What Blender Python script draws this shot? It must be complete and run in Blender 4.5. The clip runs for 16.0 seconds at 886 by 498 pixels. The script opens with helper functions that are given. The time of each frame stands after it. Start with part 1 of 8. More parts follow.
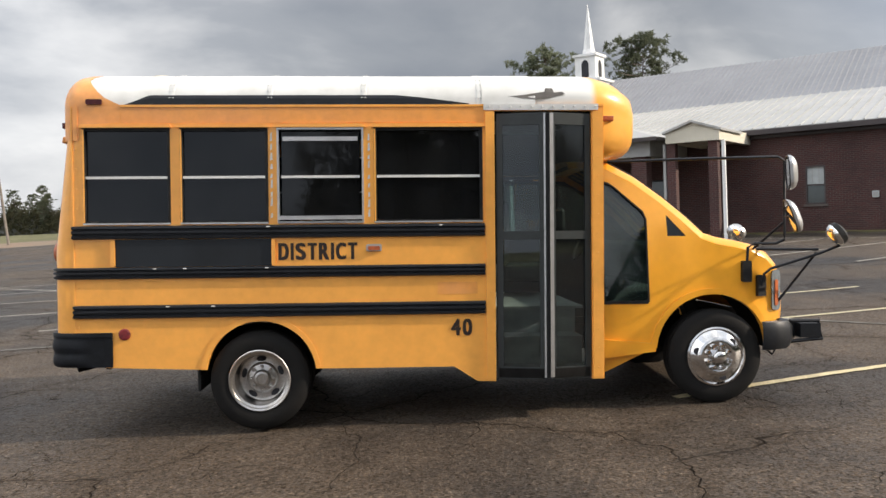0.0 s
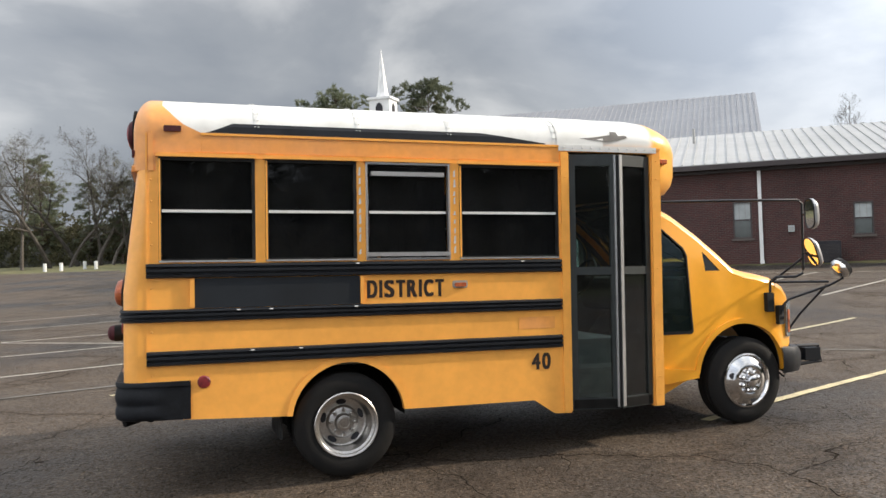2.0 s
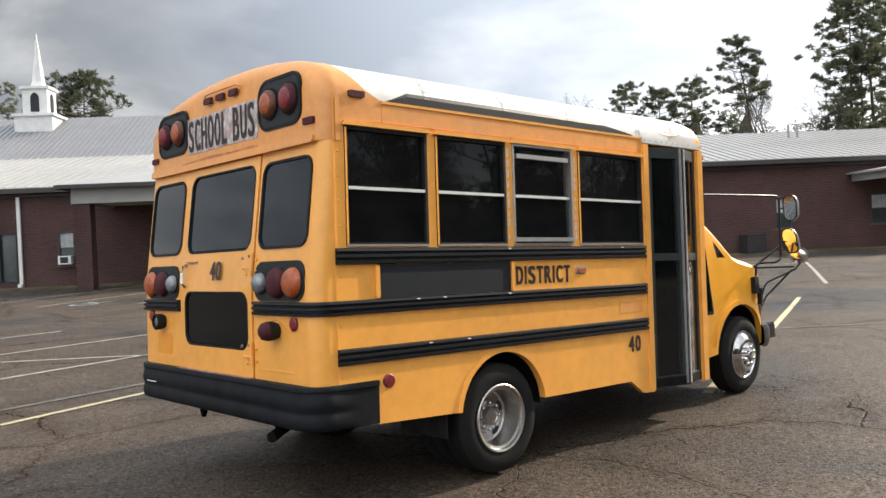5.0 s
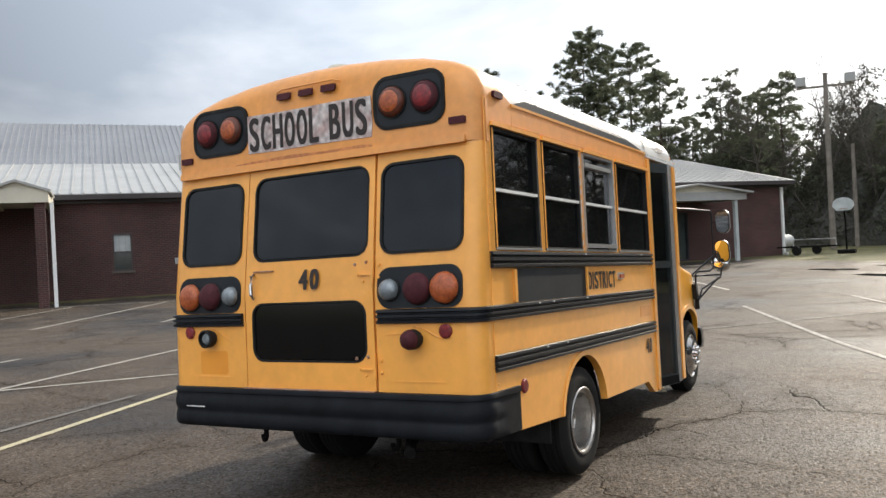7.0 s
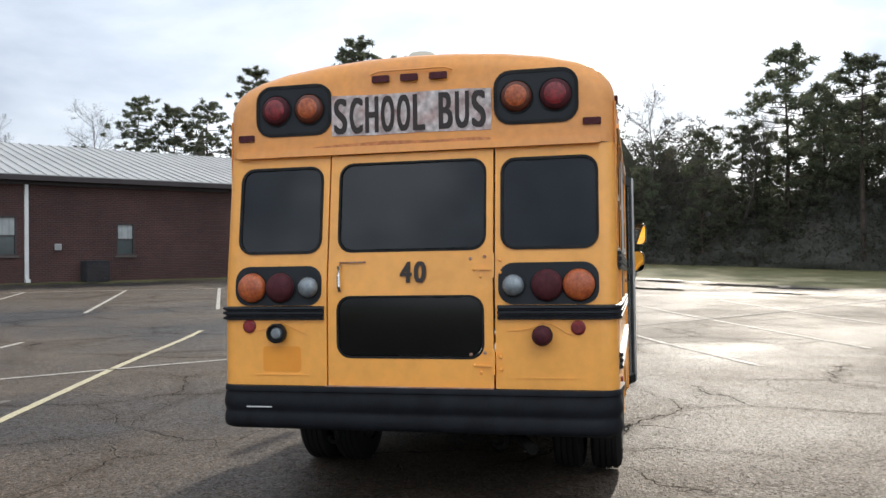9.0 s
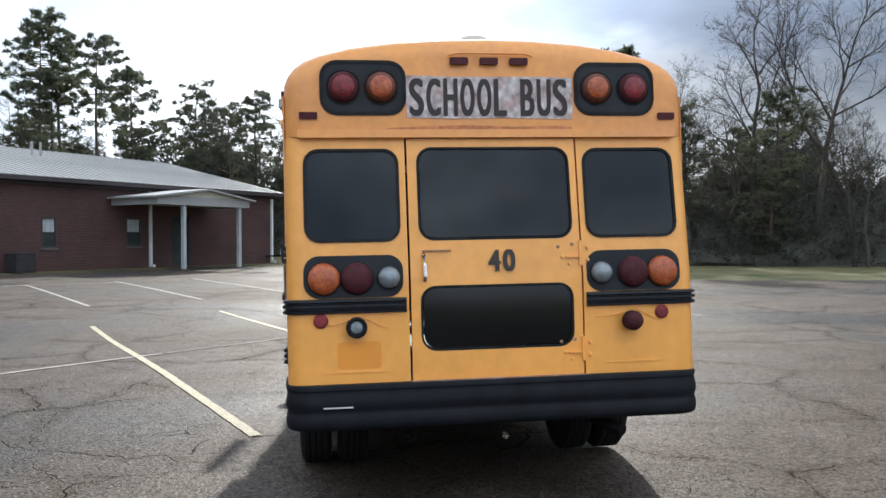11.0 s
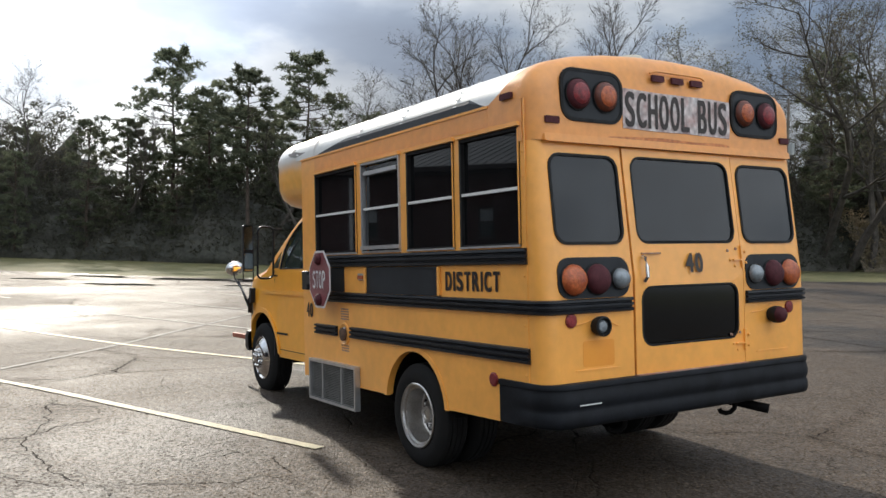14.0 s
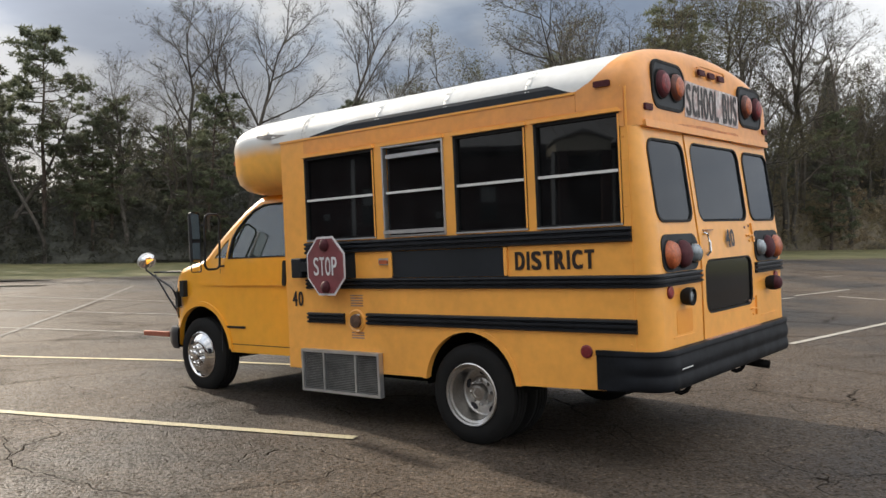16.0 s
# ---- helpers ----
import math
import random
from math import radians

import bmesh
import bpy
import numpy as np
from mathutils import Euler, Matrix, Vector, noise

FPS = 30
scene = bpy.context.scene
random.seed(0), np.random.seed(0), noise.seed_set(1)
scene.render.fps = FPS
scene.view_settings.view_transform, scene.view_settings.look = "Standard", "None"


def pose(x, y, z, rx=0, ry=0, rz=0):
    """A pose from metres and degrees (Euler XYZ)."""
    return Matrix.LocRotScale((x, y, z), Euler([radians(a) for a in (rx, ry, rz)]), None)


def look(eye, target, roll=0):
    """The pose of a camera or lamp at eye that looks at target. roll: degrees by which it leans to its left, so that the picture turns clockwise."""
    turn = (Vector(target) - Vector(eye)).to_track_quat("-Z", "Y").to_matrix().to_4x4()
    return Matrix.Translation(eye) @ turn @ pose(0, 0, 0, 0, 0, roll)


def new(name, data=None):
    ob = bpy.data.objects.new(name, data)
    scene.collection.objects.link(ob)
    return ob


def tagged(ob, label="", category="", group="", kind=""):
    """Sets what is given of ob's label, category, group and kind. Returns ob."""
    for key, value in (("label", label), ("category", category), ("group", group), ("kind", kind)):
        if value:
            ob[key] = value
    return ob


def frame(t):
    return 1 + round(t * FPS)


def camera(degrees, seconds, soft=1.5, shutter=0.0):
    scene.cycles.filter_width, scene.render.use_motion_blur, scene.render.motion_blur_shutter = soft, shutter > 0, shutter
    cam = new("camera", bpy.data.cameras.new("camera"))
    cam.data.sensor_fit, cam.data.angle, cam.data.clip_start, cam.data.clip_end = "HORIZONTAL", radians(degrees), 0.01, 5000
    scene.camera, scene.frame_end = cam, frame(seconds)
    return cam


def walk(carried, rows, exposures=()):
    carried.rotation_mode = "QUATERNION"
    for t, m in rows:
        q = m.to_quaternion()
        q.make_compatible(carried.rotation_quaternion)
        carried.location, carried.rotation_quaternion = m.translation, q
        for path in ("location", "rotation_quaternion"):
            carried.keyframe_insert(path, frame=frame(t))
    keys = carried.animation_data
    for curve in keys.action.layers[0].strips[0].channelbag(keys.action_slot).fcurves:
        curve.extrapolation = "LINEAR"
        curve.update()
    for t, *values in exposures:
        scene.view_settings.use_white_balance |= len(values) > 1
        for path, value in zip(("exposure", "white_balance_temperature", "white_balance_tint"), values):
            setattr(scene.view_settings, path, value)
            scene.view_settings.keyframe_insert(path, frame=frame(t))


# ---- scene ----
cam = camera(55.7, 16.0)
METRES, EYE, TILT, LEAN, TURN = 17.857, 1.5, -0.42, 2.43, -2.9
ROWS = [
    (0.0, 0.0, 0.0, 0.0, -0.0, -1.79, 0.07),
    (0.5, -0.0337, -0.0071, -0.0003, -3.5, -1.63, 0.44),
    (1.0, -0.0642, -0.0046, -0.0006, -7.17, -0.88, 0.2),
    (1.5, -0.0939, 0.0039, -0.001, -11.24, 0.14, 0.21),
    (2.0, -0.124, 0.0142, -0.0009, -15.3, 0.86, 0.27),
    (2.5, -0.1501, 0.0305, -0.0014, -19.11, 1.21, 0.01),
    (3.0, -0.1792, 0.0436, -0.0022, -23.64, 1.28, 0.0),
    (3.5, -0.2054, 0.0602, -0.004, -27.29, 1.12, 0.84),
    (4.0, -0.2353, 0.0727, -0.0052, -31.67, 1.17, 0.79),
    (4.5, -0.2604, 0.0902, -0.0063, -35.52, 0.66, 0.56),
    (5.0, -0.2855, 0.1094, -0.0072, -38.92, 1.11, 0.97),
    (7.5, -0.3825, 0.2312, -0.0112, -60.45, 2.34, 1.51),
    (8.0, -0.3949, 0.2574, -0.0121, -63.82, 2.37, 0.98),
    (8.5, -0.4061, 0.2852, -0.012, -67.85, 2.28, 0.78),
    (9.0, -0.4145, 0.3142, -0.0115, -74.08, 2.35, 0.07),
    (11.5, -0.4214, 0.4702, -0.0126, -99.43, 2.07, 1.53),
    (12.0, -0.4157, 0.5017, -0.0121, -103.97, 2.3, 2.06),
    (12.5, -0.4066, 0.5305, -0.0123, -108.27, 1.27, 1.98),
    (13.0, -0.3975, 0.5603, -0.0119, -112.21, 0.51, 1.02),
    (13.5, -0.3867, 0.5898, -0.011, -115.73, 0.67, 0.61),
    (14.0, -0.371, 0.6172, -0.0099, -119.37, 1.59, 0.9),
    (14.5, -0.356, 0.6454, -0.0095, -123.64, 1.85, 1.33),
    (15.0, -0.3376, 0.6707, -0.0106, -128.22, 1.63, 1.43),
    (15.5, -0.3196, 0.6968, -0.0103, -133.75, 1.19, 1.88),
    (16.0, -0.2975, 0.7169, -0.0098, -137.64, 0.44, 2.5),
]
walk(cam, [(t, pose(0, 0, EYE, TILT, LEAN, TURN) @ pose(METRES * x, METRES * y, METRES * z, 90 + pitch, roll, yaw)) for t, x, y, z, yaw, pitch, roll in ROWS], [(0.0, 0.24, 6450, 11), (1.0, 0.32, 6450, 11), (2.0, 0.32, 6400, 10), (4.0, 0.40, 6400, 10), (5.0, 0.32, 6450, 10), (7.5, 0.08, 6250, 9), (8.5, 0.02, 6150, 9), (11.5, 0.10, 5700, 8), (13.0, 0.03, 5900, 8), (14.5, 0.07, 6200, 9), (16.0, 0.22, 6500, 10)])

# ---- sky, sun ----
SUN_AZ, SUN_EL = 98.0, 27.0   # clockwise from +y, degrees
sun_dir = Vector((math.sin(radians(SUN_AZ)) * math.cos(radians(SUN_EL)), math.cos(radians(SUN_AZ)) * math.cos(radians(SUN_EL)), math.sin(radians(SUN_EL))))
GLOW_DIR = Vector((math.sin(radians(74)) * math.cos(radians(29)), math.cos(radians(74)) * math.cos(radians(29)), math.sin(radians(29))))
sun = new("sun", bpy.data.lights.new("sun", "SUN"))
sun.data.energy, sun.data.angle, sun.data.color = 4.4, radians(1.6), (1.0, 0.87, 0.70)
sun.matrix_world = look((0, 0, 40), Vector((0, 0, 40)) - sun_dir)


def make_world():
    w = bpy.data.worlds.new("sky")
    w.use_nodes = True
    scene.world = w
    nt = w.node_tree
    nt.nodes.clear()
    N = nt.nodes.new
    L = nt.links.new
    out, bg = N("ShaderNodeOutputWorld"), N("ShaderNodeBackground")
    sky = N("ShaderNodeTexSky")
    sky.sky_type, sky.sun_disc = "NISHITA", False
    sky.sun_elevation, sky.sun_rotation = radians(SUN_EL), radians(SUN_AZ)
    sky.air_density, sky.dust_density = 1.0, 3.0
    tc = N("ShaderNodeTexCoord")
    mp = N("ShaderNodeMapping")
    mp.inputs["Scale"].default_value = (1.0, 1.0, 2.1)
    L(tc.outputs["Generated"], mp.inputs["Vector"])
    n1 = N("ShaderNodeTexNoise")
    n1.inputs["Scale"].default_value, n1.inputs["Detail"].default_value, n1.inputs["Roughness"].default_value = 2.4, 7.0, 0.5
    n1.inputs["Distortion"].default_value = 0.25
    L(mp.outputs[0], n1.inputs["Vector"])
    ramp = N("ShaderNodeValToRGB")
    e = ramp.color_ramp.elements
    e[0].position, e[0].color = 0.36, (0.35, 0.385, 0.44, 1)
    e[1].position, e[1].color = 0.63, (1.0, 1.0, 0.99, 1)
    m = ramp.color_ramp.elements.new(0.5)
    m.color = (0.53, 0.555, 0.59, 1)
    L(n1.outputs["Fac"], ramp.inputs[0])
    # thin cloud glows on the sun's side; an overcast sky is brightest overhead
    dot = N("ShaderNodeVectorMath")
    dot.operation = "DOT_PRODUCT"
    L(tc.outputs["Generated"], dot.inputs[0])
    dot.inputs[1].default_value = GLOW_DIR
    glow = N("ShaderNodeMapRange")
    glow.interpolation_type = "SMOOTHSTEP"
    glow.inputs["From Min"].default_value, glow.inputs["From Max"].default_value = 0.58, 1.0
    glow.inputs["To Min"].default_value, glow.inputs["To Max"].default_value = 0.0, 1.7
    L(dot.outputs["Value"], glow.inputs["Value"])
    sep = N("ShaderNodeSeparateXYZ")
    L(tc.outputs["Generated"], sep.inputs[0])
    zen = N("ShaderNodeMapRange")
    zen.interpolation_type = "SMOOTHSTEP"
    zen.inputs["From Min"].default_value, zen.inputs["From Max"].default_value = 0.26, 0.66
    zen.inputs["To Min"].default_value, zen.inputs["To Max"].default_value = 0.74, 1.95
    L(sep.outputs["Z"], zen.inputs["Value"])
    gm = N("ShaderNodeMath")
    gm.operation = "ADD"
    L(glow.outputs[0], gm.inputs[0])
    L(zen.outputs[0], gm.inputs[1])
    near = N("ShaderNodeVectorMath")
    near.operation = "DOT_PRODUCT"
    L(tc.outputs["Generated"], near.inputs[0])
    near.inputs[1].default_value = sun_dir
    disc = N("ShaderNodeMapRange")
    disc.interpolation_type = "SMOOTHSTEP"
    disc.inputs["From Min"].default_value, disc.inputs["From Max"].default_value = 0.93, 1.0
    disc.inputs["To Min"].default_value, disc.inputs["To Max"].default_value = 0.0, 1.6
    L(near.outputs["Value"], disc.inputs["Value"])
    gm2 = N("ShaderNodeMath")
    gm2.operation = "ADD"
    L(gm.outputs[0], gm2.inputs[0])
    L(disc.outputs[0], gm2.inputs[1])
    # extra brightness added to the unseen south-western sky, to light the bus's side and rear
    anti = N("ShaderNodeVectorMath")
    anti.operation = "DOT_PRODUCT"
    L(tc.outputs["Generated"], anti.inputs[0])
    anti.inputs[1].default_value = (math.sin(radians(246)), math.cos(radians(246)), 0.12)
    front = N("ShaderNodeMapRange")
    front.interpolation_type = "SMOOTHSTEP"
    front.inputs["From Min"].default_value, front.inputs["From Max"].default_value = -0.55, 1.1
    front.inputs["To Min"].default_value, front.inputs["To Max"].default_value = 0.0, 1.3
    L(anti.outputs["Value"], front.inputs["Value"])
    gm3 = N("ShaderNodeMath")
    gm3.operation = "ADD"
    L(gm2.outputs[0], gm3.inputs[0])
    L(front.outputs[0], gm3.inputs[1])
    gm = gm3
    cl = N("ShaderNodeMix")
    cl.data_type, cl.blend_type = "RGBA", "MULTIPLY"
    cl.inputs["Factor"].default_value = 1.0
    # a low blue-grey cloud bank over the southern wood
    side = N("ShaderNodeVectorMath")
    side.operation = "DOT_PRODUCT"
    L(tc.outputs["Generated"], side.inputs[0])
    side.inputs[1].default_value = (math.sin(radians(130)), math.cos(radians(130)), 0)
    bank_a, bank_z, bank, wav, bluish = N("ShaderNodeMapRange"), N("ShaderNodeMapRange"), N("ShaderNodeMath"), N("ShaderNodeMath"), N("ShaderNodeMix")
    bank_a.interpolation_type = bank_z.interpolation_type = "SMOOTHSTEP"
    bank_a.inputs["From Min"].default_value, bank_a.inputs["From Max"].default_value = 0.76, 0.92
    L(side.outputs["Value"], bank_a.inputs["Value"])
    wav.operation = "MULTIPLY_ADD"
    L(n1.outputs["Fac"], wav.inputs[0])
    wav.inputs[1].default_value = 0.35
    L(sep.outputs["Z"], wav.inputs[2])
    bank_z.inputs["From Min"].default_value, bank_z.inputs["From Max"].default_value = 0.43, 0.52
    bank_z.inputs["To Min"].default_value, bank_z.inputs["To Max"].default_value = 1.0, 0.0
    L(wav.outputs[0], bank_z.inputs["Value"])
    # paler breaks below the bank, near the tree tops
    low, lowm, n2 = N("ShaderNodeMapRange"), N("ShaderNodeMath"), N("ShaderNodeTexNoise")
    n2.inputs["Scale"].default_value, n2.inputs["Detail"].default_value = 6.5, 5.0
    L(mp.outputs[0], n2.inputs["Vector"])
    wav2 = N("ShaderNodeMath")
    wav2.operation = "MULTIPLY_ADD"
    L(n2.outputs["Fac"], wav2.inputs[0])
    wav2.inputs[1].default_value = 0.45
    L(sep.outputs["Z"], wav2.inputs[2])
    low.interpolation_type = "SMOOTHSTEP"
    low.inputs["From Min"].default_value, low.inputs["From Max"].default_value = 0.36, 0.47
    low.inputs["To Min"].default_value, low.inputs["To Max"].default_value = 0.1, 1.0
    L(wav2.outputs[0], low.inputs["Value"])
    lowm.operation = "MULTIPLY"
    L(bank_z.outputs[0], lowm.inputs[0])
    L(low.outputs[0], lowm.inputs[1])
    bank.operation = "MULTIPLY"
    L(bank_a.outputs[0], bank.inputs[0])
    L(lowm.outputs[0], bank.inputs[1])
    bluish.data_type, bluish.blend_type = "RGBA", "MULTIPLY"
    L(bank.outputs[0], bluish.inputs["Factor"])
    L(ramp.outputs["Color"], bluish.inputs["A"])
    bluish.inputs["B"].default_value = (0.50, 0.59, 0.73, 1)
    L(bluish.outputs["Result"], cl.inputs["A"])
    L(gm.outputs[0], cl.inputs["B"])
    sk = N("ShaderNodeMix")
    sk.data_type, sk.blend_type = "RGBA", "MULTIPLY"
    sk.inputs["Factor"].default_value = 1.0
    L(sky.outputs["Color"], sk.inputs["A"])
    sk.inputs["B"].default_value = (0.1, 0.1, 0.1, 1)
    cov = N("ShaderNodeMix")
    cov.data_type = "RGBA"
    cov.inputs["Factor"].default_value = 0.9
    L(sk.outputs["Result"], cov.inputs["A"])
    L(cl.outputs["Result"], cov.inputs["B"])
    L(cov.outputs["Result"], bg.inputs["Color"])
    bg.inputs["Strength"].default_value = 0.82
    L(bg.outputs[0], out.inputs["Surface"])


make_world()


# ---- materials ----
def material(name, color, rough=0.6, metal=0.0, vary=0.12, scale=6.0, bump=0.0, bump_scale=60.0, coat=0.0, second=None, fine=0.0, fine_scale=90.0, per_object=0.0):
    """A plain surface with two scales of variation and fine relief."""
    mt = bpy.data.materials.new(name)
    mt.use_nodes = True
    nt = mt.node_tree
    N, L = nt.nodes.new, nt.links.new
    b = nt.nodes["Principled BSDF"]
    tc = N("ShaderNodeTexCoord")
    n1 = N("ShaderNodeTexNoise")
    n1.inputs["Scale"].default_value, n1.inputs["Detail"].default_value, n1.inputs["Roughness"].default_value = scale, 6.0, 0.6
    L(tc.outputs["Object"], n1.inputs["Vector"])
    mix = N("ShaderNodeMix")
    mix.data_type = "RGBA"
    c2 = second or tuple(c * (1 - vary * 2) for c in color)
    c1 = tuple(min(1, c * (1 + vary)) for c in color) if not second else color
    mix.inputs["A"].default_value, mix.inputs["B"].default_value = (*c1, 1), (*c2, 1)
    mr = N("ShaderNodeMapRange")
    mr.inputs["From Min"].default_value, mr.inputs["From Max"].default_value = 0.35, 0.68
    L(n1.outputs["Fac"], mr.inputs["Value"])
    L(mr.outputs[0], mix.inputs["Factor"])
    last = mix.outputs["Result"]
    if fine > 0:
        n3 = N("ShaderNodeTexNoise")
        n3.inputs["Scale"].default_value, n3.inputs["Detail"].default_value = fine_scale, 3.0
        L(tc.outputs["Object"], n3.inputs["Vector"])
        mf = N("ShaderNodeMix")
        mf.data_type, mf.blend_type = "RGBA", "MULTIPLY"
        mf.inputs["Factor"].default_value = 1.0
        ms = N("ShaderNodeMapRange")
        ms.inputs["From Min"].default_value, ms.inputs["From Max"].default_value = 0.3, 0.7
        ms.inputs["To Min"].default_value, ms.inputs["To Max"].default_value = 1 - fine, 1 + fine
        L(n3.outputs["Fac"], ms.inputs["Value"])
        L(last, mf.inputs["A"])
        L(ms.outputs[0], mf.inputs["B"])
        last = mf.outputs["Result"]
    if per_object > 0:
        oi = N("ShaderNodeObjectInfo")
        mo = N("ShaderNodeMapRange")
        mo.inputs["To Min"].default_value, mo.inputs["To Max"].default_value = 1 - per_object, 1 + per_object
        L(oi.outputs["Random"], mo.inputs["Value"])
        mm = N("ShaderNodeMix")
        mm.data_type, mm.blend_type = "RGBA", "MULTIPLY"
        mm.inputs["Factor"].default_value = 1.0
        L(last, mm.inputs["A"])
        L(mo.outputs[0], mm.inputs["B"])
        last = mm.outputs["Result"]
    L(last, b.inputs["Base Color"])
    b.inputs["Roughness"].default_value, b.inputs["Metallic"].default_value = rough, metal
    b.inputs["Coat Weight"].default_value = coat
    b.inputs["Coat Roughness"].default_value = 0.12
    rr = N("ShaderNodeMapRange")
    rr.inputs["To Min"].default_value, rr.inputs["To Max"].default_value = max(0.02, rough * 0.8), min(1, rough * 1.25)
    L(n1.outputs["Fac"], rr.inputs["Value"])
    L(rr.outputs[0], b.inputs["Roughness"])
    if bump > 0:
        n2 = N("ShaderNodeTexNoise")
        n2.inputs["Scale"].default_value, n2.inputs["Detail"].default_value = bump_scale, 4.0
        L(tc.outputs["Object"], n2.inputs["Vector"])
        bp = N("ShaderNodeBump")
        bp.inputs["Strength"].default_value, bp.inputs["Distance"].default_value = bump, 0.01
        L(n2.outputs["Fac"], bp.inputs["Height"])
        L(bp.outputs[0], b.inputs["Normal"])
    return mt


def glass(name, tint, gloss=0.02, lens=1.5, dust_sheen=0.011, film=(0.34, 0.36, 0.38)):
    """Tinted pane with a thin film: dust, plus reflection and haze put in as colour."""
    mt = bpy.data.materials.new(name)
    mt.use_nodes = True
    nt = mt.node_tree
    nt.nodes.clear()
    N, L = nt.nodes.new, nt.links.new
    out, tr, gl, fr, mx = N("ShaderNodeOutputMaterial"), N("ShaderNodeBsdfTransparent"), N("ShaderNodeBsdfGlossy"), N("ShaderNodeFresnel"), N("ShaderNodeMixShader")
    tr.inputs["Color"].default_value = (*tint, 1)
    gl.inputs["Roughness"].default_value = gloss
    gl.inputs["Color"].default_value = (0.95, 0.97, 1, 1)
    fr.inputs["IOR"].default_value = lens
    L(fr.outputs[0], mx.inputs[0])
    df, md, nz, tc, mr = N("ShaderNodeBsdfDiffuse"), N("ShaderNodeMixShader"), N("ShaderNodeTexNoise"), N("ShaderNodeTexCoord"), N("ShaderNodeMapRange")
    df.inputs["Color"].default_value = (*film, 1)
    nz.inputs["Scale"].default_value, nz.inputs["Detail"].default_value = 5.0, 5.0
    mr.inputs["From Min"].default_value, mr.inputs["From Max"].default_value = 0.3, 0.7
    mr.inputs["To Min"].default_value, mr.inputs["To Max"].default_value = dust_sheen * 0.6, dust_sheen * 1.4
    L(tc.outputs["Object"], nz.inputs["Vector"])
    L(nz.outputs["Fac"], mr.inputs["Value"])
    L(mr.outputs[0], md.inputs[0])
    L(tr.outputs[0], md.inputs[1])
    L(df.outputs[0], md.inputs[2])
    L(md.outputs[0], mx.inputs[1])
    L(gl.outputs[0], mx.inputs[2])
    L(mx.outputs[0], out.inputs["Surface"])
    return mt


def foliage(name, color, second, through_light):
    """Thin leaves: half of the light goes through them."""
    mt = bpy.data.materials.new(name)
    mt.use_nodes = True
    nt = mt.node_tree
    nt.nodes.clear()
    N, L = nt.nodes.new, nt.links.new
    out, df, tr, mx = N("ShaderNodeOutputMaterial"), N("ShaderNodeBsdfDiffuse"), N("ShaderNodeBsdfTranslucent"), N("ShaderNodeMixShader")
    geo, oi, tc, n1 = N("ShaderNodeNewGeometry"), N("ShaderNodeObjectInfo"), N("ShaderNodeTexCoord"), N("ShaderNodeTexNoise")
    n1.inputs["Scale"].default_value, n1.inputs["Detail"].default_value = 0.35, 4.0
    L(tc.outputs["Object"], n1.inputs["Vector"])
    mix = N("ShaderNodeMix")
    mix.data_type = "RGBA"
    mix.inputs["A"].default_value, mix.inputs["B"].default_value = (*color, 1), (*second, 1)
    rg = N("ShaderNodeMapRange")
    rg.inputs["From Min"].default_value, rg.inputs["From Max"].default_value = 0.35, 0.65
    L(n1.outputs["Fac"], rg.inputs["Value"])
    L(rg.outputs[0], mix.inputs["Factor"])
    last = mix.outputs["Result"]
    for src, k in ((geo.outputs["Random Per Island"], 0.16), (oi.outputs["Random"], 0.22)):
        r, m = N("ShaderNodeMapRange"), N("ShaderNodeMix")
        m.data_type, m.blend_type = "RGBA", "MULTIPLY"
        m.inputs["Factor"].default_value = 1.0
        r.inputs["To Min"].default_value, r.inputs["To Max"].default_value = 1 - k, 1 + k
        L(src, r.inputs["Value"])
        L(last, m.inputs["A"])
        L(r.outputs[0], m.inputs["B"])
        last = m.outputs["Result"]
    L(last, df.inputs["Color"])
    L(last, tr.inputs["Color"])
    mx.inputs[0].default_value = through_light
    L(df.outputs[0], mx.inputs[1])
    L(tr.outputs[0], mx.inputs[2])
    L(mx.outputs[0], out.inputs["Surface"])
    return mt


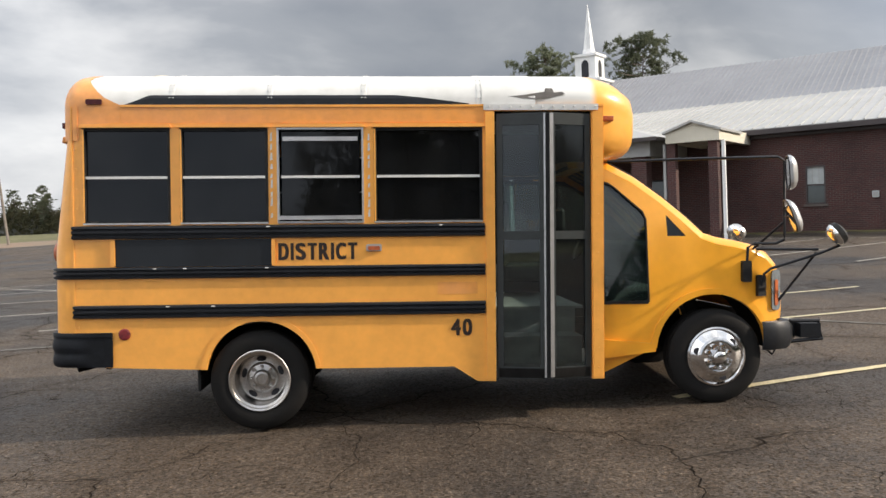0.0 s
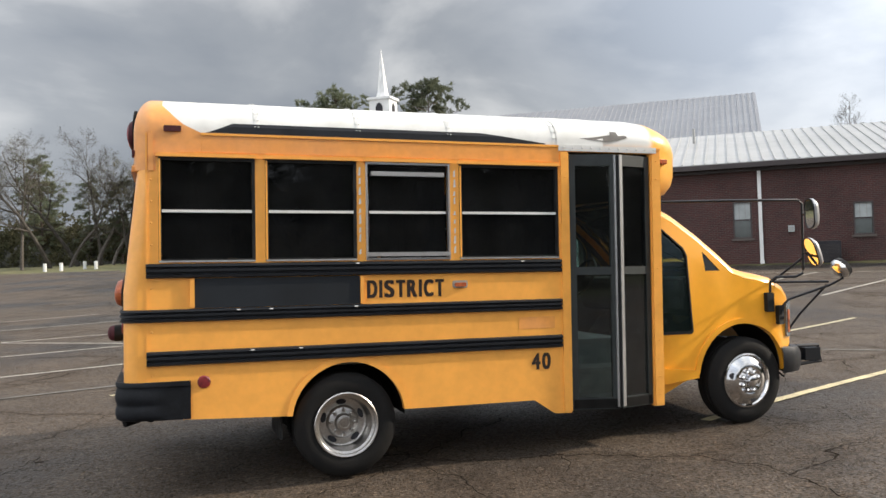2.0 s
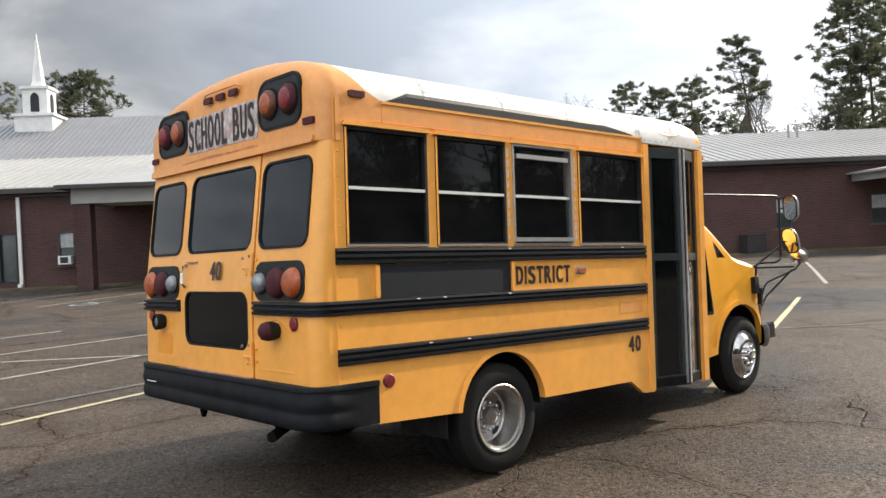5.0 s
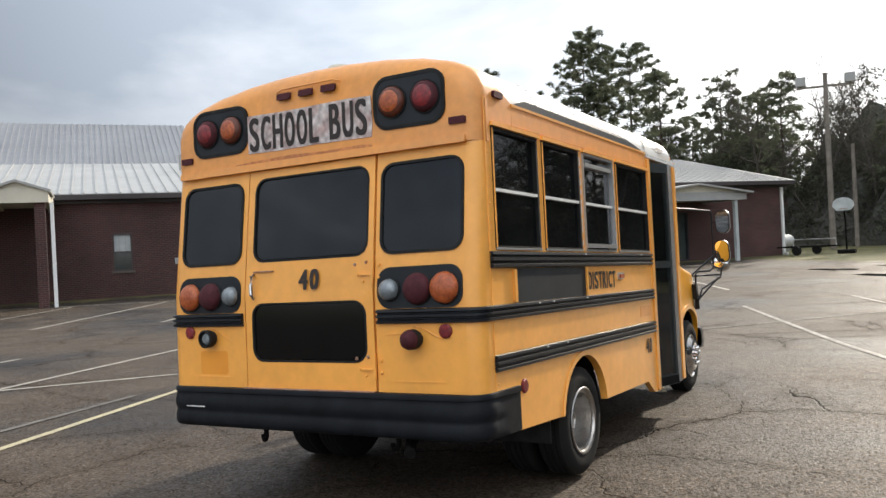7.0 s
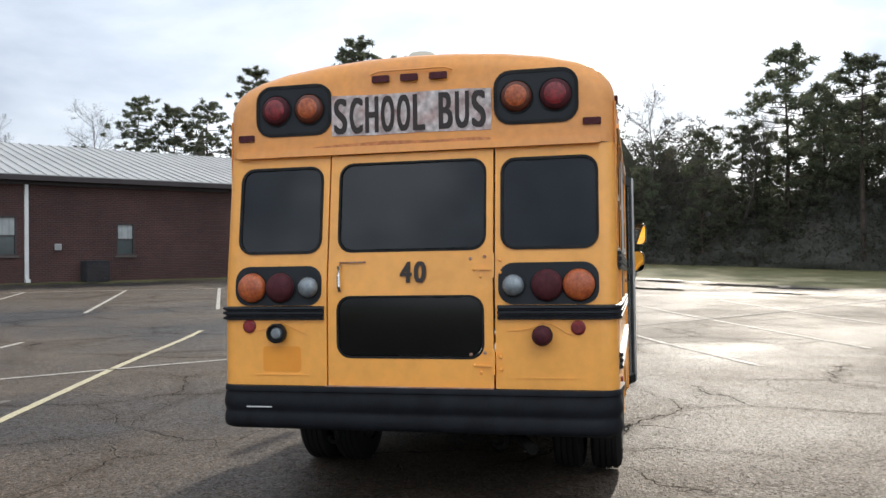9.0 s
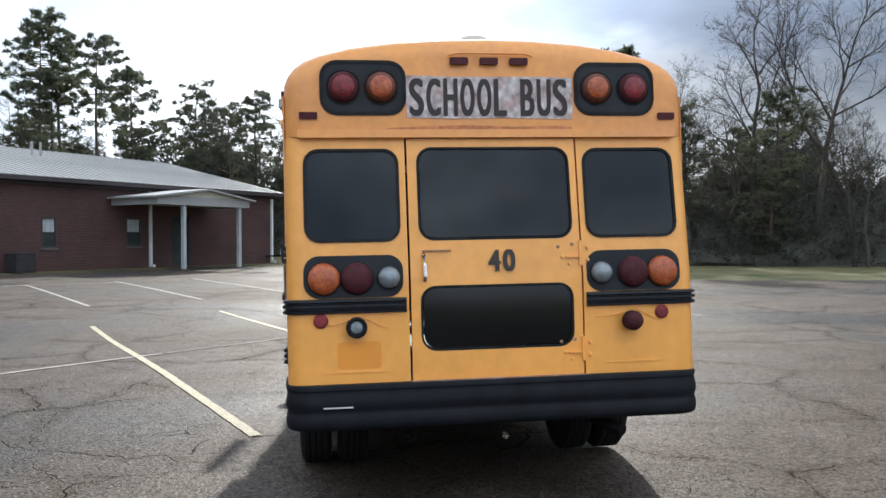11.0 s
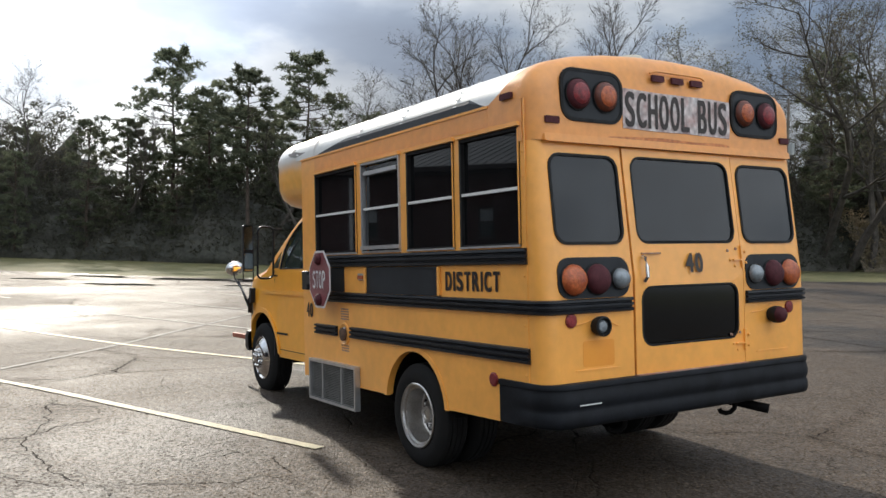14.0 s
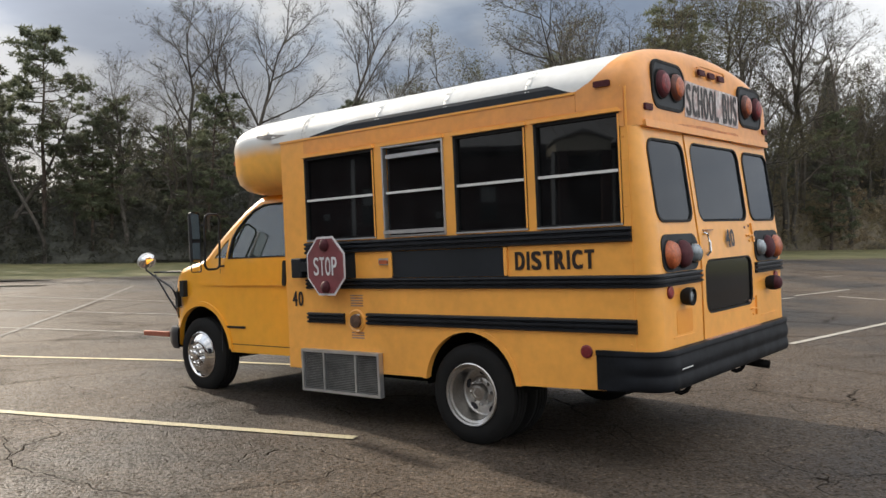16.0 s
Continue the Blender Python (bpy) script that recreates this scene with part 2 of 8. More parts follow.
def cap_material():
    """Front cap: white above, oversprayed softly into yellow below; the driver's-side white includes sun glare."""
    mt = material("white_and_glare_over_yellow_gelcoat", (0.88, 0.43, 0.07), 0.35, 0, 0.05, 2.0, 0.03, 20, coat=0.3, fine=0.05, fine_scale=14)
    nt = mt.node_tree
    N, L = nt.nodes.new, nt.links.new
    b = nt.nodes["Principled BSDF"]
    src = b.inputs["Base Color"].links[0].from_socket
    tc, sp, n1, ad, mr, mx = N("ShaderNodeTexCoord"), N("ShaderNodeSeparateXYZ"), N("ShaderNodeTexNoise"), N("ShaderNodeMath"), N("ShaderNodeMapRange"), N("ShaderNodeMix")
    L(tc.outputs["Object"], sp.inputs[0])
    n1.inputs["Scale"].default_value = 5.0
    L(tc.outputs["Object"], n1.inputs["Vector"])
    ad.operation = "MULTIPLY_ADD"
    L(n1.outputs["Fac"], ad.inputs[0])
    ad.inputs[1].default_value = 0.06
    L(sp.outputs["Z"], ad.inputs[2])
    mr.interpolation_type = "SMOOTHSTEP"
    mr.inputs["From Min"].default_value, mr.inputs["From Max"].default_value = 2.27, 2.43
    L(ad.outputs[0], mr.inputs["Value"])
    mx.data_type = "RGBA"
    # the nose is yellow on the door's side; opposite, sun glare is painted white
    fx, fy, ml, iv, al = N("ShaderNodeMapRange"), N("ShaderNodeMapRange"), N("ShaderNodeMath"), N("ShaderNodeMath"), N("ShaderNodeMath")
    fx.interpolation_type = fy.interpolation_type = "SMOOTHSTEP"
    fx.inputs["From Min"].default_value, fx.inputs["From Max"].default_value = 1.40, 1.47
    fy.inputs["From Min"].default_value, fy.inputs["From Max"].default_value = 0.35, -0.25
    L(sp.outputs["X"], fx.inputs["Value"])
    L(sp.outputs["Y"], fy.inputs["Value"])
    ml.operation, iv.operation, al.operation = "MULTIPLY", "SUBTRACT", "MULTIPLY"
    L(fx.outputs[0], ml.inputs[0])
    L(fy.outputs[0], ml.inputs[1])
    iv.inputs[0].default_value = 1.0
    L(ml.outputs[0], iv.inputs[1])
    L(mr.outputs[0], al.inputs[0])
    L(iv.outputs[0], al.inputs[1])
    L(al.outputs[0], mx.inputs["Factor"])
    L(src, mx.inputs["A"])
    mx.inputs["B"].default_value = (0.70, 0.70, 0.67, 1)
    L(mx.outputs["Result"], b.inputs["Base Color"])
    return mt


def asphalt_material():
    mt = bpy.data.materials.new("asphalt")
    mt.use_nodes = True
    nt = mt.node_tree
    N, L = nt.nodes.new, nt.links.new
    b = nt.nodes["Principled BSDF"]
    tc = N("ShaderNodeTexCoord")

    def noise_tex(scale, detail=5.0, rough=0.6, dist=0.0):
        n = N("ShaderNodeTexNoise")
        n.inputs["Scale"].default_value, n.inputs["Detail"].default_value, n.inputs["Roughness"].default_value, n.inputs["Distortion"].default_value = scale, detail, rough, dist
        L(tc.outputs["Object"], n.inputs["Vector"])
        return n

    def rng(src, a, bb, c, d, smooth=False):
        r = N("ShaderNodeMapRange")
        if smooth:
            r.interpolation_type = "SMOOTHSTEP"
        for k, v in zip(("From Min", "From Max", "To Min", "To Max"), (a, bb, c, d)):
            r.inputs[k].default_value = v
        L(src, r.inputs["Value"])
        return r.outputs[0]

    def mul(a, bb):
        m = N("ShaderNodeMath")
        m.operation = "MULTIPLY"
        L(a, m.inputs[0])
        L(bb, m.inputs[1])
        return m.outputs[0]

    big, mid, grit, grit2 = noise_tex(0.16, 6), noise_tex(0.9, 6, 0.65), noise_tex(55.0, 3), noise_tex(16.0, 4)
    # cracks: edges of large warped cells, broken up by noise
    warp = N("ShaderNodeVectorMath")
    warp.operation = "MULTIPLY_ADD"
    wn = noise_tex(1.5, 3, 0.6)
    L(wn.outputs["Color"], warp.inputs[0])
    warp.inputs[1].default_value = (0.6, 0.6, 0.0)
    L(tc.outputs["Object"], warp.inputs[2])
    cracks = None
    halo = None
    for sc, wd in ((0.45, 0.0042), (1.25, 0.0072)):
        v = N("ShaderNodeTexVoronoi")
        v.feature = "DISTANCE_TO_EDGE"
        v.inputs["Scale"].default_value = sc
        L(warp.outputs[0], v.inputs["Vector"])
        line = rng(v.outputs["Distance"], 0.0, wd, 1.0, 0.0, True)
        gate = rng(noise_tex(0.5 if sc > 1.0 else 0.25, 3).outputs["Fac"], *((0.46, 0.62) if sc > 1.0 else (0.38, 0.56)), 0.0, 0.85, True)
        line = mul(line, gate)
        if sc < 1.0:
            halo = mul(rng(v.outputs["Distance"], 0.0, 0.07, 1.0, 0.0, True), gate)
        if cracks is None:
            cracks = line
        else:
            mx = N("ShaderNodeMath")
            mx.operation = "MAXIMUM"
            L(cracks, mx.inputs[0])
            L(line, mx.inputs[1])
            cracks = mx.outputs[0]
    dry = N("ShaderNodeMix")
    dry.data_type = "RGBA"
    dry.inputs["A"].default_value, dry.inputs["B"].default_value = (0.049, 0.037, 0.027, 1), (0.083, 0.063, 0.046, 1)
    L(rng(mid.outputs["Fac"], 0.3, 0.7, 0, 1), dry.inputs["Factor"])
    wet = N("ShaderNodeMix")
    wet.data_type = "RGBA"
    wet.inputs["B"].default_value = (0.026, 0.022, 0.019, 1)
    L(dry.outputs["Result"], wet.inputs["A"])
    wetf = rng(big.outputs["Fac"], 0.46, 0.62, 0.0, 1.0, True)
    L(wetf, wet.inputs["Factor"])
    g = N("ShaderNodeMix")
    g.data_type, g.blend_type = "RGBA", "MULTIPLY"
    g.inputs["Factor"].default_value = 1.0
    L(wet.outputs["Result"], g.inputs["A"])
    L(mul(rng(grit.outputs["Fac"], 0.3, 0.7, 0.45, 1.65), rng(grit2.outputs["Fac"], 0.3, 0.7, 0.68, 1.35)), g.inputs["B"])
    # pale and dark stones in the worn surface
    chips = N("ShaderNodeTexVoronoi")
    chips.inputs["Scale"].default_value = 62.0
    L(tc.outputs["Object"], chips.inputs["Vector"])
    sc_ = N("ShaderNodeSeparateColor")
    L(chips.outputs["Color"], sc_.inputs[0])
    g2 = N("ShaderNodeMix")
    g2.data_type, g2.blend_type = "RGBA", "MULTIPLY"
    g2.inputs["Factor"].default_value = 1.0
    L(g.outputs["Result"], g2.inputs["A"])
    L(mul(rng(sc_.outputs[0], 0.0, 1.0, 0.68, 1.22), rng(sc_.outputs[1], 0.84, 1.0, 1.0, 1.9)), g2.inputs["B"])
    g = g2
    hl = N("ShaderNodeMix")
    hl.data_type, hl.blend_type = "RGBA", "MULTIPLY"
    L(mul(halo, rng(mid.outputs["Fac"], 0.35, 0.65, 0.05, 0.5)), hl.inputs["Factor"])
    L(g.outputs["Result"], hl.inputs["A"])
    hl.inputs["B"].default_value = (0.45, 0.44, 0.43, 1)
    g = hl
    ck = N("ShaderNodeMix")
    ck.data_type = "RGBA"
    ck.inputs["B"].default_value = (0.012, 0.011, 0.010, 1)
    L(g.outputs["Result"], ck.inputs["A"])
    L(cracks, ck.inputs["Factor"])
    L(ck.outputs["Result"], b.inputs["Base Color"])
    L(rng(big.outputs["Fac"], 0.42, 0.66, 0.70, 0.47), b.inputs["Roughness"])
    L(mul(mul(rng(sc_.outputs[2], 0.0, 1.0, 0.0, 0.44), rng(halo, 0.0, 1.0, 1.0, 0.35)), rng(cracks, 0.0, 0.7, 1.0, 0.0)), b.inputs["Specular IOR Level"])
    sub = N("ShaderNodeMath")
    sub.operation = "SUBTRACT"
    L(mul(grit.outputs["Fac"], rng(grit2.outputs["Fac"], 0, 1, 0.5, 1.0)), sub.inputs[0])
    L(cracks, sub.inputs[1])
    bp = N("ShaderNodeBump")
    bp.inputs["Strength"].default_value, bp.inputs["Distance"].default_value = 0.75, 0.02
    L(sub.outputs[0], bp.inputs["Height"])
    L(bp.outputs[0], b.inputs["Normal"])
    return mt


def brick_material():
    mt = bpy.data.materials.new("brick_wall")
    mt.use_nodes = True
    nt = mt.node_tree
    N, L = nt.nodes.new, nt.links.new
    b = nt.nodes["Principled BSDF"]
    uv = N("ShaderNodeUVMap")
    br = N("ShaderNodeTexBrick")
    br.inputs["Color1"].default_value, br.inputs["Color2"].default_value, br.inputs["Mortar"].default_value = (0.078, 0.029, 0.026, 1), (0.053, 0.023, 0.022, 1), (0.11, 0.092, 0.083, 1)
    br.inputs["Scale"].default_value = 1.0
    br.inputs["Brick Width"].default_value, br.inputs["Row Height"].default_value, br.inputs["Mortar Size"].default_value = 0.215, 0.075, 0.006
    L(uv.outputs[0], br.inputs["Vector"])
    n = N("ShaderNodeTexNoise")
    n.inputs["Scale"].default_value, n.inputs["Detail"].default_value = 0.5, 5.0
    L(uv.outputs[0], n.inputs["Vector"])
    mr = N("ShaderNodeMapRange")
    mr.inputs["From Min"].default_value, mr.inputs["From Max"].default_value, mr.inputs["To Min"].default_value, mr.inputs["To Max"].default_value = 0.3, 0.7, 0.75, 1.2
    L(n.outputs["Fac"], mr.inputs["Value"])
    m = N("ShaderNodeMix")
    m.data_type, m.blend_type = "RGBA", "MULTIPLY"
    m.inputs["Factor"].default_value = 1.0
    L(br.outputs["Color"], m.inputs["A"])
    L(mr.outputs[0], m.inputs["B"])
    L(m.outputs["Result"], b.inputs["Base Color"])
    b.inputs["Roughness"].default_value = 0.85
    bp = N("ShaderNodeBump")
    bp.inputs["Strength"].default_value, bp.inputs["Distance"].default_value = 0.6, 0.01
    bp.invert = True
    L(br.outputs["Fac"], bp.inputs["Height"])
    L(bp.outputs[0], b.inputs["Normal"])
    return mt


YELLOW = material("school_bus_yellow_paint", (0.90, 0.405, 0.075), 0.34, 0, 0.05, 1.6, 0.03, 25, coat=0.35, fine=0.05, fine_scale=14)
CAP = material("sun_faded_orange_gelcoat", (0.82, 0.335, 0.065), 0.42, 0, 0.08, 2.2, 0.03, 20, coat=0.2, second=(0.72, 0.31, 0.09), fine=0.06, fine_scale=20)
CABY = material("glossy_yellow_cab_paint", (0.88, 0.39, 0.028), 0.30, 0, 0.04, 1.2, coat=0.4, fine=0.04, fine_scale=10)
FRONTCAP = cap_material()
WHITE = material("white_roof_paint", (0.70, 0.70, 0.68), 0.5, 0, 0.04, 2.5, 0.04, 20, second=(0.58, 0.58, 0.55), fine=0.05, fine_scale=12)
BLACK = material("black_rail_paint", (0.010, 0.012, 0.016), 0.42, 0, 0.2, 8, 0.05, 30, fine=0.2)
PANEL = material("black_side_panel_paint", (0.013, 0.016, 0.020), 0.5, 0, 0.15, 3)
RUBBER = material("black_rubber", (0.012, 0.012, 0.012), 0.7, 0, 0.25, 12, 0.1, 80)
TYRE = material("tyre_rubber", (0.008, 0.008, 0.008), 0.8, 0, 0.3, 7, 0.25, 90, second=(0.014, 0.013, 0.012))
STEEL = material("grey_painted_steel_rim", (0.52, 0.51, 0.50), 0.32, 1.0, 0.15, 9, 0.08, 50, second=(0.42, 0.39, 0.35), fine=0.15)
CHROME = material("chrome", (0.78, 0.78, 0.79), 0.10, 1.0, 0.03, 8, second=(0.62, 0.60, 0.57))
ALU = material("brushed_aluminium", (0.55, 0.55, 0.55), 0.35, 0.8, 0.08, 10)
DULLALU = material("dull_dirty_aluminium", (0.20, 0.20, 0.195), 0.5, 0.5, 0.2, 12)
TRIMW = material("white_window_trim", (0.68, 0.68, 0.66), 0.45, 0, 0.06, 9)
GREY = material("grey_step_vinyl", (0.52, 0.54, 0.52), 0.7, 0, 0.15, 8, 0.1, 60)
SEATM = material("dark_green_seat_vinyl", (0.02, 0.025, 0.024), 0.5, 0, 0.2, 5)
INNER = material("dark_interior_lining", (0.05, 0.05, 0.05), 0.8, 0, 0.15, 3)
GLASS = glass("tinted_window_glass", (0.035, 0.04, 0.042), 0.02, 1.45, 0.019)
CABGLASS = glass("clear_cab_glass", (0.78, 0.86, 0.83))
DOORGLASS = glass("door_glass", (0.60, 0.65, 0.64), 0.02, 1.55)
DOORM = material("dark_grey_door_paint", (0.022, 0.027, 0.027), 0.45, 0, 0.15, 8, fine=0.15)
# reflections put into the film colours: teal on the right pane, sky on the left
CABDARK = glass("dark_teal_sheen_glass", (0.30, 0.40, 0.38), 0.02, 1.55, 0.028, (0.20, 0.34, 0.32))
LEFTGLASS = glass("sky_sheen_cab_glass", (0.72, 0.86, 0.80), 0.02, 1.9, 0.06, (0.40, 0.54, 0.48))
EMBLEM = material("faded_grey_brown_decal", (0.10, 0.09, 0.08), 0.5, 0, 0.15, 6)
# the bluish film puts sky haze into the rear panes' colour
REARGLASS = glass("dark_rear_glass", (0.06, 0.070, 0.080), 0.03, 1.43, 0.035, (0.30, 0.36, 0.42))
LOWGLASS = glass("black_lower_rear_glass", (0.03, 0.034, 0.036), 0.08, 1.42, 0.006)
BUMPER = material("black_bumper_paint", (0.0065, 0.008, 0.011), 0.58, 0, 0.25, 7, 0.08, 30, fine=0.2)
MIRROR = material("mirror_glass", (0.85, 0.86, 0.87), 0.03, 1.0, 0.0, 3)
# left mirror: the dark wood it reflects is put into the glass colour
DARKMIRROR = material("dark_reflection_mirror_glass", (0.46, 0.50, 0.50), 0.05, 1.0, 0.05, 6)
RED = material("red_lens", (0.11, 0.008, 0.012), 0.4, 0, 0.30, 22, 0.35, 120, coat=0.05, second=(0.26, 0.018, 0.022), fine=0.3, fine_scale=60)
DRED = material("dark_red_lens", (0.058, 0.004, 0.009), 0.75, 0, 0.15, 30, 0.2, 120)
DAMBER = material("dark_amber_lens", (0.11, 0.026, 0.012), 0.5, 0, 0.2, 30, 0.2, 120, coat=0.05)
PATCH = material("unfaded_yellow_paint", (0.88, 0.345, 0.035), 0.4, 0, 0.06, 5, coat=0.2, second=(0.84, 0.31, 0.03))
AMBER = material("amber_lens", (0.30, 0.060, 0.018), 0.35, 0, 0.30, 22, 0.35, 120, coat=0.12, second=(0.50, 0.125, 0.03), fine=0.3, fine_scale=60)
CLEAR = material("clear_ribbed_lens", (0.22, 0.25, 0.27), 0.18, 0.3, 0.15, 30, 0.4, 140, coat=0.6)
SIGNW = material("worn_white_reflective_sheet", (0.62, 0.58, 0.56), 0.5, 0, 0.15, 10, second=(0.36, 0.22, 0.20), fine=0.35, fine_scale=26)
LETTER = material("black_vinyl_lettering", (0.02, 0.011, 0.008), 0.45, 0, 0.1, 9)
STOPRED = material("stop_sign_red", (0.20, 0.052, 0.058), 0.45, 0, 0.12, 6)
STOPW = material("stop_sign_white", (0.66, 0.64, 0.64), 0.5, 0, 0.08, 9)
RUST = material("rusty_bare_sill", (0.30, 0.13, 0.07), 0.7, 0.2, 0.2, 20, 0.2, 60, second=(0.42, 0.33, 0.28))
DARKMETAL = material("dark_underbody_metal", (0.009, 0.0085, 0.008), 0.9, 0.0, 0.25, 6, 0.1, 40)
FILLER = material("dirty_brown_plastic", (0.11, 0.06, 0.038), 0.6, 0.1, 0.25, 20, 0.2, 60)
RUSTSTAIN = material("rust_stained_gelcoat", (0.62, 0.235, 0.075), 0.6, 0, 0.25, 6, 0.05, 40, second=(0.40, 0.15, 0.06), fine=0.25, fine_scale=30)
WOODBAR = material("brick_red_crossing_arm", (0.34, 0.10, 0.055), 0.6, 0, 0.15, 9)
ASPHALT = asphalt_material()
LINEY = material("faded_yellow_line_paint", (0.60, 0.51, 0.30), 0.65, 0, 0.12, 5, 0.4, 80, second=(0.40, 0.34, 0.21), fine=0.3, fine_scale=60)
LINEW = material("faded_white_line_paint", (0.41, 0.38, 0.32), 0.65, 0, 0.12, 5, 0.4, 80, second=(0.23, 0.215, 0.19), fine=0.4, fine_scale=60)
LINEP = material("faded_cream_line_paint", (0.45, 0.395, 0.235), 0.65, 0, 0.12, 5, 0.4, 80, second=(0.36, 0.32, 0.23), fine=0.35, fine_scale=60)
LINEF = material("half_worn_white_line_paint", (0.27, 0.25, 0.215), 0.68, 0, 0.12, 5, 0.4, 80, second=(0.13, 0.12, 0.105), fine=0.45, fine_scale=60)
LINEBLUE = material("worn_pale_blue_paint", (0.34, 0.42, 0.46), 0.68, 0, 0.12, 5, 0.4, 80, second=(0.16, 0.18, 0.19), fine=0.45, fine_scale=60)
LINEGHOST = material("worn_out_line_paint", (0.15, 0.138, 0.12), 0.7, 0, 0.12, 5, 0.4, 80, second=(0.075, 0.066, 0.055), fine=0.5, fine_scale=60)
DIRT = material("bare_red_earth", (0.20, 0.125, 0.08), 0.95, 0, 0.2, 0.25, 0.5, 8, second=(0.16, 0.13, 0.085), fine=0.25, fine_scale=4)
GRASS = material("winter_grass", (0.135, 0.115, 0.040), 0.95, 0, 0.2, 0.35, 0.6, 9, second=(0.052, 0.062, 0.014), fine=0.3, fine_scale=6)
BRICK = brick_material()
ROOFM = material("galvanised_metal_roof", (0.40, 0.395, 0.38), 0.45, 0.2, 0.06, 0.3, second=(0.33, 0.33, 0.32), fine=0.05, fine_scale=3)
ROOFG = material("grey_metal_roof", (0.24, 0.245, 0.26), 0.55, 0.1, 0.05, 0.2, fine=0.06, fine_scale=2)
CREAM = material("cream_siding", (0.60, 0.56, 0.46), 0.7, 0, 0.05, 1)
FASCIA = material("grey_fascia", (0.34, 0.34, 0.33), 0.6, 0, 0.06, 1)
DARKF = material("dark_gutter", (0.05, 0.04, 0.04), 0.6, 0, 0.1, 1)
WPAINT = material("white_paint", (0.74, 0.74, 0.73), 0.5, 0, 0.05, 1.5)
WINGLASS = material("building_window_glass", (0.05, 0.065, 0.065), 0.08, 0, 0.2, 0.8, coat=0.8)
BLIND = material("pale_window_blind", (0.42, 0.45, 0.45), 0.6, 0, 0.1, 2)
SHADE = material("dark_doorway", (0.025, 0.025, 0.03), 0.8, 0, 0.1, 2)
BARK = material("pine_bark", (0.085, 0.062, 0.048), 0.95, 0, 0.3, 2.5, 0.6, 12, per_object=0.2)
BARK2 = material("grey_bare_bark", (0.088, 0.076, 0.064), 0.95, 0, 0.25, 2.5, 0.5, 12, per_object=0.25)
DULL = foliage("far_olive_leaves", (0.105, 0.095, 0.055), (0.075, 0.078, 0.045), 0.4)
NEEDLE = foliage("pine_needles", (0.165, 0.178, 0.118), (0.115, 0.130, 0.088), 0.55)
LEAF = foliage("sparse_winter_leaves", (0.155, 0.135, 0.078), (0.110, 0.112, 0.066), 0.5)
SHRUB = foliage("dark_evergreen_leaves", (0.035, 0.048, 0.026), (0.022, 0.034, 0.018), 0.3)
UNDER = foliage("dark_undergrowth", (0.118, 0.122, 0.098), (0.112, 0.108, 0.082), 0.5)
RUSSET = foliage("brown_winter_brush", (0.31, 0.245, 0.16), (0.20, 0.175, 0.11), 0.5)
RUSSETBANK = material("brown_brush_bank", (0.18, 0.145, 0.10), 0.95, 0, 0.3, 0.3, 0.8, 5, second=(0.10, 0.088, 0.062), fine=0.35, fine_scale=5)
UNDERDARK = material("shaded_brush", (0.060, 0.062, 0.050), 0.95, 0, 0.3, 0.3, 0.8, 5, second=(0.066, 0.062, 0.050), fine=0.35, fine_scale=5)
WATER = material("standing_water", (0.012, 0.011, 0.010), 0.06, 0, 0.1, 2.0, 0.02, 6, coat=0.4)
POLEM = material("weathered_pole_wood", (0.19, 0.165, 0.14), 0.9, 0, 0.15, 2, 0.3, 30)

for m, level in ((BUMPER, 0.22), (TYRE, 0.2), (BLACK, 0.35), (PANEL, 0.3), (RUBBER, 0.3), (DARKMETAL, 0.1)):   # chalky old blacks
    m.node_tree.nodes["Principled BSDF"].inputs["Specular IOR Level"].default_value = level


# ---- mesh helpers ----
def finish(bm, name, mats, smooth=None):
    bmesh.ops.recalc_face_normals(bm, faces=bm.faces)
    me = bpy.data.meshes.new(name)
    if smooth is not None:
        for f in bm.faces:
            f.smooth = True
        for e in bm.edges:
            if len(e.link_faces) == 2 and e.calc_face_angle(0) > radians(smooth):
                e.smooth = False
    bm.to_mesh(me)
    bm.free()
    for m in (mats if isinstance(mats, (list, tuple)) else [mats]):
        me.materials.append(m)
    return me


def part(name, bm, mat, parent, label="", smooth=None):
    ob = new(name, finish(bm, name, mat, smooth))
    ob.parent = parent
    if label:
        tagged(ob, label)
    return ob


def thing(name, bm, mat, label, category, group="", kind="", smooth=None, at=None):
    ob = new(name, finish(bm, name, mat, smooth) if bm is not None else None)
    if at is not None:
        ob.matrix_world = at
    return tagged(ob, label, category, group, kind)


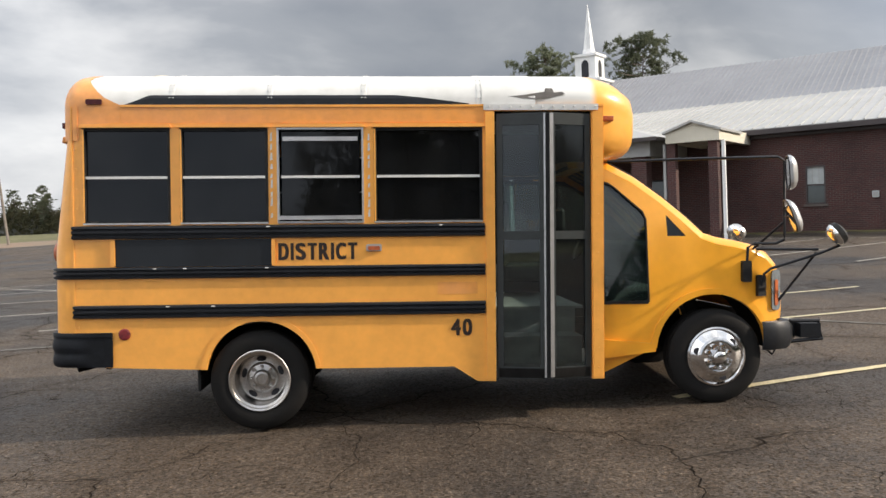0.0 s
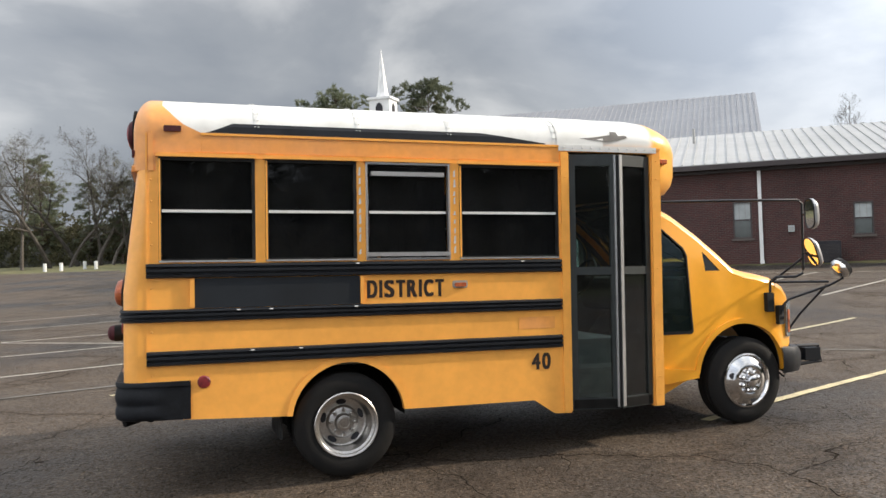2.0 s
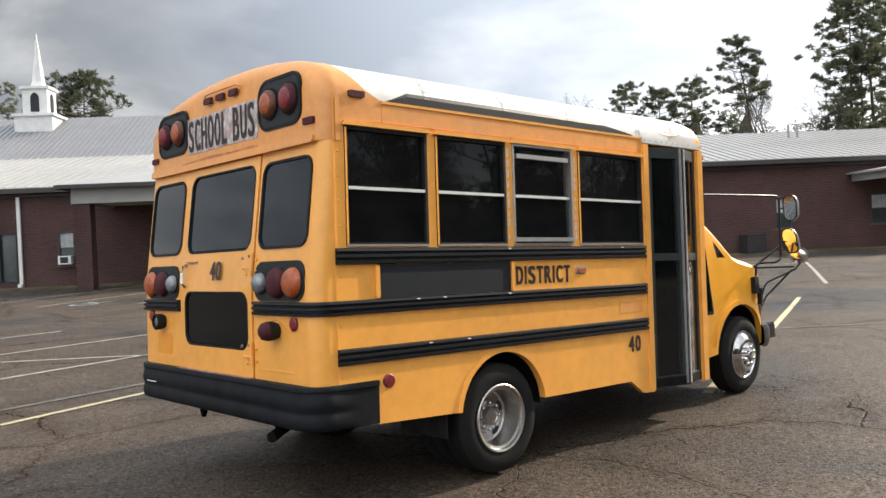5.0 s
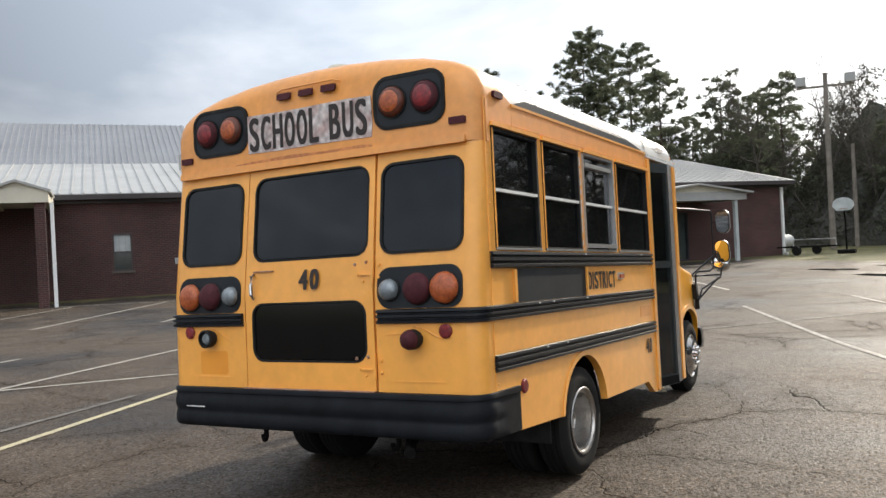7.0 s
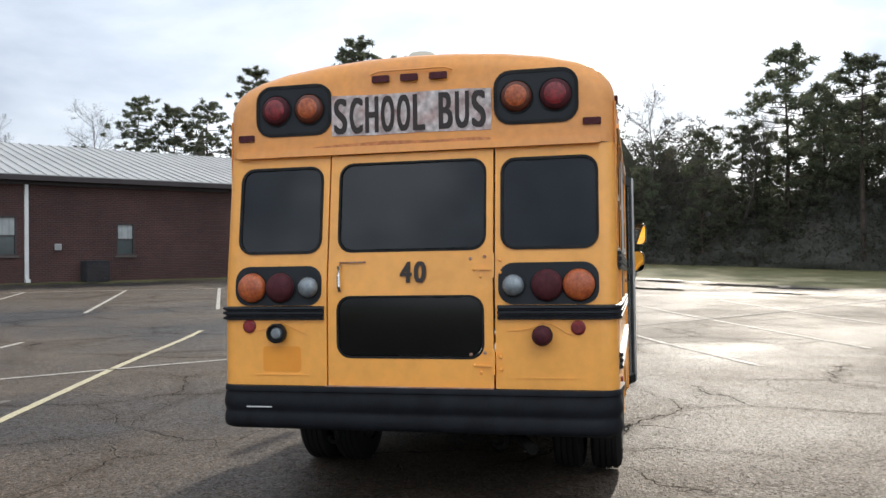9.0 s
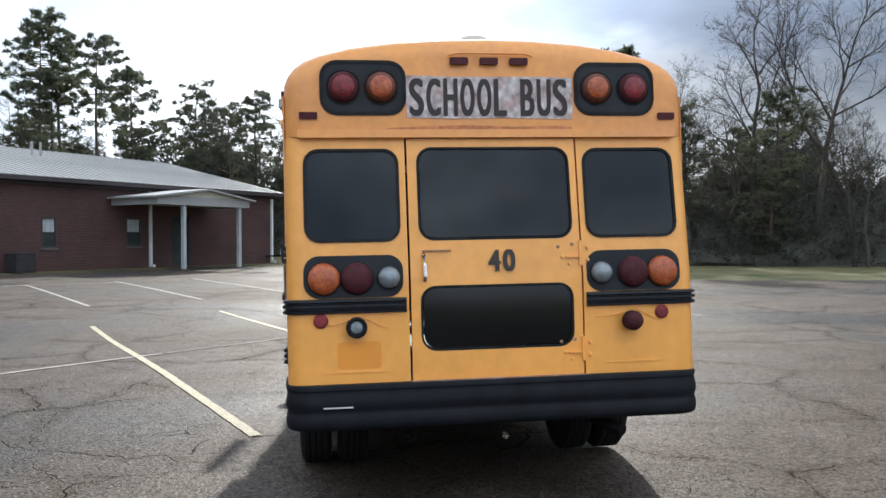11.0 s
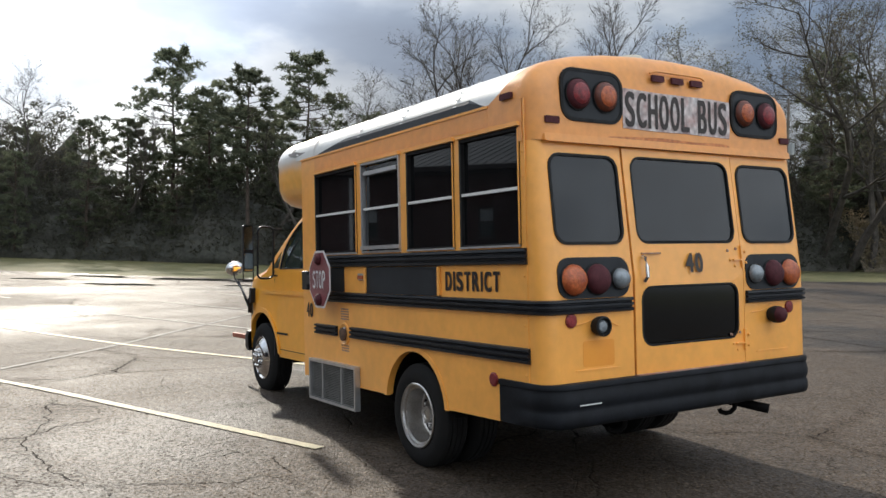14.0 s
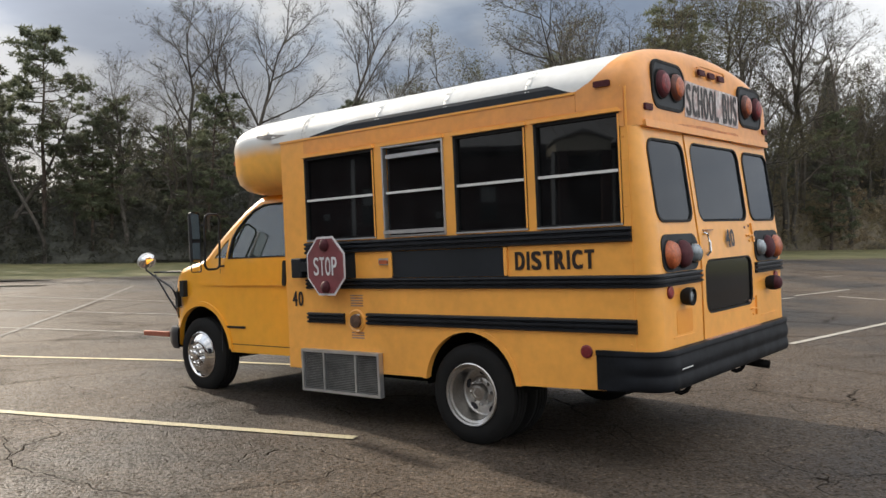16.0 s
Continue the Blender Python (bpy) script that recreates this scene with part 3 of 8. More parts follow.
def plate(bm, outline, holes, d0, d1, fn, mi=0):
    """A slab with holes, from depth d0 (back) to d1 (front), its points carried by fn(u, v, d)."""
    tmp = bmesh.new()
    loops = []
    for lp in [outline] + list(holes):
        vs = [tmp.verts.new((u, v, 0)) for u, v in lp]
        loops.append(vs)
        for i in range(len(vs)):
            tmp.edges.new((vs[i], vs[(i + 1) % len(vs)]))
    bmesh.ops.triangle_fill(tmp, use_beauty=True, use_dissolve=False, edges=tmp.edges[:])
    tmp.verts.index_update()
    pts = [(v.co.x, v.co.y) for v in tmp.verts]
    tris = [[v.index for v in f.verts] for f in tmp.faces]
    idx = [[v.index for v in vs] for vs in loops]
    tmp.free()
    front = [bm.verts.new(fn(u, v, d1)) for u, v in pts]
    back = [bm.verts.new(fn(u, v, d0)) for u, v in pts]
    for t in tris:
        bm.faces.new([front[i] for i in t]).material_index = mi
        bm.faces.new([back[i] for i in reversed(t)]).material_index = mi
    for lp in idx:
        for i in range(len(lp)):
            a, b = lp[i], lp[(i + 1) % len(lp)]
            bm.faces.new((front[a], front[b], back[b], back[a])).material_index = mi
    return bm


def rect(u0, v0, u1, v1):
    u0, u1, v0, v1 = min(u0, u1), max(u0, u1), min(v0, v1), max(v0, v1)
    return [(u0, v0), (u1, v0), (u1, v1), (u0, v1)]


def rrect(u0, v0, u1, v1, r, n=5):
    u0, u1, v0, v1 = min(u0, u1), max(u0, u1), min(v0, v1), max(v0, v1)
    out = []
    for cx, cy, a in ((u1 - r, v0 + r, -90), (u1 - r, v1 - r, 0), (u0 + r, v1 - r, 90), (u0 + r, v0 + r, 180)):
        for i in range(n + 1):
            t = radians(a + 90 * i / n)
            out.append((cx + r * math.cos(t), cy + r * math.sin(t)))
    return out


def ring(u, v, r, n=24, squash=1.0):
    return [(u + r * math.cos(math.tau * i / n), v + squash * r * math.sin(math.tau * i / n)) for i in range(n)]


def frame_plate(bm, u0, v0, u1, v1, w, d0, d1, fn, r=0.0):
    if r > 0:
        return plate(bm, rrect(u0, v0, u1, v1, r), [rrect(u0 + w, v0 + w, u1 - w, v1 - w, max(0.005, r - w))], d0, d1, fn)
    return plate(bm, rect(u0, v0, u1, v1), [rect(u0 + w, v0 + w, u1 - w, v1 - w)], d0, d1, fn)


def lathe(bm, u, v, profile, fn, n=24, mi=0, cap=True):
    """A round body about the axis through (u, v): profile of (radius, depth)."""
    rows = []
    for r, d in profile:
        rows.append([bm.verts.new(fn(u + r * math.cos(math.tau * i / n), v + r * math.sin(math.tau * i / n), d)) for i in range(n)] if r > 1e-5 else [bm.verts.new(fn(u, v, d))])
    for a, b in zip(rows, rows[1:]):
        for i in range(n):
            j = (i + 1) % n
            if len(a) == 1 and len(b) == 1:
                continue
            if len(a) == 1:
                bm.faces.new((a[0], b[j], b[i])).material_index = mi
            elif len(b) == 1:
                bm.faces.new((a[i], a[j], b[0])).material_index = mi
            else:
                bm.faces.new((a[i], a[j], b[j], b[i])).material_index = mi
    if cap:
        for row in (rows[0], rows[-1]):
            if len(row) > 2:
                bm.faces.new(row).material_index = mi
    return bm


def tube(bm, pts, r, n=8, r_end=None, close=True, mi=0):
    """A round bar along points; r may taper to r_end."""
    pts = [Vector(p) for p in pts]
    rows = []
    up = Vector((0, 0, 1))
    for i, p in enumerate(pts):
        d = (pts[min(i + 1, len(pts) - 1)] - pts[max(i - 1, 0)]).normalized()
        ref = up if abs(d.z) < 0.95 else Vector((1, 0, 0))
        a = d.cross(ref).normalized()
        b = d.cross(a).normalized()
        rr = r + ((r_end if r_end is not None else r) - r) * i / max(1, len(pts) - 1)
        rows.append([bm.verts.new(p + (a * math.cos(math.tau * k / n) + b * math.sin(math.tau * k / n)) * rr) for k in range(n)])
    for a, b in zip(rows, rows[1:]):
        for k in range(n):
            j = (k + 1) % n
            bm.faces.new((a[k], a[j], b[j], b[k])).material_index = mi
    if close:
        bm.faces.new(rows[0]).material_index = mi
        bm.faces.new(rows[-1]).material_index = mi
    return bm


def box(bm, x0, y0, z0, x1, y1, z1, m=None, mi=0):
    vs = [bm.verts.new((x, y, z)) for x in (x0, x1) for y in (y0, y1) for z in (z0, z1)]
    if m is not None:
        for v in vs:
            v.co = m @ v.co
    for f in ((0, 1, 3, 2), (4, 6, 7, 5), (0, 4, 5, 1), (2, 3, 7, 6), (0, 2, 6, 4), (1, 5, 7, 3)):
        bm.faces.new([vs[i] for i in f]).material_index = mi
    return bm


def soft_box(x0, y0, z0, x1, y1, z1, r=0.02, seg=2):
    bm = box(bmesh.new(), x0, y0, z0, x1, y1, z1)
    bmesh.ops.bevel(bm, geom=bm.edges[:], offset=r, segments=seg, affect="EDGES", profile=0.5)
    return bm


def grid_skin(bm, rows, close_ends=False, mi=0):
    vs = [[bm.verts.new(p) for p in row] for row in rows]
    for a, b in zip(vs, vs[1:]):
        for i in range(len(a) - 1):
            bm.faces.new((a[i], a[i + 1], b[i + 1], b[i])).material_index = mi
    if close_ends:
        bm.faces.new(vs[0]).material_index = mi
        bm.faces.new(vs[-1]).material_index = mi
    return vs


def glyph(char):
    """The outline of one letter of the built-in font, scaled to a unit box."""
    cu = bpy.data.curves.new("glyph", "FONT")
    cu.body, cu.size = char, 1.0
    tmp = bpy.data.objects.new("glyph", cu)
    scene.collection.objects.link(tmp)
    dg = bpy.context.evaluated_depsgraph_get()
    me = tmp.evaluated_get(dg).to_mesh()
    pts = np.array([v.co[:2] for v in me.vertices])
    polys = [list(p.vertices) for p in me.polygons]
    tmp.evaluated_get(dg).to_mesh_clear()
    bpy.data.objects.remove(tmp)
    bpy.data.curves.remove(cu)
    return (pts - pts.min(0)) / (pts.max(0) - pts.min(0)), polys


def lettering(body, width, height, fn, parent, mat, name="lettering", label="", bold=0.06, depth=0.003, gap=0.17):
    """Bold condensed capitals in the built-in font: every letter drawn to one width, in a line of width x height whose lower left corner is (0, 0) of fn(u, v, d)."""
    share = [0.31 if c == "I" else 0.62 if c == " " else 0.9 if c in "TL" else 1.0 for c in body]
    unit = width / (sum(share) + gap * (len(body) - 1))
    bm = bmesh.new()
    u = 0.0
    for c, k in zip(body, share):
        if c != " ":
            pts, polys = glyph(c)
            bx, by = (0.0, 0.0) if c == "I" else (bold / k, 0.45 * bold * unit / height)
            # the strokes are thickened square-cornered, by layers a hair apart
            for n, (sx, sy) in enumerate(((0, 0), (-1, -1), (1, -1), (-1, 1), (1, 1)) if bx else ((0, 0),)):
                vs = [bm.verts.new(fn(u + (bx + p[0] * (1 - 2 * bx) + sx * bx) * k * unit, (by + p[1] * (1 - 2 * by) + sy * by) * height, depth + n * 0.00025)) for p in pts]
                for p in polys:
                    if len(set(p)) > 2:
                        bm.faces.new([vs[i] for i in p])
        u += (k + gap) * unit
    return part(name, bm, mat, parent, label)


# ---- ground ----
FA, FC = radians(-37.0), 36.25             # the brick front: its direction and distance
FU = Vector((math.cos(FA), math.sin(FA), 0))
FN = Vector((math.sin(-FA), math.cos(FA), 0))


def height(x, y):
    """The ground's height: level round the bus, rising gently towards the church and the far field."""
    s = FN.x * x + FN.y * y
    t = min(max(s - 14.0, 0.0), 90.0)
    step = lambda a, b, v: (lambda q: q * q * (3 - 2 * q))(min(max((v - a) / (b - a), 0.0), 1.0))
    dip = 0.075 * step(2.8, 8.0, x) * (1 - step(13, 22, x)) * (1 - step(12, 19, y)) * step(-9, -3, y)   # the drain ahead of the bus
    return 0.018 * t * t / (t + 8.0) - 0.012 - dip


def axis(lo, hi, inner, step, grow):
    out = [0.0]
    d = step
    v = 0.0
    while v < hi:
        v += d if abs(v) > inner else step
        if v > inner:
            d *= grow
        out.append(v)
    d, v = step, 0.0
    while v > lo:
        v -= d if abs(v) > inner else step
        if v < -inner:
            d *= grow
        out.insert(0, v)
    return out


def make_ground():
    bm = bmesh.new()
    xs, ys = axis(-2500, 2500, 60, 4.0, 1.35), axis(-2500, 2500, 100, 4.0, 1.35)
    rows = [[(x, y, height(x, y) - (0.10 if -6 < x < 26 and -14 < y < 22 else 0.02)) for x in xs] for y in ys]
    grid_skin(bm, rows)
    tagged(new("ground", finish(bm, "ground", GRASS, 60)), "rough winter grass field round the parking lot", "ground", kind="structure")
    # the paved lot: bounded by the grass strip along the woods and by the church
    bm = bmesh.new()
    edge = [(36, 9), (31, 3.5), (26, -1.5), (22.5, -9), (20.5, -17), (16, -27), (9, -38), (-8, -52), (-40, -50), (-60, -10), (-58, 40), (-41, 88), (-20, 92), (-6, 80), (-3, 47), (6.3, 38.4), (12.0, 34.3), (26.2, 23.4), (40.2, 12.9)]
    # subdivide the polygon on a lattice so that it follows the ground
    st = 1.0
    x0, x1, y0, y1 = -62, 44, -54, 94

    def inside(x, y):
        c = False
        for i in range(len(edge)):
            (ax, ay), (bx, by) = edge[i], edge[i - 1]
            if (ay > y) != (by > y) and x < (bx - ax) * (y - ay) / (by - ay) + ax:
                c = not c
        return c

    vmap = {}

    def vert(i, j):
        if (i, j) not in vmap:
            x, y = x0 + i * st, y0 + j * st
            jx, jy = 0.35 * noise.noise((x * 0.7, y * 0.7, 1.3)), 0.35 * noise.noise((x * 0.7, y * 0.7, 7.7))
            vmap[i, j] = bm.verts.new((x + jx, y + jy, height(x + jx, y + jy)))
        return vmap[i, j]

    for i in range(int((x1 - x0) / st)):
        for j in range(int((y1 - y0) / st)):
            if inside(x0 + (i + .5) * st, y0 + (j + .5) * st):
                bm.faces.new((vert(i, j), vert(i + 1, j), vert(i + 1, j + 1), vert(i, j + 1)))
    tagged(new("parking_lot", finish(bm, "parking_lot", ASPHALT, 60)), "cracked damp asphalt parking lot with dark wet patches", "pavement", kind="structure")


make_ground()


def earth_strip():
    """Bare reddish earth between the lot and the far field."""
    bm = bmesh.new()
    a, b = Vector((-60, 62)), Vector((-24, 92))
    rows = []
    for i in range(31):
        p = a.lerp(b, i / 30)
        n = Vector((-0.64, 0.77))
        w0, w1 = 3.0 * noise.noise((i * 0.4, 0.0, 0.0)), 26 + 5.0 * noise.noise((i * 0.35, 4.0, 0.0))
        row = []
        for j in range(6):
            q = p + n * (w0 - 3 + (w1 - w0) * j / 5)
            row.append((q.x, q.y, height(q.x, q.y) + 0.012))
        rows.append(row)
    grid_skin(bm, rows)
    tagged(new("earth", finish(bm, "earth", DIRT, 60)), "bare reddish earth with thin grass beyond the lot", "ground", kind="structure")


earth_strip()


def stripe(p, q, w, mat, label, seed=0):
    """A painted stall line with worn, uneven edges."""
    bm = bmesh.new()
    p, q = Vector((*p, 0)), Vector((*q, 0))
    d = (q - p).normalized()
    n = Vector((-d.y, d.x, 0))
    k = max(2, int((q - p).length / 0.12))
    rows = []
    for i in range(k + 1):
        c = p + (q - p) * i / k
        a = c + n * w * (0.5 + 0.12 * noise.noise((i * 0.9, seed, 0.2)))
        b = c - n * w * (0.5 + 0.12 * noise.noise((i * 0.9, seed, 5.2)))
        rows.append([(a.x, a.y, height(a.x, a.y) + 0.008), (b.x, b.y, height(b.x, b.y) + 0.008)])
    grid_skin(bm, rows)
    tagged(new("parking_line", finish(bm, "parking_line", mat)), label, "road marking", "parking stall lines", "structure")


STALLS = [  # both ends of each stall line, in the double row
    ((10.0, 0.2), (18.8, 3.6)), ((7.4, 2.35), (16.3, 5.85)), ((4.7, 4.38), (13.7, 7.9)), ((2.1, 6.48), (13.0, 10.7)), ((-0.30, 8.77), (9.8, 12.7)), ((-2.9, 10.95), (8.0, 14.4)),
    ((-5.7, 13.3), (5.21, 16.2)), ((-8.0, 15.95), (2.6, 18.1)), ((-10.6, 18.8), (0.65, 20.45)), ((-12.0, 21.7), (-1.9, 24.0)), ((-13.6, 24.4), (-4.2, 26.9))]


def lines():
    for i, (p, q) in enumerate(STALLS):
        near = i in (3, 4, 5)
        stripe(p, q, 0.098, LINEY if i == 3 else LINEP if near else LINEF if i < 3 else LINEW, "worn pale yellow stall line on the asphalt" if near else "worn white stall line on the asphalt", i)
    stripe((-12.8, 25.6), (5.2, 10.55), 0.09, LINEW, "worn long white line across the stalls", 40)
    stripe((5.25, 10.5), (19.4, -1.0), 0.09, LINEGHOST, "worn long white line across the stalls", 41)
    # the row along the church
    for i in range(-4, 6):
        p = Vector((8.43 + 2.0 * i, 21.2 - 2.4 * i))
        stripe(p, p + Vector((0.885, 0.465)) * 8.9, 0.10, LINEW, "worn white stall line beside the church", 60 + i)
    stripe((6.5, 38.3), (24.0, 15.4), 0.10, LINEW, "long white line in front of the church", 80)
    # further off
    stripe((-1.17, 1.56), (-1.75, -3.2), 0.10, LINEW, "faded white stall line", 90)
    stripe((1.45, -7.3), (1.0, -10.4), 0.10, LINEW, "faded white stall line", 91)
    stripe((0.6, -7.7), (-2.4, -6.2), 0.10, LINEW, "faded white stall line", 92)
    stripe((1.44, -6.1), (1.28, -6.75), 0.10, LINEW, "short worn white dash on the asphalt", 93)
    stripe((3.4, -16.9), (3.0, -17.8), 0.10, LINEW, "short worn white dash on the asphalt", 94)
    stripe((-5.4, 11.25), (0.4, 12.4), 0.09, LINEGHOST, "old stall line, almost worn away", 95)


lines()


def parking_symbol():
    """A worn accessible-parking mark painted on the asphalt by the church."""
    at = Vector((3.6, 27.8, 0))
    f = lambda u, v, d: (lambda p: Vector((p.x, p.y, height(p.x, p.y) + 0.008 + d)))(at + FU * u + FN * v)
    bm = plate(bmesh.new(), ring(0.0, -0.1, 0.42, 20), [ring(0.0, -0.1, 0.31, 20)], 0.0, 0.002, f)
    plate(bm, [(-0.06, 0.35), (0.06, 0.35), (0.06, 0.75), (-0.06, 0.75)], [], 0.0, 0.002, f)
    plate(bm, [(0.07, 0.36), (0.62, 0.36), (0.62, 0.46), (0.07, 0.46)], [], 0.0, 0.002, f)
    tagged(new("parking_symbol", finish(bm, "parking_symbol", LINEBLUE)), "worn pale blue accessible-parking mark on the asphalt", "road marking", kind="structure")


parking_symbol()


# ---- the church: brick wing, porches, big roof, steeple ----
def wall_fn(s, z, d):
    p = FU * s + FN * (FC - d)
    return Vector((p.x, p.y, z))


def with_uv(ob):
    """Metres as texture coordinates: along the wall and up."""
    me = ob.data
    uv = me.uv_layers.new(name="UVMap")
    for lp in me.loops:
        c = me.vertices[lp.vertex_index].co
        pol = c.x * FU.x + c.y * FU.y
        dep = c.x * FN.x + c.y * FN.y
        uv.data[lp.index].uv = (pol + dep, c.z)
    return ob


def sash_window(s0, z0, s1, z1, n=0):
    ob = thing("window_%d" % n, None, None, "dark-framed sash window with a pale upper blind", "window", "church wing windows", "structure")
    f = lambda u, v, d: wall_fn(u, v, d)
    bm = bmesh.new()
    frame_plate(bm, s0, z0, s1, z1, 0.06, -0.12, 0.01, f)
    zm = (z0 + z1) / 2
    plate(bm, rect(s0 + 0.06, zm - 0.03, s1 - 0.06, zm + 0.03), [], -0.10, -0.03, f)
    part("window_frame", bm, DARKF, ob)
    part("pane", plate(bmesh.new(), rect(s0 + 0.05, z0 + 0.05, s1 - 0.05, zm), [], -0.10, -0.08, f), WINGLASS, ob)
    part("pane", plate(bmesh.new(), rect(s0 + 0.05, zm, s1 - 0.05, z1 - 0.05), [], -0.09, -0.07, f), BLIND, ob, "upper sash with pale blind behind it")
    mb = bmesh.new()
    for k in (1, 2):
        u = s0 + (s1 - s0) * k / 3
        plate(mb, rect(u - 0.012, zm, u + 0.012, z1 - 0.06), [], -0.07, -0.055, f)
    part("glazing_bar", mb, FASCIA, ob)
    part("window_sill", plate(bmesh.new(), rect(s0 - 0.08, z0 - 0.09, s1 + 0.08, z0 - 0.005), [], -0.05, 0.06, f), BRICK, ob)
    return ob


EAVE = 4.5
WINS = [(-6.85, 1.35, -6.1, 2.9), (-1.75, 1.35, -1.0, 2.9), (2.83, 1.32, 3.58, 2.66), (8.5, 1.32, 9.25, 2.7), (13.4, 1.32, 14.15, 2.7), (-18.8, 1.15, -18.1, 2.6), (18.05, 1.35, 18.95, 2.75)]


def church():
    bm = bmesh.new()
    holes = [rect(*w) for w in WINS] + [rect(-21.3, 0.45, -20.5, 2.62), rect(-14.6, 0.3, -12.4, 2.7), rect(21.0, 0.3, 22.2, 2.9)]
    plate(bm, rect(-25.5, -0.3, 29.0, EAVE), holes, -0.3, 0.0, wall_fn)
    # end walls, with gables
    for s in (-25.5, 29.0):
        def end_fn(u, v, d, s=s):
            p = FU * (s + d) + FN * (FC + u)
            return Vector((p.x, p.y, v))
        sg = 1 if s > 0 else -1
        plate(bm, [(0.3, -0.3), (19.0, -0.3), (19.0, EAVE), (9.65, 6.75), (0.3, EAVE)], [], -0.3 if sg > 0 else 0.3, 0.0, end_fn)
    plate(bm, rect(-25.5, -0.3, 29.0, EAVE), [], -19.3, -19.0, wall_fn)
    w = with_uv(new("wall_church", finish(bm, "wall_church", BRICK)))
    tagged(w, "long single-storey dark red brick wing of a church", "wall", kind="structure")
    # roof with standing seams
    bm = bmesh.new()
    ov = 0.45
    for side in (1, -1):
        def rf(u, v, d, side=side):      # v runs up the slope from the eave
            dep = (-ov + v) if side > 0 else (19.3 + ov - v)
            p = FU * u + FN * (FC + dep)
            return Vector((p.x, p.y, EAVE + 0.02 + v * 0.231 + d))
        plate(bm, rect(-25.9, 0, 29.5, 10.1), [], -0.08, 0.0, rf)
    roof = tagged(new("roof_church", finish(bm, "roof_church", ROOFM)), "pale galvanised standing-seam metal roof", "roof", kind="structure")
    p = FU * -25.8 + FN * (FC - ov)
    seam = part("seam", plate(bmesh.new(), rect(0, 0, 0.05, 10.08), [], 0.0, 0.045, lambda u, v, d: FU * u + FN * v + Vector((0, 0, EAVE + 0.02 + v * 0.231 + d))), ROOFM, roof)
    seam.matrix_world = Matrix.Translation(p)
    for i in range(1, 120):
        c = new("seam", seam.data)
        c.parent = roof
        c.matrix_world = Matrix.Translation(p + FU * 0.46 * i)
    bm = bmesh.new()
    plate(bm, rect(-25.9, EAVE - 0.22, 29.5, EAVE - 0.02), [], 0.30, 0.50, wall_fn)
    plate(bm, rect(-25.8, EAVE - 0.36, 29.2, EAVE - 0.24), [], 0.003, 0.16, wall_fn)
    tagged(new("gutter", finish(bm, "gutter", DARKF)), "dark gutter and frieze under the metal roof", "gutter", kind="structure")
    for i, w in enumerate(WINS):
        sash_window(*w, n=i + 1)
    # downspouts
    for s in (-20.35, -0.67, 9.85, 19.5, 28.8, -25.3):
        bm = bmesh.new()
        b = height(*(FU * s + FN * FC).xy)
        plate(bm, rrect(s - 0.07, b + 0.02, s + 0.07, EAVE - 0.25, 0.02, 2), [], 0.02, 0.14, wall_fn)
        plate(bm, rrect(s - 0.08, b, s + 0.08, b + 0.14, 0.02, 2), [], 0.02, 0.34, wall_fn)
        thing("downspout", bm, WPAINT, "white metal downspout on a brick wall", "downspout", "church downspouts")
    # utility boxes and cooling units
    for s, z in ((-4.32, 1.65), (0.5, 1.68)):
        o = thing("utility_box", plate(bmesh.new(), rrect(s - 0.12, z - 0.13, s + 0.12, z + 0.13, 0.02, 2), [], 0.002, 0.12, wall_fn), BLIND, "small pale metal box on the brick wall", "utility box", "wall boxes")
        part("cover_plate", plate(bmesh.new(), rect(s - 0.09, z - 0.10, s + 0.09, z + 0.08), [], 0.121, 0.128, wall_fn), FASCIA, o)
    for s in (-3.25, 1.78, 12.0):
        b = height(*(FU * s + FN * (FC - 0.7)).xy)
        o = thing("cooling_unit", None, None, "dark green outdoor air-conditioning unit beside a brick wall", "air conditioner", "cooling units")
        bm = plate(bmesh.new(), rrect(s - 0.45, b, s + 0.45, b + 0.85, 0.05, 3), [], 0.15, 0.95, wall_fn)
        part("casing", bm, SHADE, o)
        g = bmesh.new()
        for k in range(12):
            v = b + 0.1 + k * 0.055
            plate(g, rect(s - 0.40, v, s + 0.40, v + 0.02), [], 0.953, 0.965, wall_fn)
        part("louvre", g, DARKF, o)
    o = thing("window_air_conditioner", None, None, "white window air conditioner under a sash window", "air conditioner")
    part("casing", plate(bmesh.new(), rrect(-18.72, 1.18, -18.18, 1.55, 0.03, 2), [], 0.0, 0.35, wall_fn), WPAINT, o)
    part("grille", plate(bmesh.new(), rect(-18.62, 1.24, -18.30, 1.49), [], 0.352, 0.362, wall_fn), SHADE, o)
    # doors
    for i, (s0, z0, s1, z1) in enumerate(((-21.3, 0.45, -20.5, 2.62), (-14.6, 0.3, -12.4, 2.7), (21.0, 0.3, 22.2, 2.9))):
        o = thing("door_%d" % (i + 1), None, None, "dark glazed door set back in the brick wall", "door", kind="structure")
        part("door_frame", frame_plate(bmesh.new(), s0, z0, s1, z1, 0.07, -0.25, -0.02, wall_fn), SHADE, o)
        part("pane", plate(bmesh.new(), rect(s0 + 0.07, z0 + 0.05, s1 - 0.07, z1 - 0.07), [], -0.2, -0.17, wall_fn), WINGLASS, o)
    # roof vents
    for s, v in ((-3.4, 7.2), (17.8, 7.4), (18.3, 7.4)):
        p = FU * s + FN * (FC + v - 0.45)
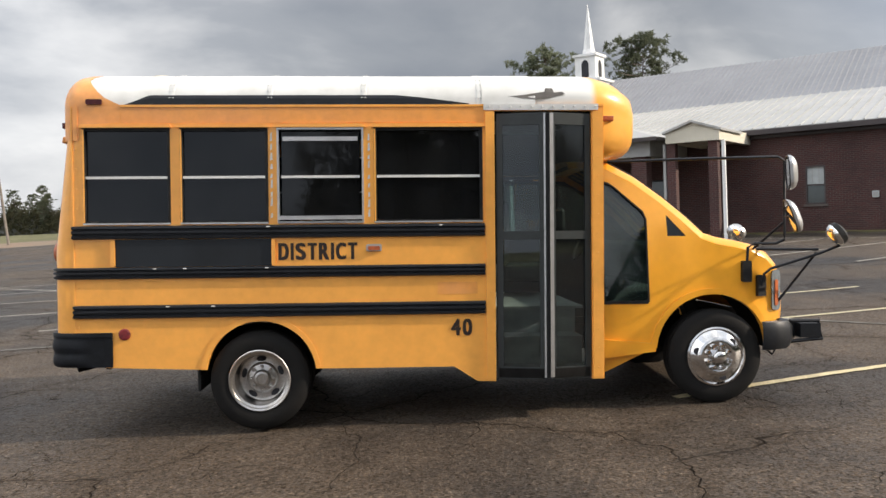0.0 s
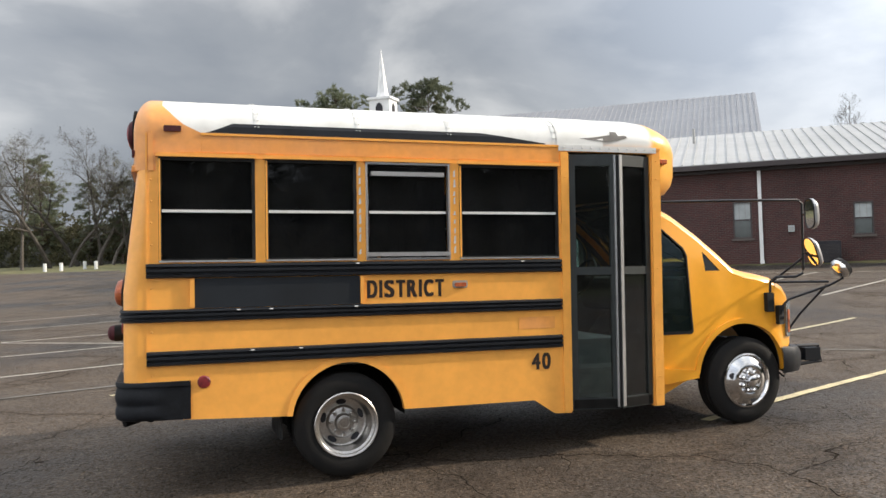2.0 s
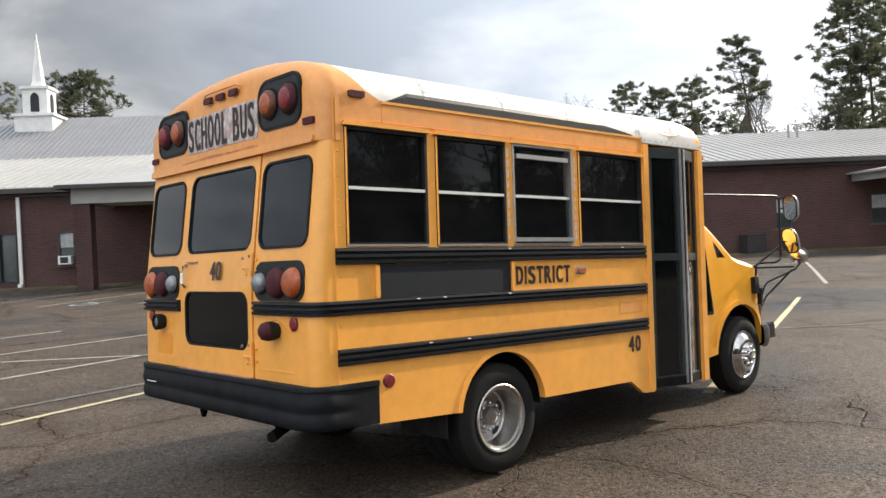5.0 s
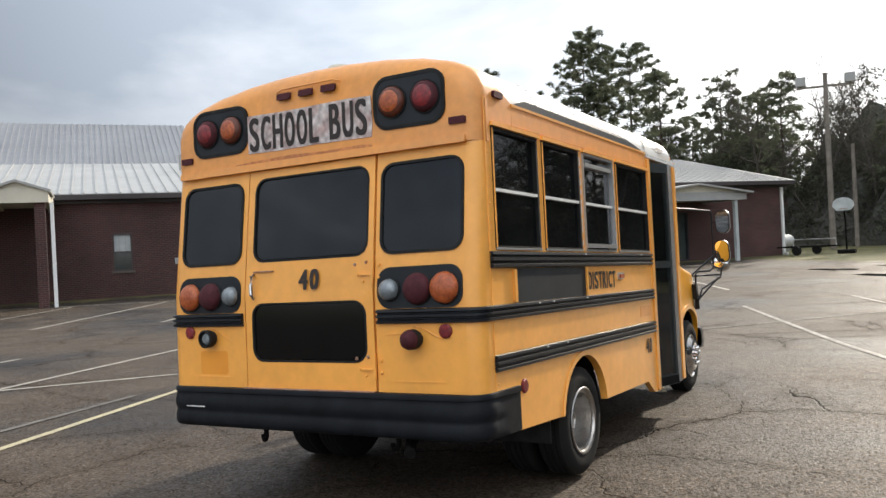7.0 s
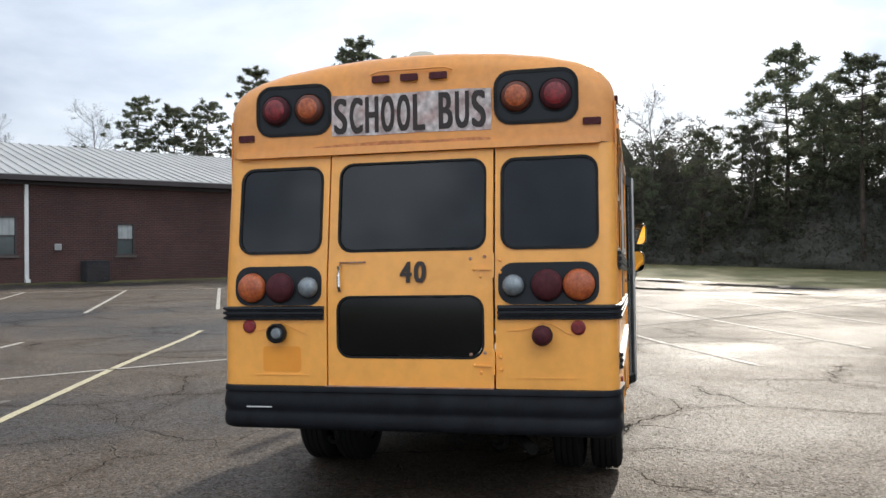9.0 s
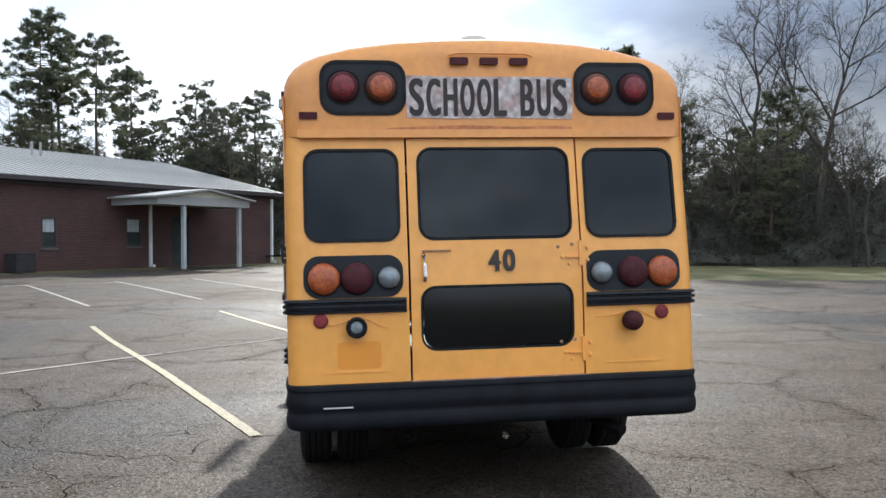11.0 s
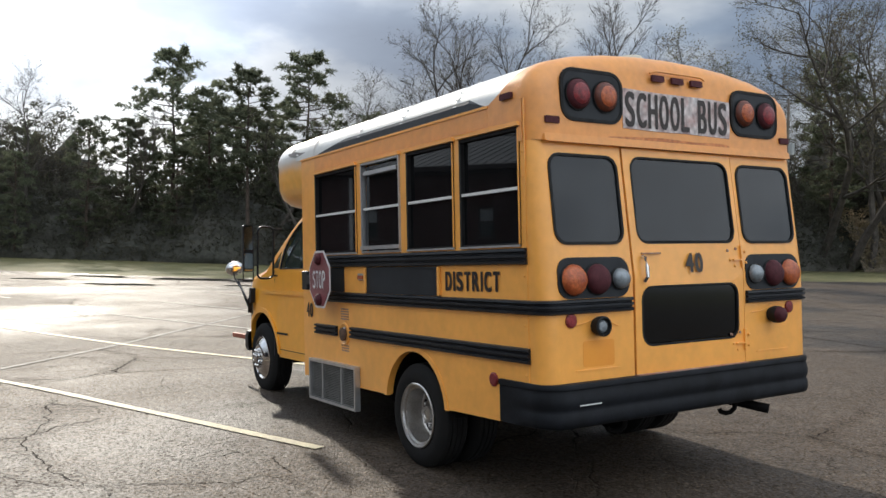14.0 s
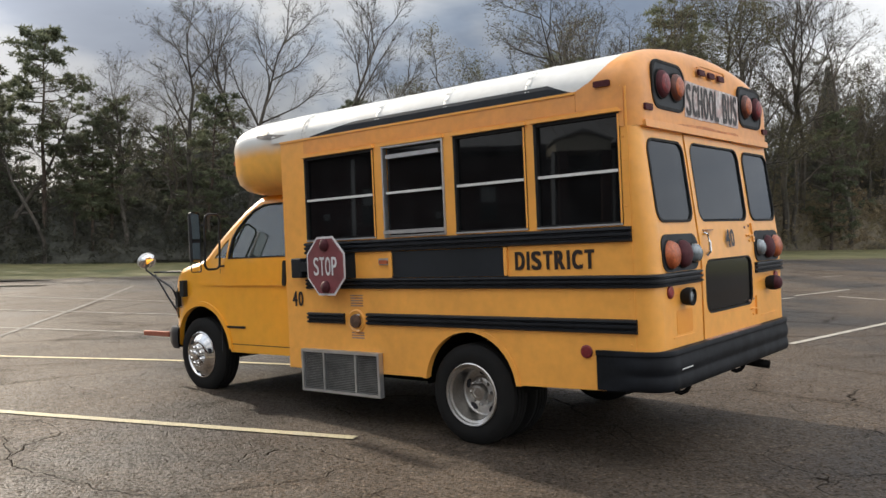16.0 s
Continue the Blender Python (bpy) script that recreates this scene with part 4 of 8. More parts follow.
        thing("roof_vent", tube(bmesh.new(), [(p.x, p.y, EAVE + v * 0.231 - 0.05), (p.x, p.y, EAVE + v * 0.231 + 0.75)], 0.07), FASCIA, "thin metal vent pipe on the roof", "vent", "roof vents")


church()


def porch(name, s0, s1, depth, zb, gable, beam, label, hip=False, ov=0.25, back=-2.5, paint=FASCIA):
    """A gabled porch roof on posts, standing out from the brick front."""
    o = thing(name, None, None, label, "porch", kind="structure")
    zt = zb + beam
    b = bmesh.new()
    plate(b, rect(s0, zb, s1, zt), [], depth - 0.25, depth, wall_fn)
    for s in (s0, s1 - 0.25):
        plate(b, rect(s, zb, s + 0.25, zt), [], 0.02, depth - 0.252, wall_fn)
    part("beam", b, paint, o)
    part("soffit", plate(bmesh.new(), rect(s0 + 0.26, zb + 0.1, s1 - 0.26, zb + 0.16), [], 0.02, depth - 0.26, wall_fn), CREAM, o)
    sm = (s0 + s1) / 2
    if hip:                          # low hipped metal roof with a dark gutter
        r = bmesh.new()
        ov, back = 0.35, -3.0
        e = [wall_fn(s0 - ov, zt, back), wall_fn(s0 - ov, zt, depth + ov), wall_fn(s1 + ov, zt, depth + ov), wall_fn(s1 + ov, zt, back)]
        t = [wall_fn(sm, zt + gable, back), wall_fn(sm, zt + gable, depth - 3.4)]
        lo = [p - Vector((0, 0, 0.06)) for p in e]
        v, tv, lv = [r.verts.new(p) for p in e], [r.verts.new(p) for p in t], [r.verts.new(p) for p in lo]
        for f in ((v[0], v[1], tv[1], tv[0]), (v[1], v[2], tv[1]), (v[2], v[3], tv[0], tv[1]), (lv[3], lv[2], lv[1], lv[0]), (v[0], tv[0], v[3], lv[3], lv[0]), (v[1], v[0], lv[0], lv[1]), (v[2], v[1], lv[1], lv[2]), (v[3], v[2], lv[2], lv[3])):
            r.faces.new(f)
        part("roof", r, ROOFM, o)
        g = plate(bmesh.new(), rrect(s0 - 0.45, zt - 0.16, s1 + 0.45, zt - 0.02, 0.03, 2), [], depth + 0.36, depth + 0.48, wall_fn)
        for s in (s0 - 0.45, s1 + 0.36):
            plate(g, rect(s, zt - 0.16, s + 0.09, zt - 0.02), [], 0.4, depth + 0.35, wall_fn)
        part("gutter", g, DARKF, o)
        return o
    part("gable", plate(bmesh.new(), [(s0, zt + 0.004), (s1, zt + 0.004), (sm, zt + gable)], [], depth - 0.2, depth - 0.05, wall_fn), CREAM, o)
    r = bmesh.new()
    for a, bb in ((s0 - ov, sm), (s1 + ov, sm)):
        z0 = zt - 0.02
        rows = []
        for dd in (depth + ov, back):
            rows.append([wall_fn(a, z0, dd), wall_fn(bb, zt + gable + 0.06, dd)])
        lo = [[Vector((p.x, p.y, p.z - 0.09)) for p in row] for row in rows]
        v = [r.verts.new(p) for p in (rows[0][0], rows[0][1], rows[1][1], rows[1][0], lo[0][0], lo[0][1], lo[1][1], lo[1][0])]
        for f in ((0, 1, 2, 3), (7, 6, 5, 4), (0, 4, 5, 1), (1, 5, 6, 2), (2, 6, 7, 3), (3, 7, 4, 0)):
            r.faces.new([v[i] for i in f])
    part("roof", r, ROOFM, o)
    return o


def posts(o, spots, zt, r, mat, pname="post"):
    for s, d in spots:
        q = FU * s + FN * (FC - d)
        b = height(q.x, q.y) - 0.05
        ob = part(pname, plate(bmesh.new(), rrect(s - r, b, s + r, zt, 0.01, 1), [], d - r, d + r, wall_fn), mat, o)
        if mat is BRICK:
            with_uv(ob)


p1 = porch("porch", -16.6, -11.6, 4.6, 3.5, 0.85, 0.72, "hipped entrance porch with brick posts and grey beams", True)
posts(p1, ((-16.25, 4.2), (-12.1, 4.2)), 3.5, 0.30, BRICK)
p3 = porch("porch", -11.0, -8.95, 4.5, 3.92, 0.30, 0.46, "small gabled porch with a cream gable and brick posts", ov=0.09, back=1.6, paint=CREAM)
posts(p3, ((-10.85, 4.2), (-9.25, 4.2)), 3.92, 0.17, BRICK)
posts(p3, ((-11.12, 4.3),), 3.92, 0.05, FASCIA, "downpipe")
posts(p3, ((-8.86, 4.3),), 3.92, 0.06, WPAINT, "downpipe")
p2 = porch("porch", 17.15, 23.4, 3.2, 3.35, 0.38, 0.42, "low gabled porch with slim white posts")
posts(p2, ((18.95, 3.0), (22.8, 3.0)), 3.35, 0.09, BLIND)


def sanctuary():
    R0, R1 = Vector((17.0, 94.0, 15.25)), Vector((52.2, 67.5, 15.05))
    rn = Vector((R1.y - R0.y, -(R1.x - R0.x), 0)).normalized()
    if rn.y > 0:
        rn = -rn
    bm = bmesh.new()
    drop, run = 8.4, 18.0
    for sgn in (1, -1):
        a, b = R0 + rn * run * sgn - Vector((0, 0, drop)), R1 + rn * run * sgn - Vector((0, 0, drop))
        vs = [bm.verts.new(p) for p in (R0, R1, b, a)]
        bm.faces.new(vs)
        lo = [bm.verts.new(p - Vector((0, 0, 0.25))) for p in (R0, R1, b, a)]
        bm.faces.new(list(reversed(lo)))
        for i in range(4):
            bm.faces.new((vs[i], vs[(i + 1) % 4], lo[(i + 1) % 4], lo[i]))
    roof = tagged(new("roof_sanctuary", finish(bm, "roof_sanctuary", ROOFG)), "large grey metal roof of the sanctuary", "roof", kind="structure")
    along, down, n = (R1 - R0) / 90, rn * run - Vector((0, 0, drop)), 90
    rib = bmesh.new()
    foot = [along * 0.4, along * 0.6, along * 0.6 + down, along * 0.4 + down]
    lo = [rib.verts.new(q + Vector((0, 0, 0.004))) for q in foot]
    hi = [rib.verts.new(q + Vector((0, 0, 0.07))) for q in foot]
    rib.faces.new(hi)
    for k in range(4):
        rib.faces.new((hi[k], hi[(k + 1) % 4], lo[(k + 1) % 4], lo[k]))
    seam = part("seam", rib, ROOFG, roof)
    seam.matrix_world = Matrix.Translation(R0)
    for i in range(1, n):
        c = new("seam", seam.data)
        c.parent = roof
        c.matrix_world = Matrix.Translation(R0 + along * i)
    bm = bmesh.new()
    # walls below the roof
    e = 1.0
    for P, Q in ((R0, R1),):
        c = [P + rn * (run - e), Q + rn * (run - e), Q - rn * (run - e), P - rn * (run - e)]
        for i in range(4):
            a, b = c[i], c[(i + 1) % 4]
            vs = [bm.verts.new((a.x, a.y, -0.5)), bm.verts.new((b.x, b.y, -0.5)), bm.verts.new((b.x, b.y, 6.6)), bm.verts.new((a.x, a.y, 6.6))]
            bm.faces.new(vs)
        for P2 in (R0, R1):
            bm.faces.new([bm.verts.new((P2 + rn * (run - e)).xy.to_3d() + Vector((0, 0, 6.6))), bm.verts.new((P2 - rn * (run - e)).xy.to_3d() + Vector((0, 0, 6.6))), bm.verts.new(P2 - Vector((0, 0, 0.3)))])
    tagged(with_uv(new("wall_sanctuary", finish(bm, "wall_sanctuary", BRICK))), "brick walls of the sanctuary behind the wing", "wall", kind="structure")
    # steeple
    S = Vector((20.7, 88.5, 0))
    st = thing("steeple", None, None, "slim white church steeple with a louvred belfry and spire", "steeple", at=Matrix.Translation(S) @ pose(0, 0, 0, 0, 0, -37))
    b = box(bmesh.new(), -1.75, -1.75, 11.0, 1.75, 1.75, 14.9)
    box(b, -1.95, -1.95, 14.9, 1.95, 1.95, 15.15)
    part("base", b, WPAINT, st)
    b = box(bmesh.new(), -1.15, -1.15, 15.15, 1.15, 1.15, 17.6)
    box(b, -1.35, -1.35, 17.6, 1.35, 1.35, 17.85)
    part("belfry", b, WPAINT, st)
    for a in range(4):
        m = pose(0, 0, 0, 0, 0, 90 * a)
        part("louvre", plate(bmesh.new(), [(-0.4, 15.4), (0.4, 15.4), (0.4, 16.8), (0.25, 17.1), (0, 17.25), (-0.25, 17.1), (-0.4, 16.8)], [], 1.152, 1.19, lambda u, v, d, m=m: m @ Vector((u, -d, v))), SHADE, st, "dark arched louvre")
    b = bmesh.new()
    lathe(b, 0, 0, [(0.85, 17.85), (0.62, 18.4), (0.0, 23.3)], lambda u, v, d: Vector((u, v, d)), 8)
    part("spire", b, WPAINT, st)


sanctuary()


# ---- trees ----
def sprays(centres, radius, n, rng, width=0.10, flat=0.7, lift=0.2, hollow=0.1):
    """Triangles radiating from each centre, as one array of points: leaf sprays and needle tufts."""
    c = np.repeat(np.asarray(centres, dtype=float), n, axis=0)
    r = np.repeat(np.broadcast_to(np.asarray(radius, dtype=float), (len(centres),)), n)[:, None]
    d = rng.normal(size=c.shape) * (1.0, 1.0, flat) + (0, 0, lift)
    d /= np.linalg.norm(d, axis=1)[:, None] + 1e-6
    s = np.cross(d, rng.normal(size=c.shape))
    s /= np.linalg.norm(s, axis=1)[:, None] + 1e-6
    ln = r * rng.uniform(0.6, 1.15, size=(len(c), 1))
    base = c + d * r * hollow
    return np.stack([base + s * r * width, base - s * r * width, c + d * ln], axis=1).reshape(-1, 3)


def loose(centres, size, n, spread, rng, width=0.22):
    """Small separate leaves scattered round each centre."""
    c = np.repeat(np.asarray(centres, dtype=float), n, axis=0)
    c = c + rng.normal(size=c.shape) * spread
    a = rng.normal(size=c.shape) * (1, 1, 0.7)
    a /= np.linalg.norm(a, axis=1)[:, None] + 1e-6
    s = np.cross(a, rng.normal(size=c.shape))
    s /= np.linalg.norm(s, axis=1)[:, None] + 1e-6
    z = size * rng.uniform(0.6, 1.3, size=(len(c), 1))
    return np.stack([c + s * z * width, c - s * z * width, c + a * z], axis=1).reshape(-1, 3)


def leaf_mesh(name, pts, mat):
    me = bpy.data.meshes.new(name)
    n = len(pts)
    me.vertices.add(n)
    me.vertices.foreach_set("co", pts.astype(np.float32).ravel())
    me.loops.add(n)
    me.loops.foreach_set("vertex_index", np.arange(n, dtype=np.int32))
    me.polygons.add(n // 3)
    me.polygons.foreach_set("loop_start", np.arange(0, n, 3, dtype=np.int32))
    me.update(calc_edges=True)
    me.materials.append(mat)
    return me


def pine_mesh(seed, h, crown, lean=0.0, full=1.0, broad=1.0, tuft=1.0):
    """A pine: bare wobbling trunk, ragged crown of tufted boughs."""
    rnd = random.Random(seed)
    rng = np.random.default_rng(seed)
    tb = bmesh.new()
    pts, wob = [], Vector((0, 0, 0))
    for i in range(9):
        t = i / 8
        wob += Vector((rnd.gauss(0, 0.14), rnd.gauss(0, 0.14), 0))
        pts.append(Vector((lean * h * t * t, 0, h * t)) + wob * t)
    tube(tb, pts, 0.0115 * h + 0.03, 7, 0.035)
    tufts, rad = [], []
    n = int(44 * full)
    for i in range(n):
        t = 1 - crown * (i + rnd.random()) / n
        k = t * 8
        base = pts[int(min(k, 7))].lerp(pts[min(int(k) + 1, 8)], k - int(k))
        az = i * 2.4 + rnd.uniform(-0.6, 0.6)
        rel = (1 - t) / crown
        ln = h * broad * (0.03 + 0.135 * math.sin(math.pi * min(1, 0.10 + rel * 0.72))) * rnd.uniform(0.5, 1.25)
        up = rnd.uniform(0.1, 0.55) - 0.35 * rel
        tip = base + Vector((math.cos(az) * ln, math.sin(az) * ln, ln * up))
        mid = base.lerp(tip, 0.55) - Vector((0, 0, 0.06 * ln))
        tube(tb, [base, mid, tip], 0.030 + 0.012 * ln, 3, 0.014)
        # rounded clumps of needles along the outer half of the bough
        for q in (0.50, 0.78, 1.0):
            if rnd.random() < 0.14:
                continue
            sp = 0.20 * ln
            c = (mid.lerp(tip, (q - 0.4) / 0.6)) + Vector((rnd.gauss(0, sp), rnd.gauss(0, sp), 0.12 + rnd.gauss(0, 0.06 * ln)))
            cr = rnd.uniform(0.45, 0.92) * h / 22 * tuft
            for _ in range(7):
                d = Vector((rnd.gauss(0, 1), rnd.gauss(0, 1), rnd.gauss(0.25, 0.6))).normalized() * cr * rnd.uniform(0.45, 1.0)
                tufts.append(c + Vector((d.x, d.y, d.z * 0.75)))
                rad.append(rnd.uniform(0.42, 0.68) * h / 22 * (0.6 + 0.4 * tuft))
    for _ in range(5):
        tufts.append(pts[-1] + Vector((rnd.gauss(0, 0.25), rnd.gauss(0, 0.25), rnd.uniform(-0.6, 0.15))))
        rad.append(0.42 * h / 22)
    if crown < 0.5:                  # dead stubs below the crown
        for i in range(7):
            t = rnd.uniform(0.35, 1 - crown)
            k = t * 8
            b = pts[int(k)].lerp(pts[int(k) + 1], k - int(k))
            a = rnd.uniform(0, 6.28)
            ln = rnd.uniform(0.5, 1.8)
            tube(tb, [b, b + Vector((math.cos(a) * ln, math.sin(a) * ln, rnd.uniform(-0.2, 0.5)))], 0.03, 3, 0.012)
    return finish(tb, "pine_trunk", BARK, 50), leaf_mesh("pine_crown", sprays([tuple(c) for c in tufts], rad, 13, rng, 0.135, 0.8, 0.15), NEEDLE)


def bare_mesh(seed, h, leaf=0.0, limbs=11, clear=0.36, vase=0.55):
    """A winter hardwood: a leader with long rising limbs, side branches and twigs; some keep leaves."""
    rnd = random.Random(seed)
    rng = np.random.default_rng(seed)
    tb = bmesh.new()
    spots, twigs = [], []

    def twig(p, d, ln):
        """A forked twig: a long thin spike and its side shoots."""
        e = p + d * ln + Vector((0, 0, 0.06 * ln))
        s = d.cross(Vector((rnd.gauss(0, 1), rnd.gauss(0, 1), rnd.gauss(0, 1)))).normalized()
        twigs.extend((p + s * 0.011, p - s * 0.011, e))
        for _ in range(2):
            q = p.lerp(e, rnd.uniform(0.25, 0.8))
            v = (d + Vector((rnd.gauss(0, 0.5), rnd.gauss(0, 0.5), rnd.gauss(0.15, 0.4)))).normalized()
            twigs.extend((q + s * 0.008, q - s * 0.008, q + v * ln * rnd.uniform(0.35, 0.7)))
        spots.append(e)

    def limb(p, d, ln, r, lv):
        if lv == 3:
            for _ in range(3):
                twig(p, (d + Vector((rnd.gauss(0, 0.3), rnd.gauss(0, 0.3), rnd.gauss(0.1, 0.3)))).normalized(), ln * rnd.uniform(0.8, 1.4))
            return
        k = (7, 4, 3)[lv]
        pts, dd = [p], d.copy()
        for i in range(k):
            dd = (dd + Vector((rnd.gauss(0, 0.17), rnd.gauss(0, 0.17), 0.09 + rnd.gauss(0, 0.10)))).normalized()
            pts.append(pts[-1] + dd * ln / k)
        end = (0.03, 0.018, 0.011)[lv]
        tube(tb, pts, max(r, end), (7, 5, 3)[lv], end, close=False)
        m = (limbs, rnd.randint(7, 9), rnd.randint(6, 8))[lv]
        for i in range(m):
            t = (clear + (1 - clear) * (i + rnd.random()) / m) if lv == 0 else 0.22 + 0.78 * (i + rnd.random()) / m
            t = min(t, 0.995)
            q = pts[int(t * k)].lerp(pts[int(t * k) + 1], t * k - int(t * k))
            tang = (pts[int(t * k) + 1] - pts[int(t * k)]).normalized()
            az = i * 2.4 + rnd.uniform(-0.8, 0.8)
            side = Vector((math.cos(az), math.sin(az), 0))
            side = (side - tang * side.dot(tang)).normalized()
            nd = (tang * (1 - vase * rnd.uniform(0.6, 1.1)) + side * vase * rnd.uniform(0.8, 1.25)).normalized()
            f = (0.42 - 0.22 * t) if lv == 0 else (0.62 - 0.34 * t)
            limb(q, nd, ln * f * rnd.uniform(0.75, 1.2), r * (1 - 0.75 * t) * rnd.uniform(0.50, 0.68), lv + 1)

    limb(Vector((0, 0, 0)), Vector((rnd.gauss(0, 0.05), rnd.gauss(0, 0.05), 1)).normalized(), h, 0.0135 * h + 0.05, 0)
    keep = [tuple(s) for s in spots if rnd.random() < leaf] or [tuple(s) for s in spots[:6]]
    crown = leaf_mesh("bare_crown", loose(keep, 0.15, 6 if leaf > 0.3 else 4, 0.30, rng), LEAF)
    return finish(tb, "bare_trunk", BARK2, 50), crown, leaf_mesh("bare_twigs", np.array([tuple(p) for p in twigs]), BARK2)


PINES = [pine_mesh(11, 22, 0.52), pine_mesh(12, 24, 0.36, 0.02, 0.9, 0.9, 0.58), pine_mesh(13, 20, 0.70, 0.02, 1.2), pine_mesh(14, 25, 0.32, 0.10, 0.75, 0.85, 0.54), pine_mesh(15, 15, 0.90, 0.0, 1.4, 1.1), pine_mesh(16, 24, 0.42, 0.01, 1.1, 1.35, 1.25)]
BARES = [bare_mesh(21, 21, 0.25), bare_mesh(22, 19, 0.35, 10, 0.3, 0.6), bare_mesh(23, 23, 0.16, 10, 0.45, 0.5), bare_mesh(24, 17, 0.8, 10, 0.25, 0.6), bare_mesh(25, 22, 0.05, 7, 0.55, 0.42)]
PINE_H = [max(v.co.z for v in m[1].vertices) for m in PINES]
BARE_H = [max(v.co.z for v in m[0].vertices) for m in BARES]


def tree(kind, i, x, y, h, turn):
    """A tree h metres tall."""
    me = (PINES if kind == "pine" else BARES)[i]
    s = h / (PINE_H if kind == "pine" else BARE_H)[i]
    ob = new(kind + "_tree")
    ob.matrix_world = Matrix.Translation((x, y, height(x, y) - 0.1)) @ Matrix.Rotation(turn, 4, "Z") @ Matrix.Diagonal((s, s, s, 1))
    for nm, m in zip(("trunk", "crown", "twig_mass"), me):
        c = new(nm, m)
        c.parent = ob
    if kind == "pine":
        tagged(ob, "tall pine with a bare trunk and ragged dark crown", "tree", "pines of the wood")
    else:
        tagged(ob, "hardwood with a few olive leaves on its branches" if i in (1, 3) else "leafless hardwood with grey branches beside the grass", "tree", "bare trees of the wood")
    return ob


EDGE = [(90, 66), (80, 46), (70, 30), (63, 18), (57, 8), (51, -1), (44, -9), (38, -18), (33, -28), (26, -43), (18, -60), (6, -80), (-14, -92)]


def edge_distance(bx, by, az):
    """How far the wood's edge lies from a point, along a bearing."""
    dx, dy = math.sin(radians(az)), math.cos(radians(az))
    for (ax, ay), (cx, cy) in zip(EDGE, EDGE[1:]):
        ex, ey = cx - ax, cy - ay
        det = dx * -ey + dy * ex
        if abs(det) > 1e-6:
            t = ((ax - bx) * -ey + (ay - by) * ex) / det
            u = (dx * (ay - by) - dy * (ax - bx)) / det
            if 0 <= u <= 1 and t > 0:
                return t
    return 75.0


def bearing_tree(kind, i, base, az, el, back, turn):
    """A tree whose top stands el degrees above the eye, seen along a bearing."""
    d = edge_distance(*base, az) + back if az > 69.6 else back
    x, y = base[0] + d * math.sin(radians(az)), base[1] + d * math.cos(radians(az))
    return tree(kind, i, x, y, d * math.tan(radians(el)) + 1.5 - height(x, y) + 0.1, turn)


SKY_AZ = (70, 80, 88, 94, 96.5, 101, 103, 107, 111, 116, 124, 131, 136, 139, 143, 149, 155, 165, 180)
SKY_EL = (9.5, 10.5, 10.2, 9.3, 7.4, 7.4, 10.5, 11.0, 10.3, 10.8, 10.8, 10.5, 10.2, 9.6, 10.6, 13.0, 13.8, 13.8, 13)


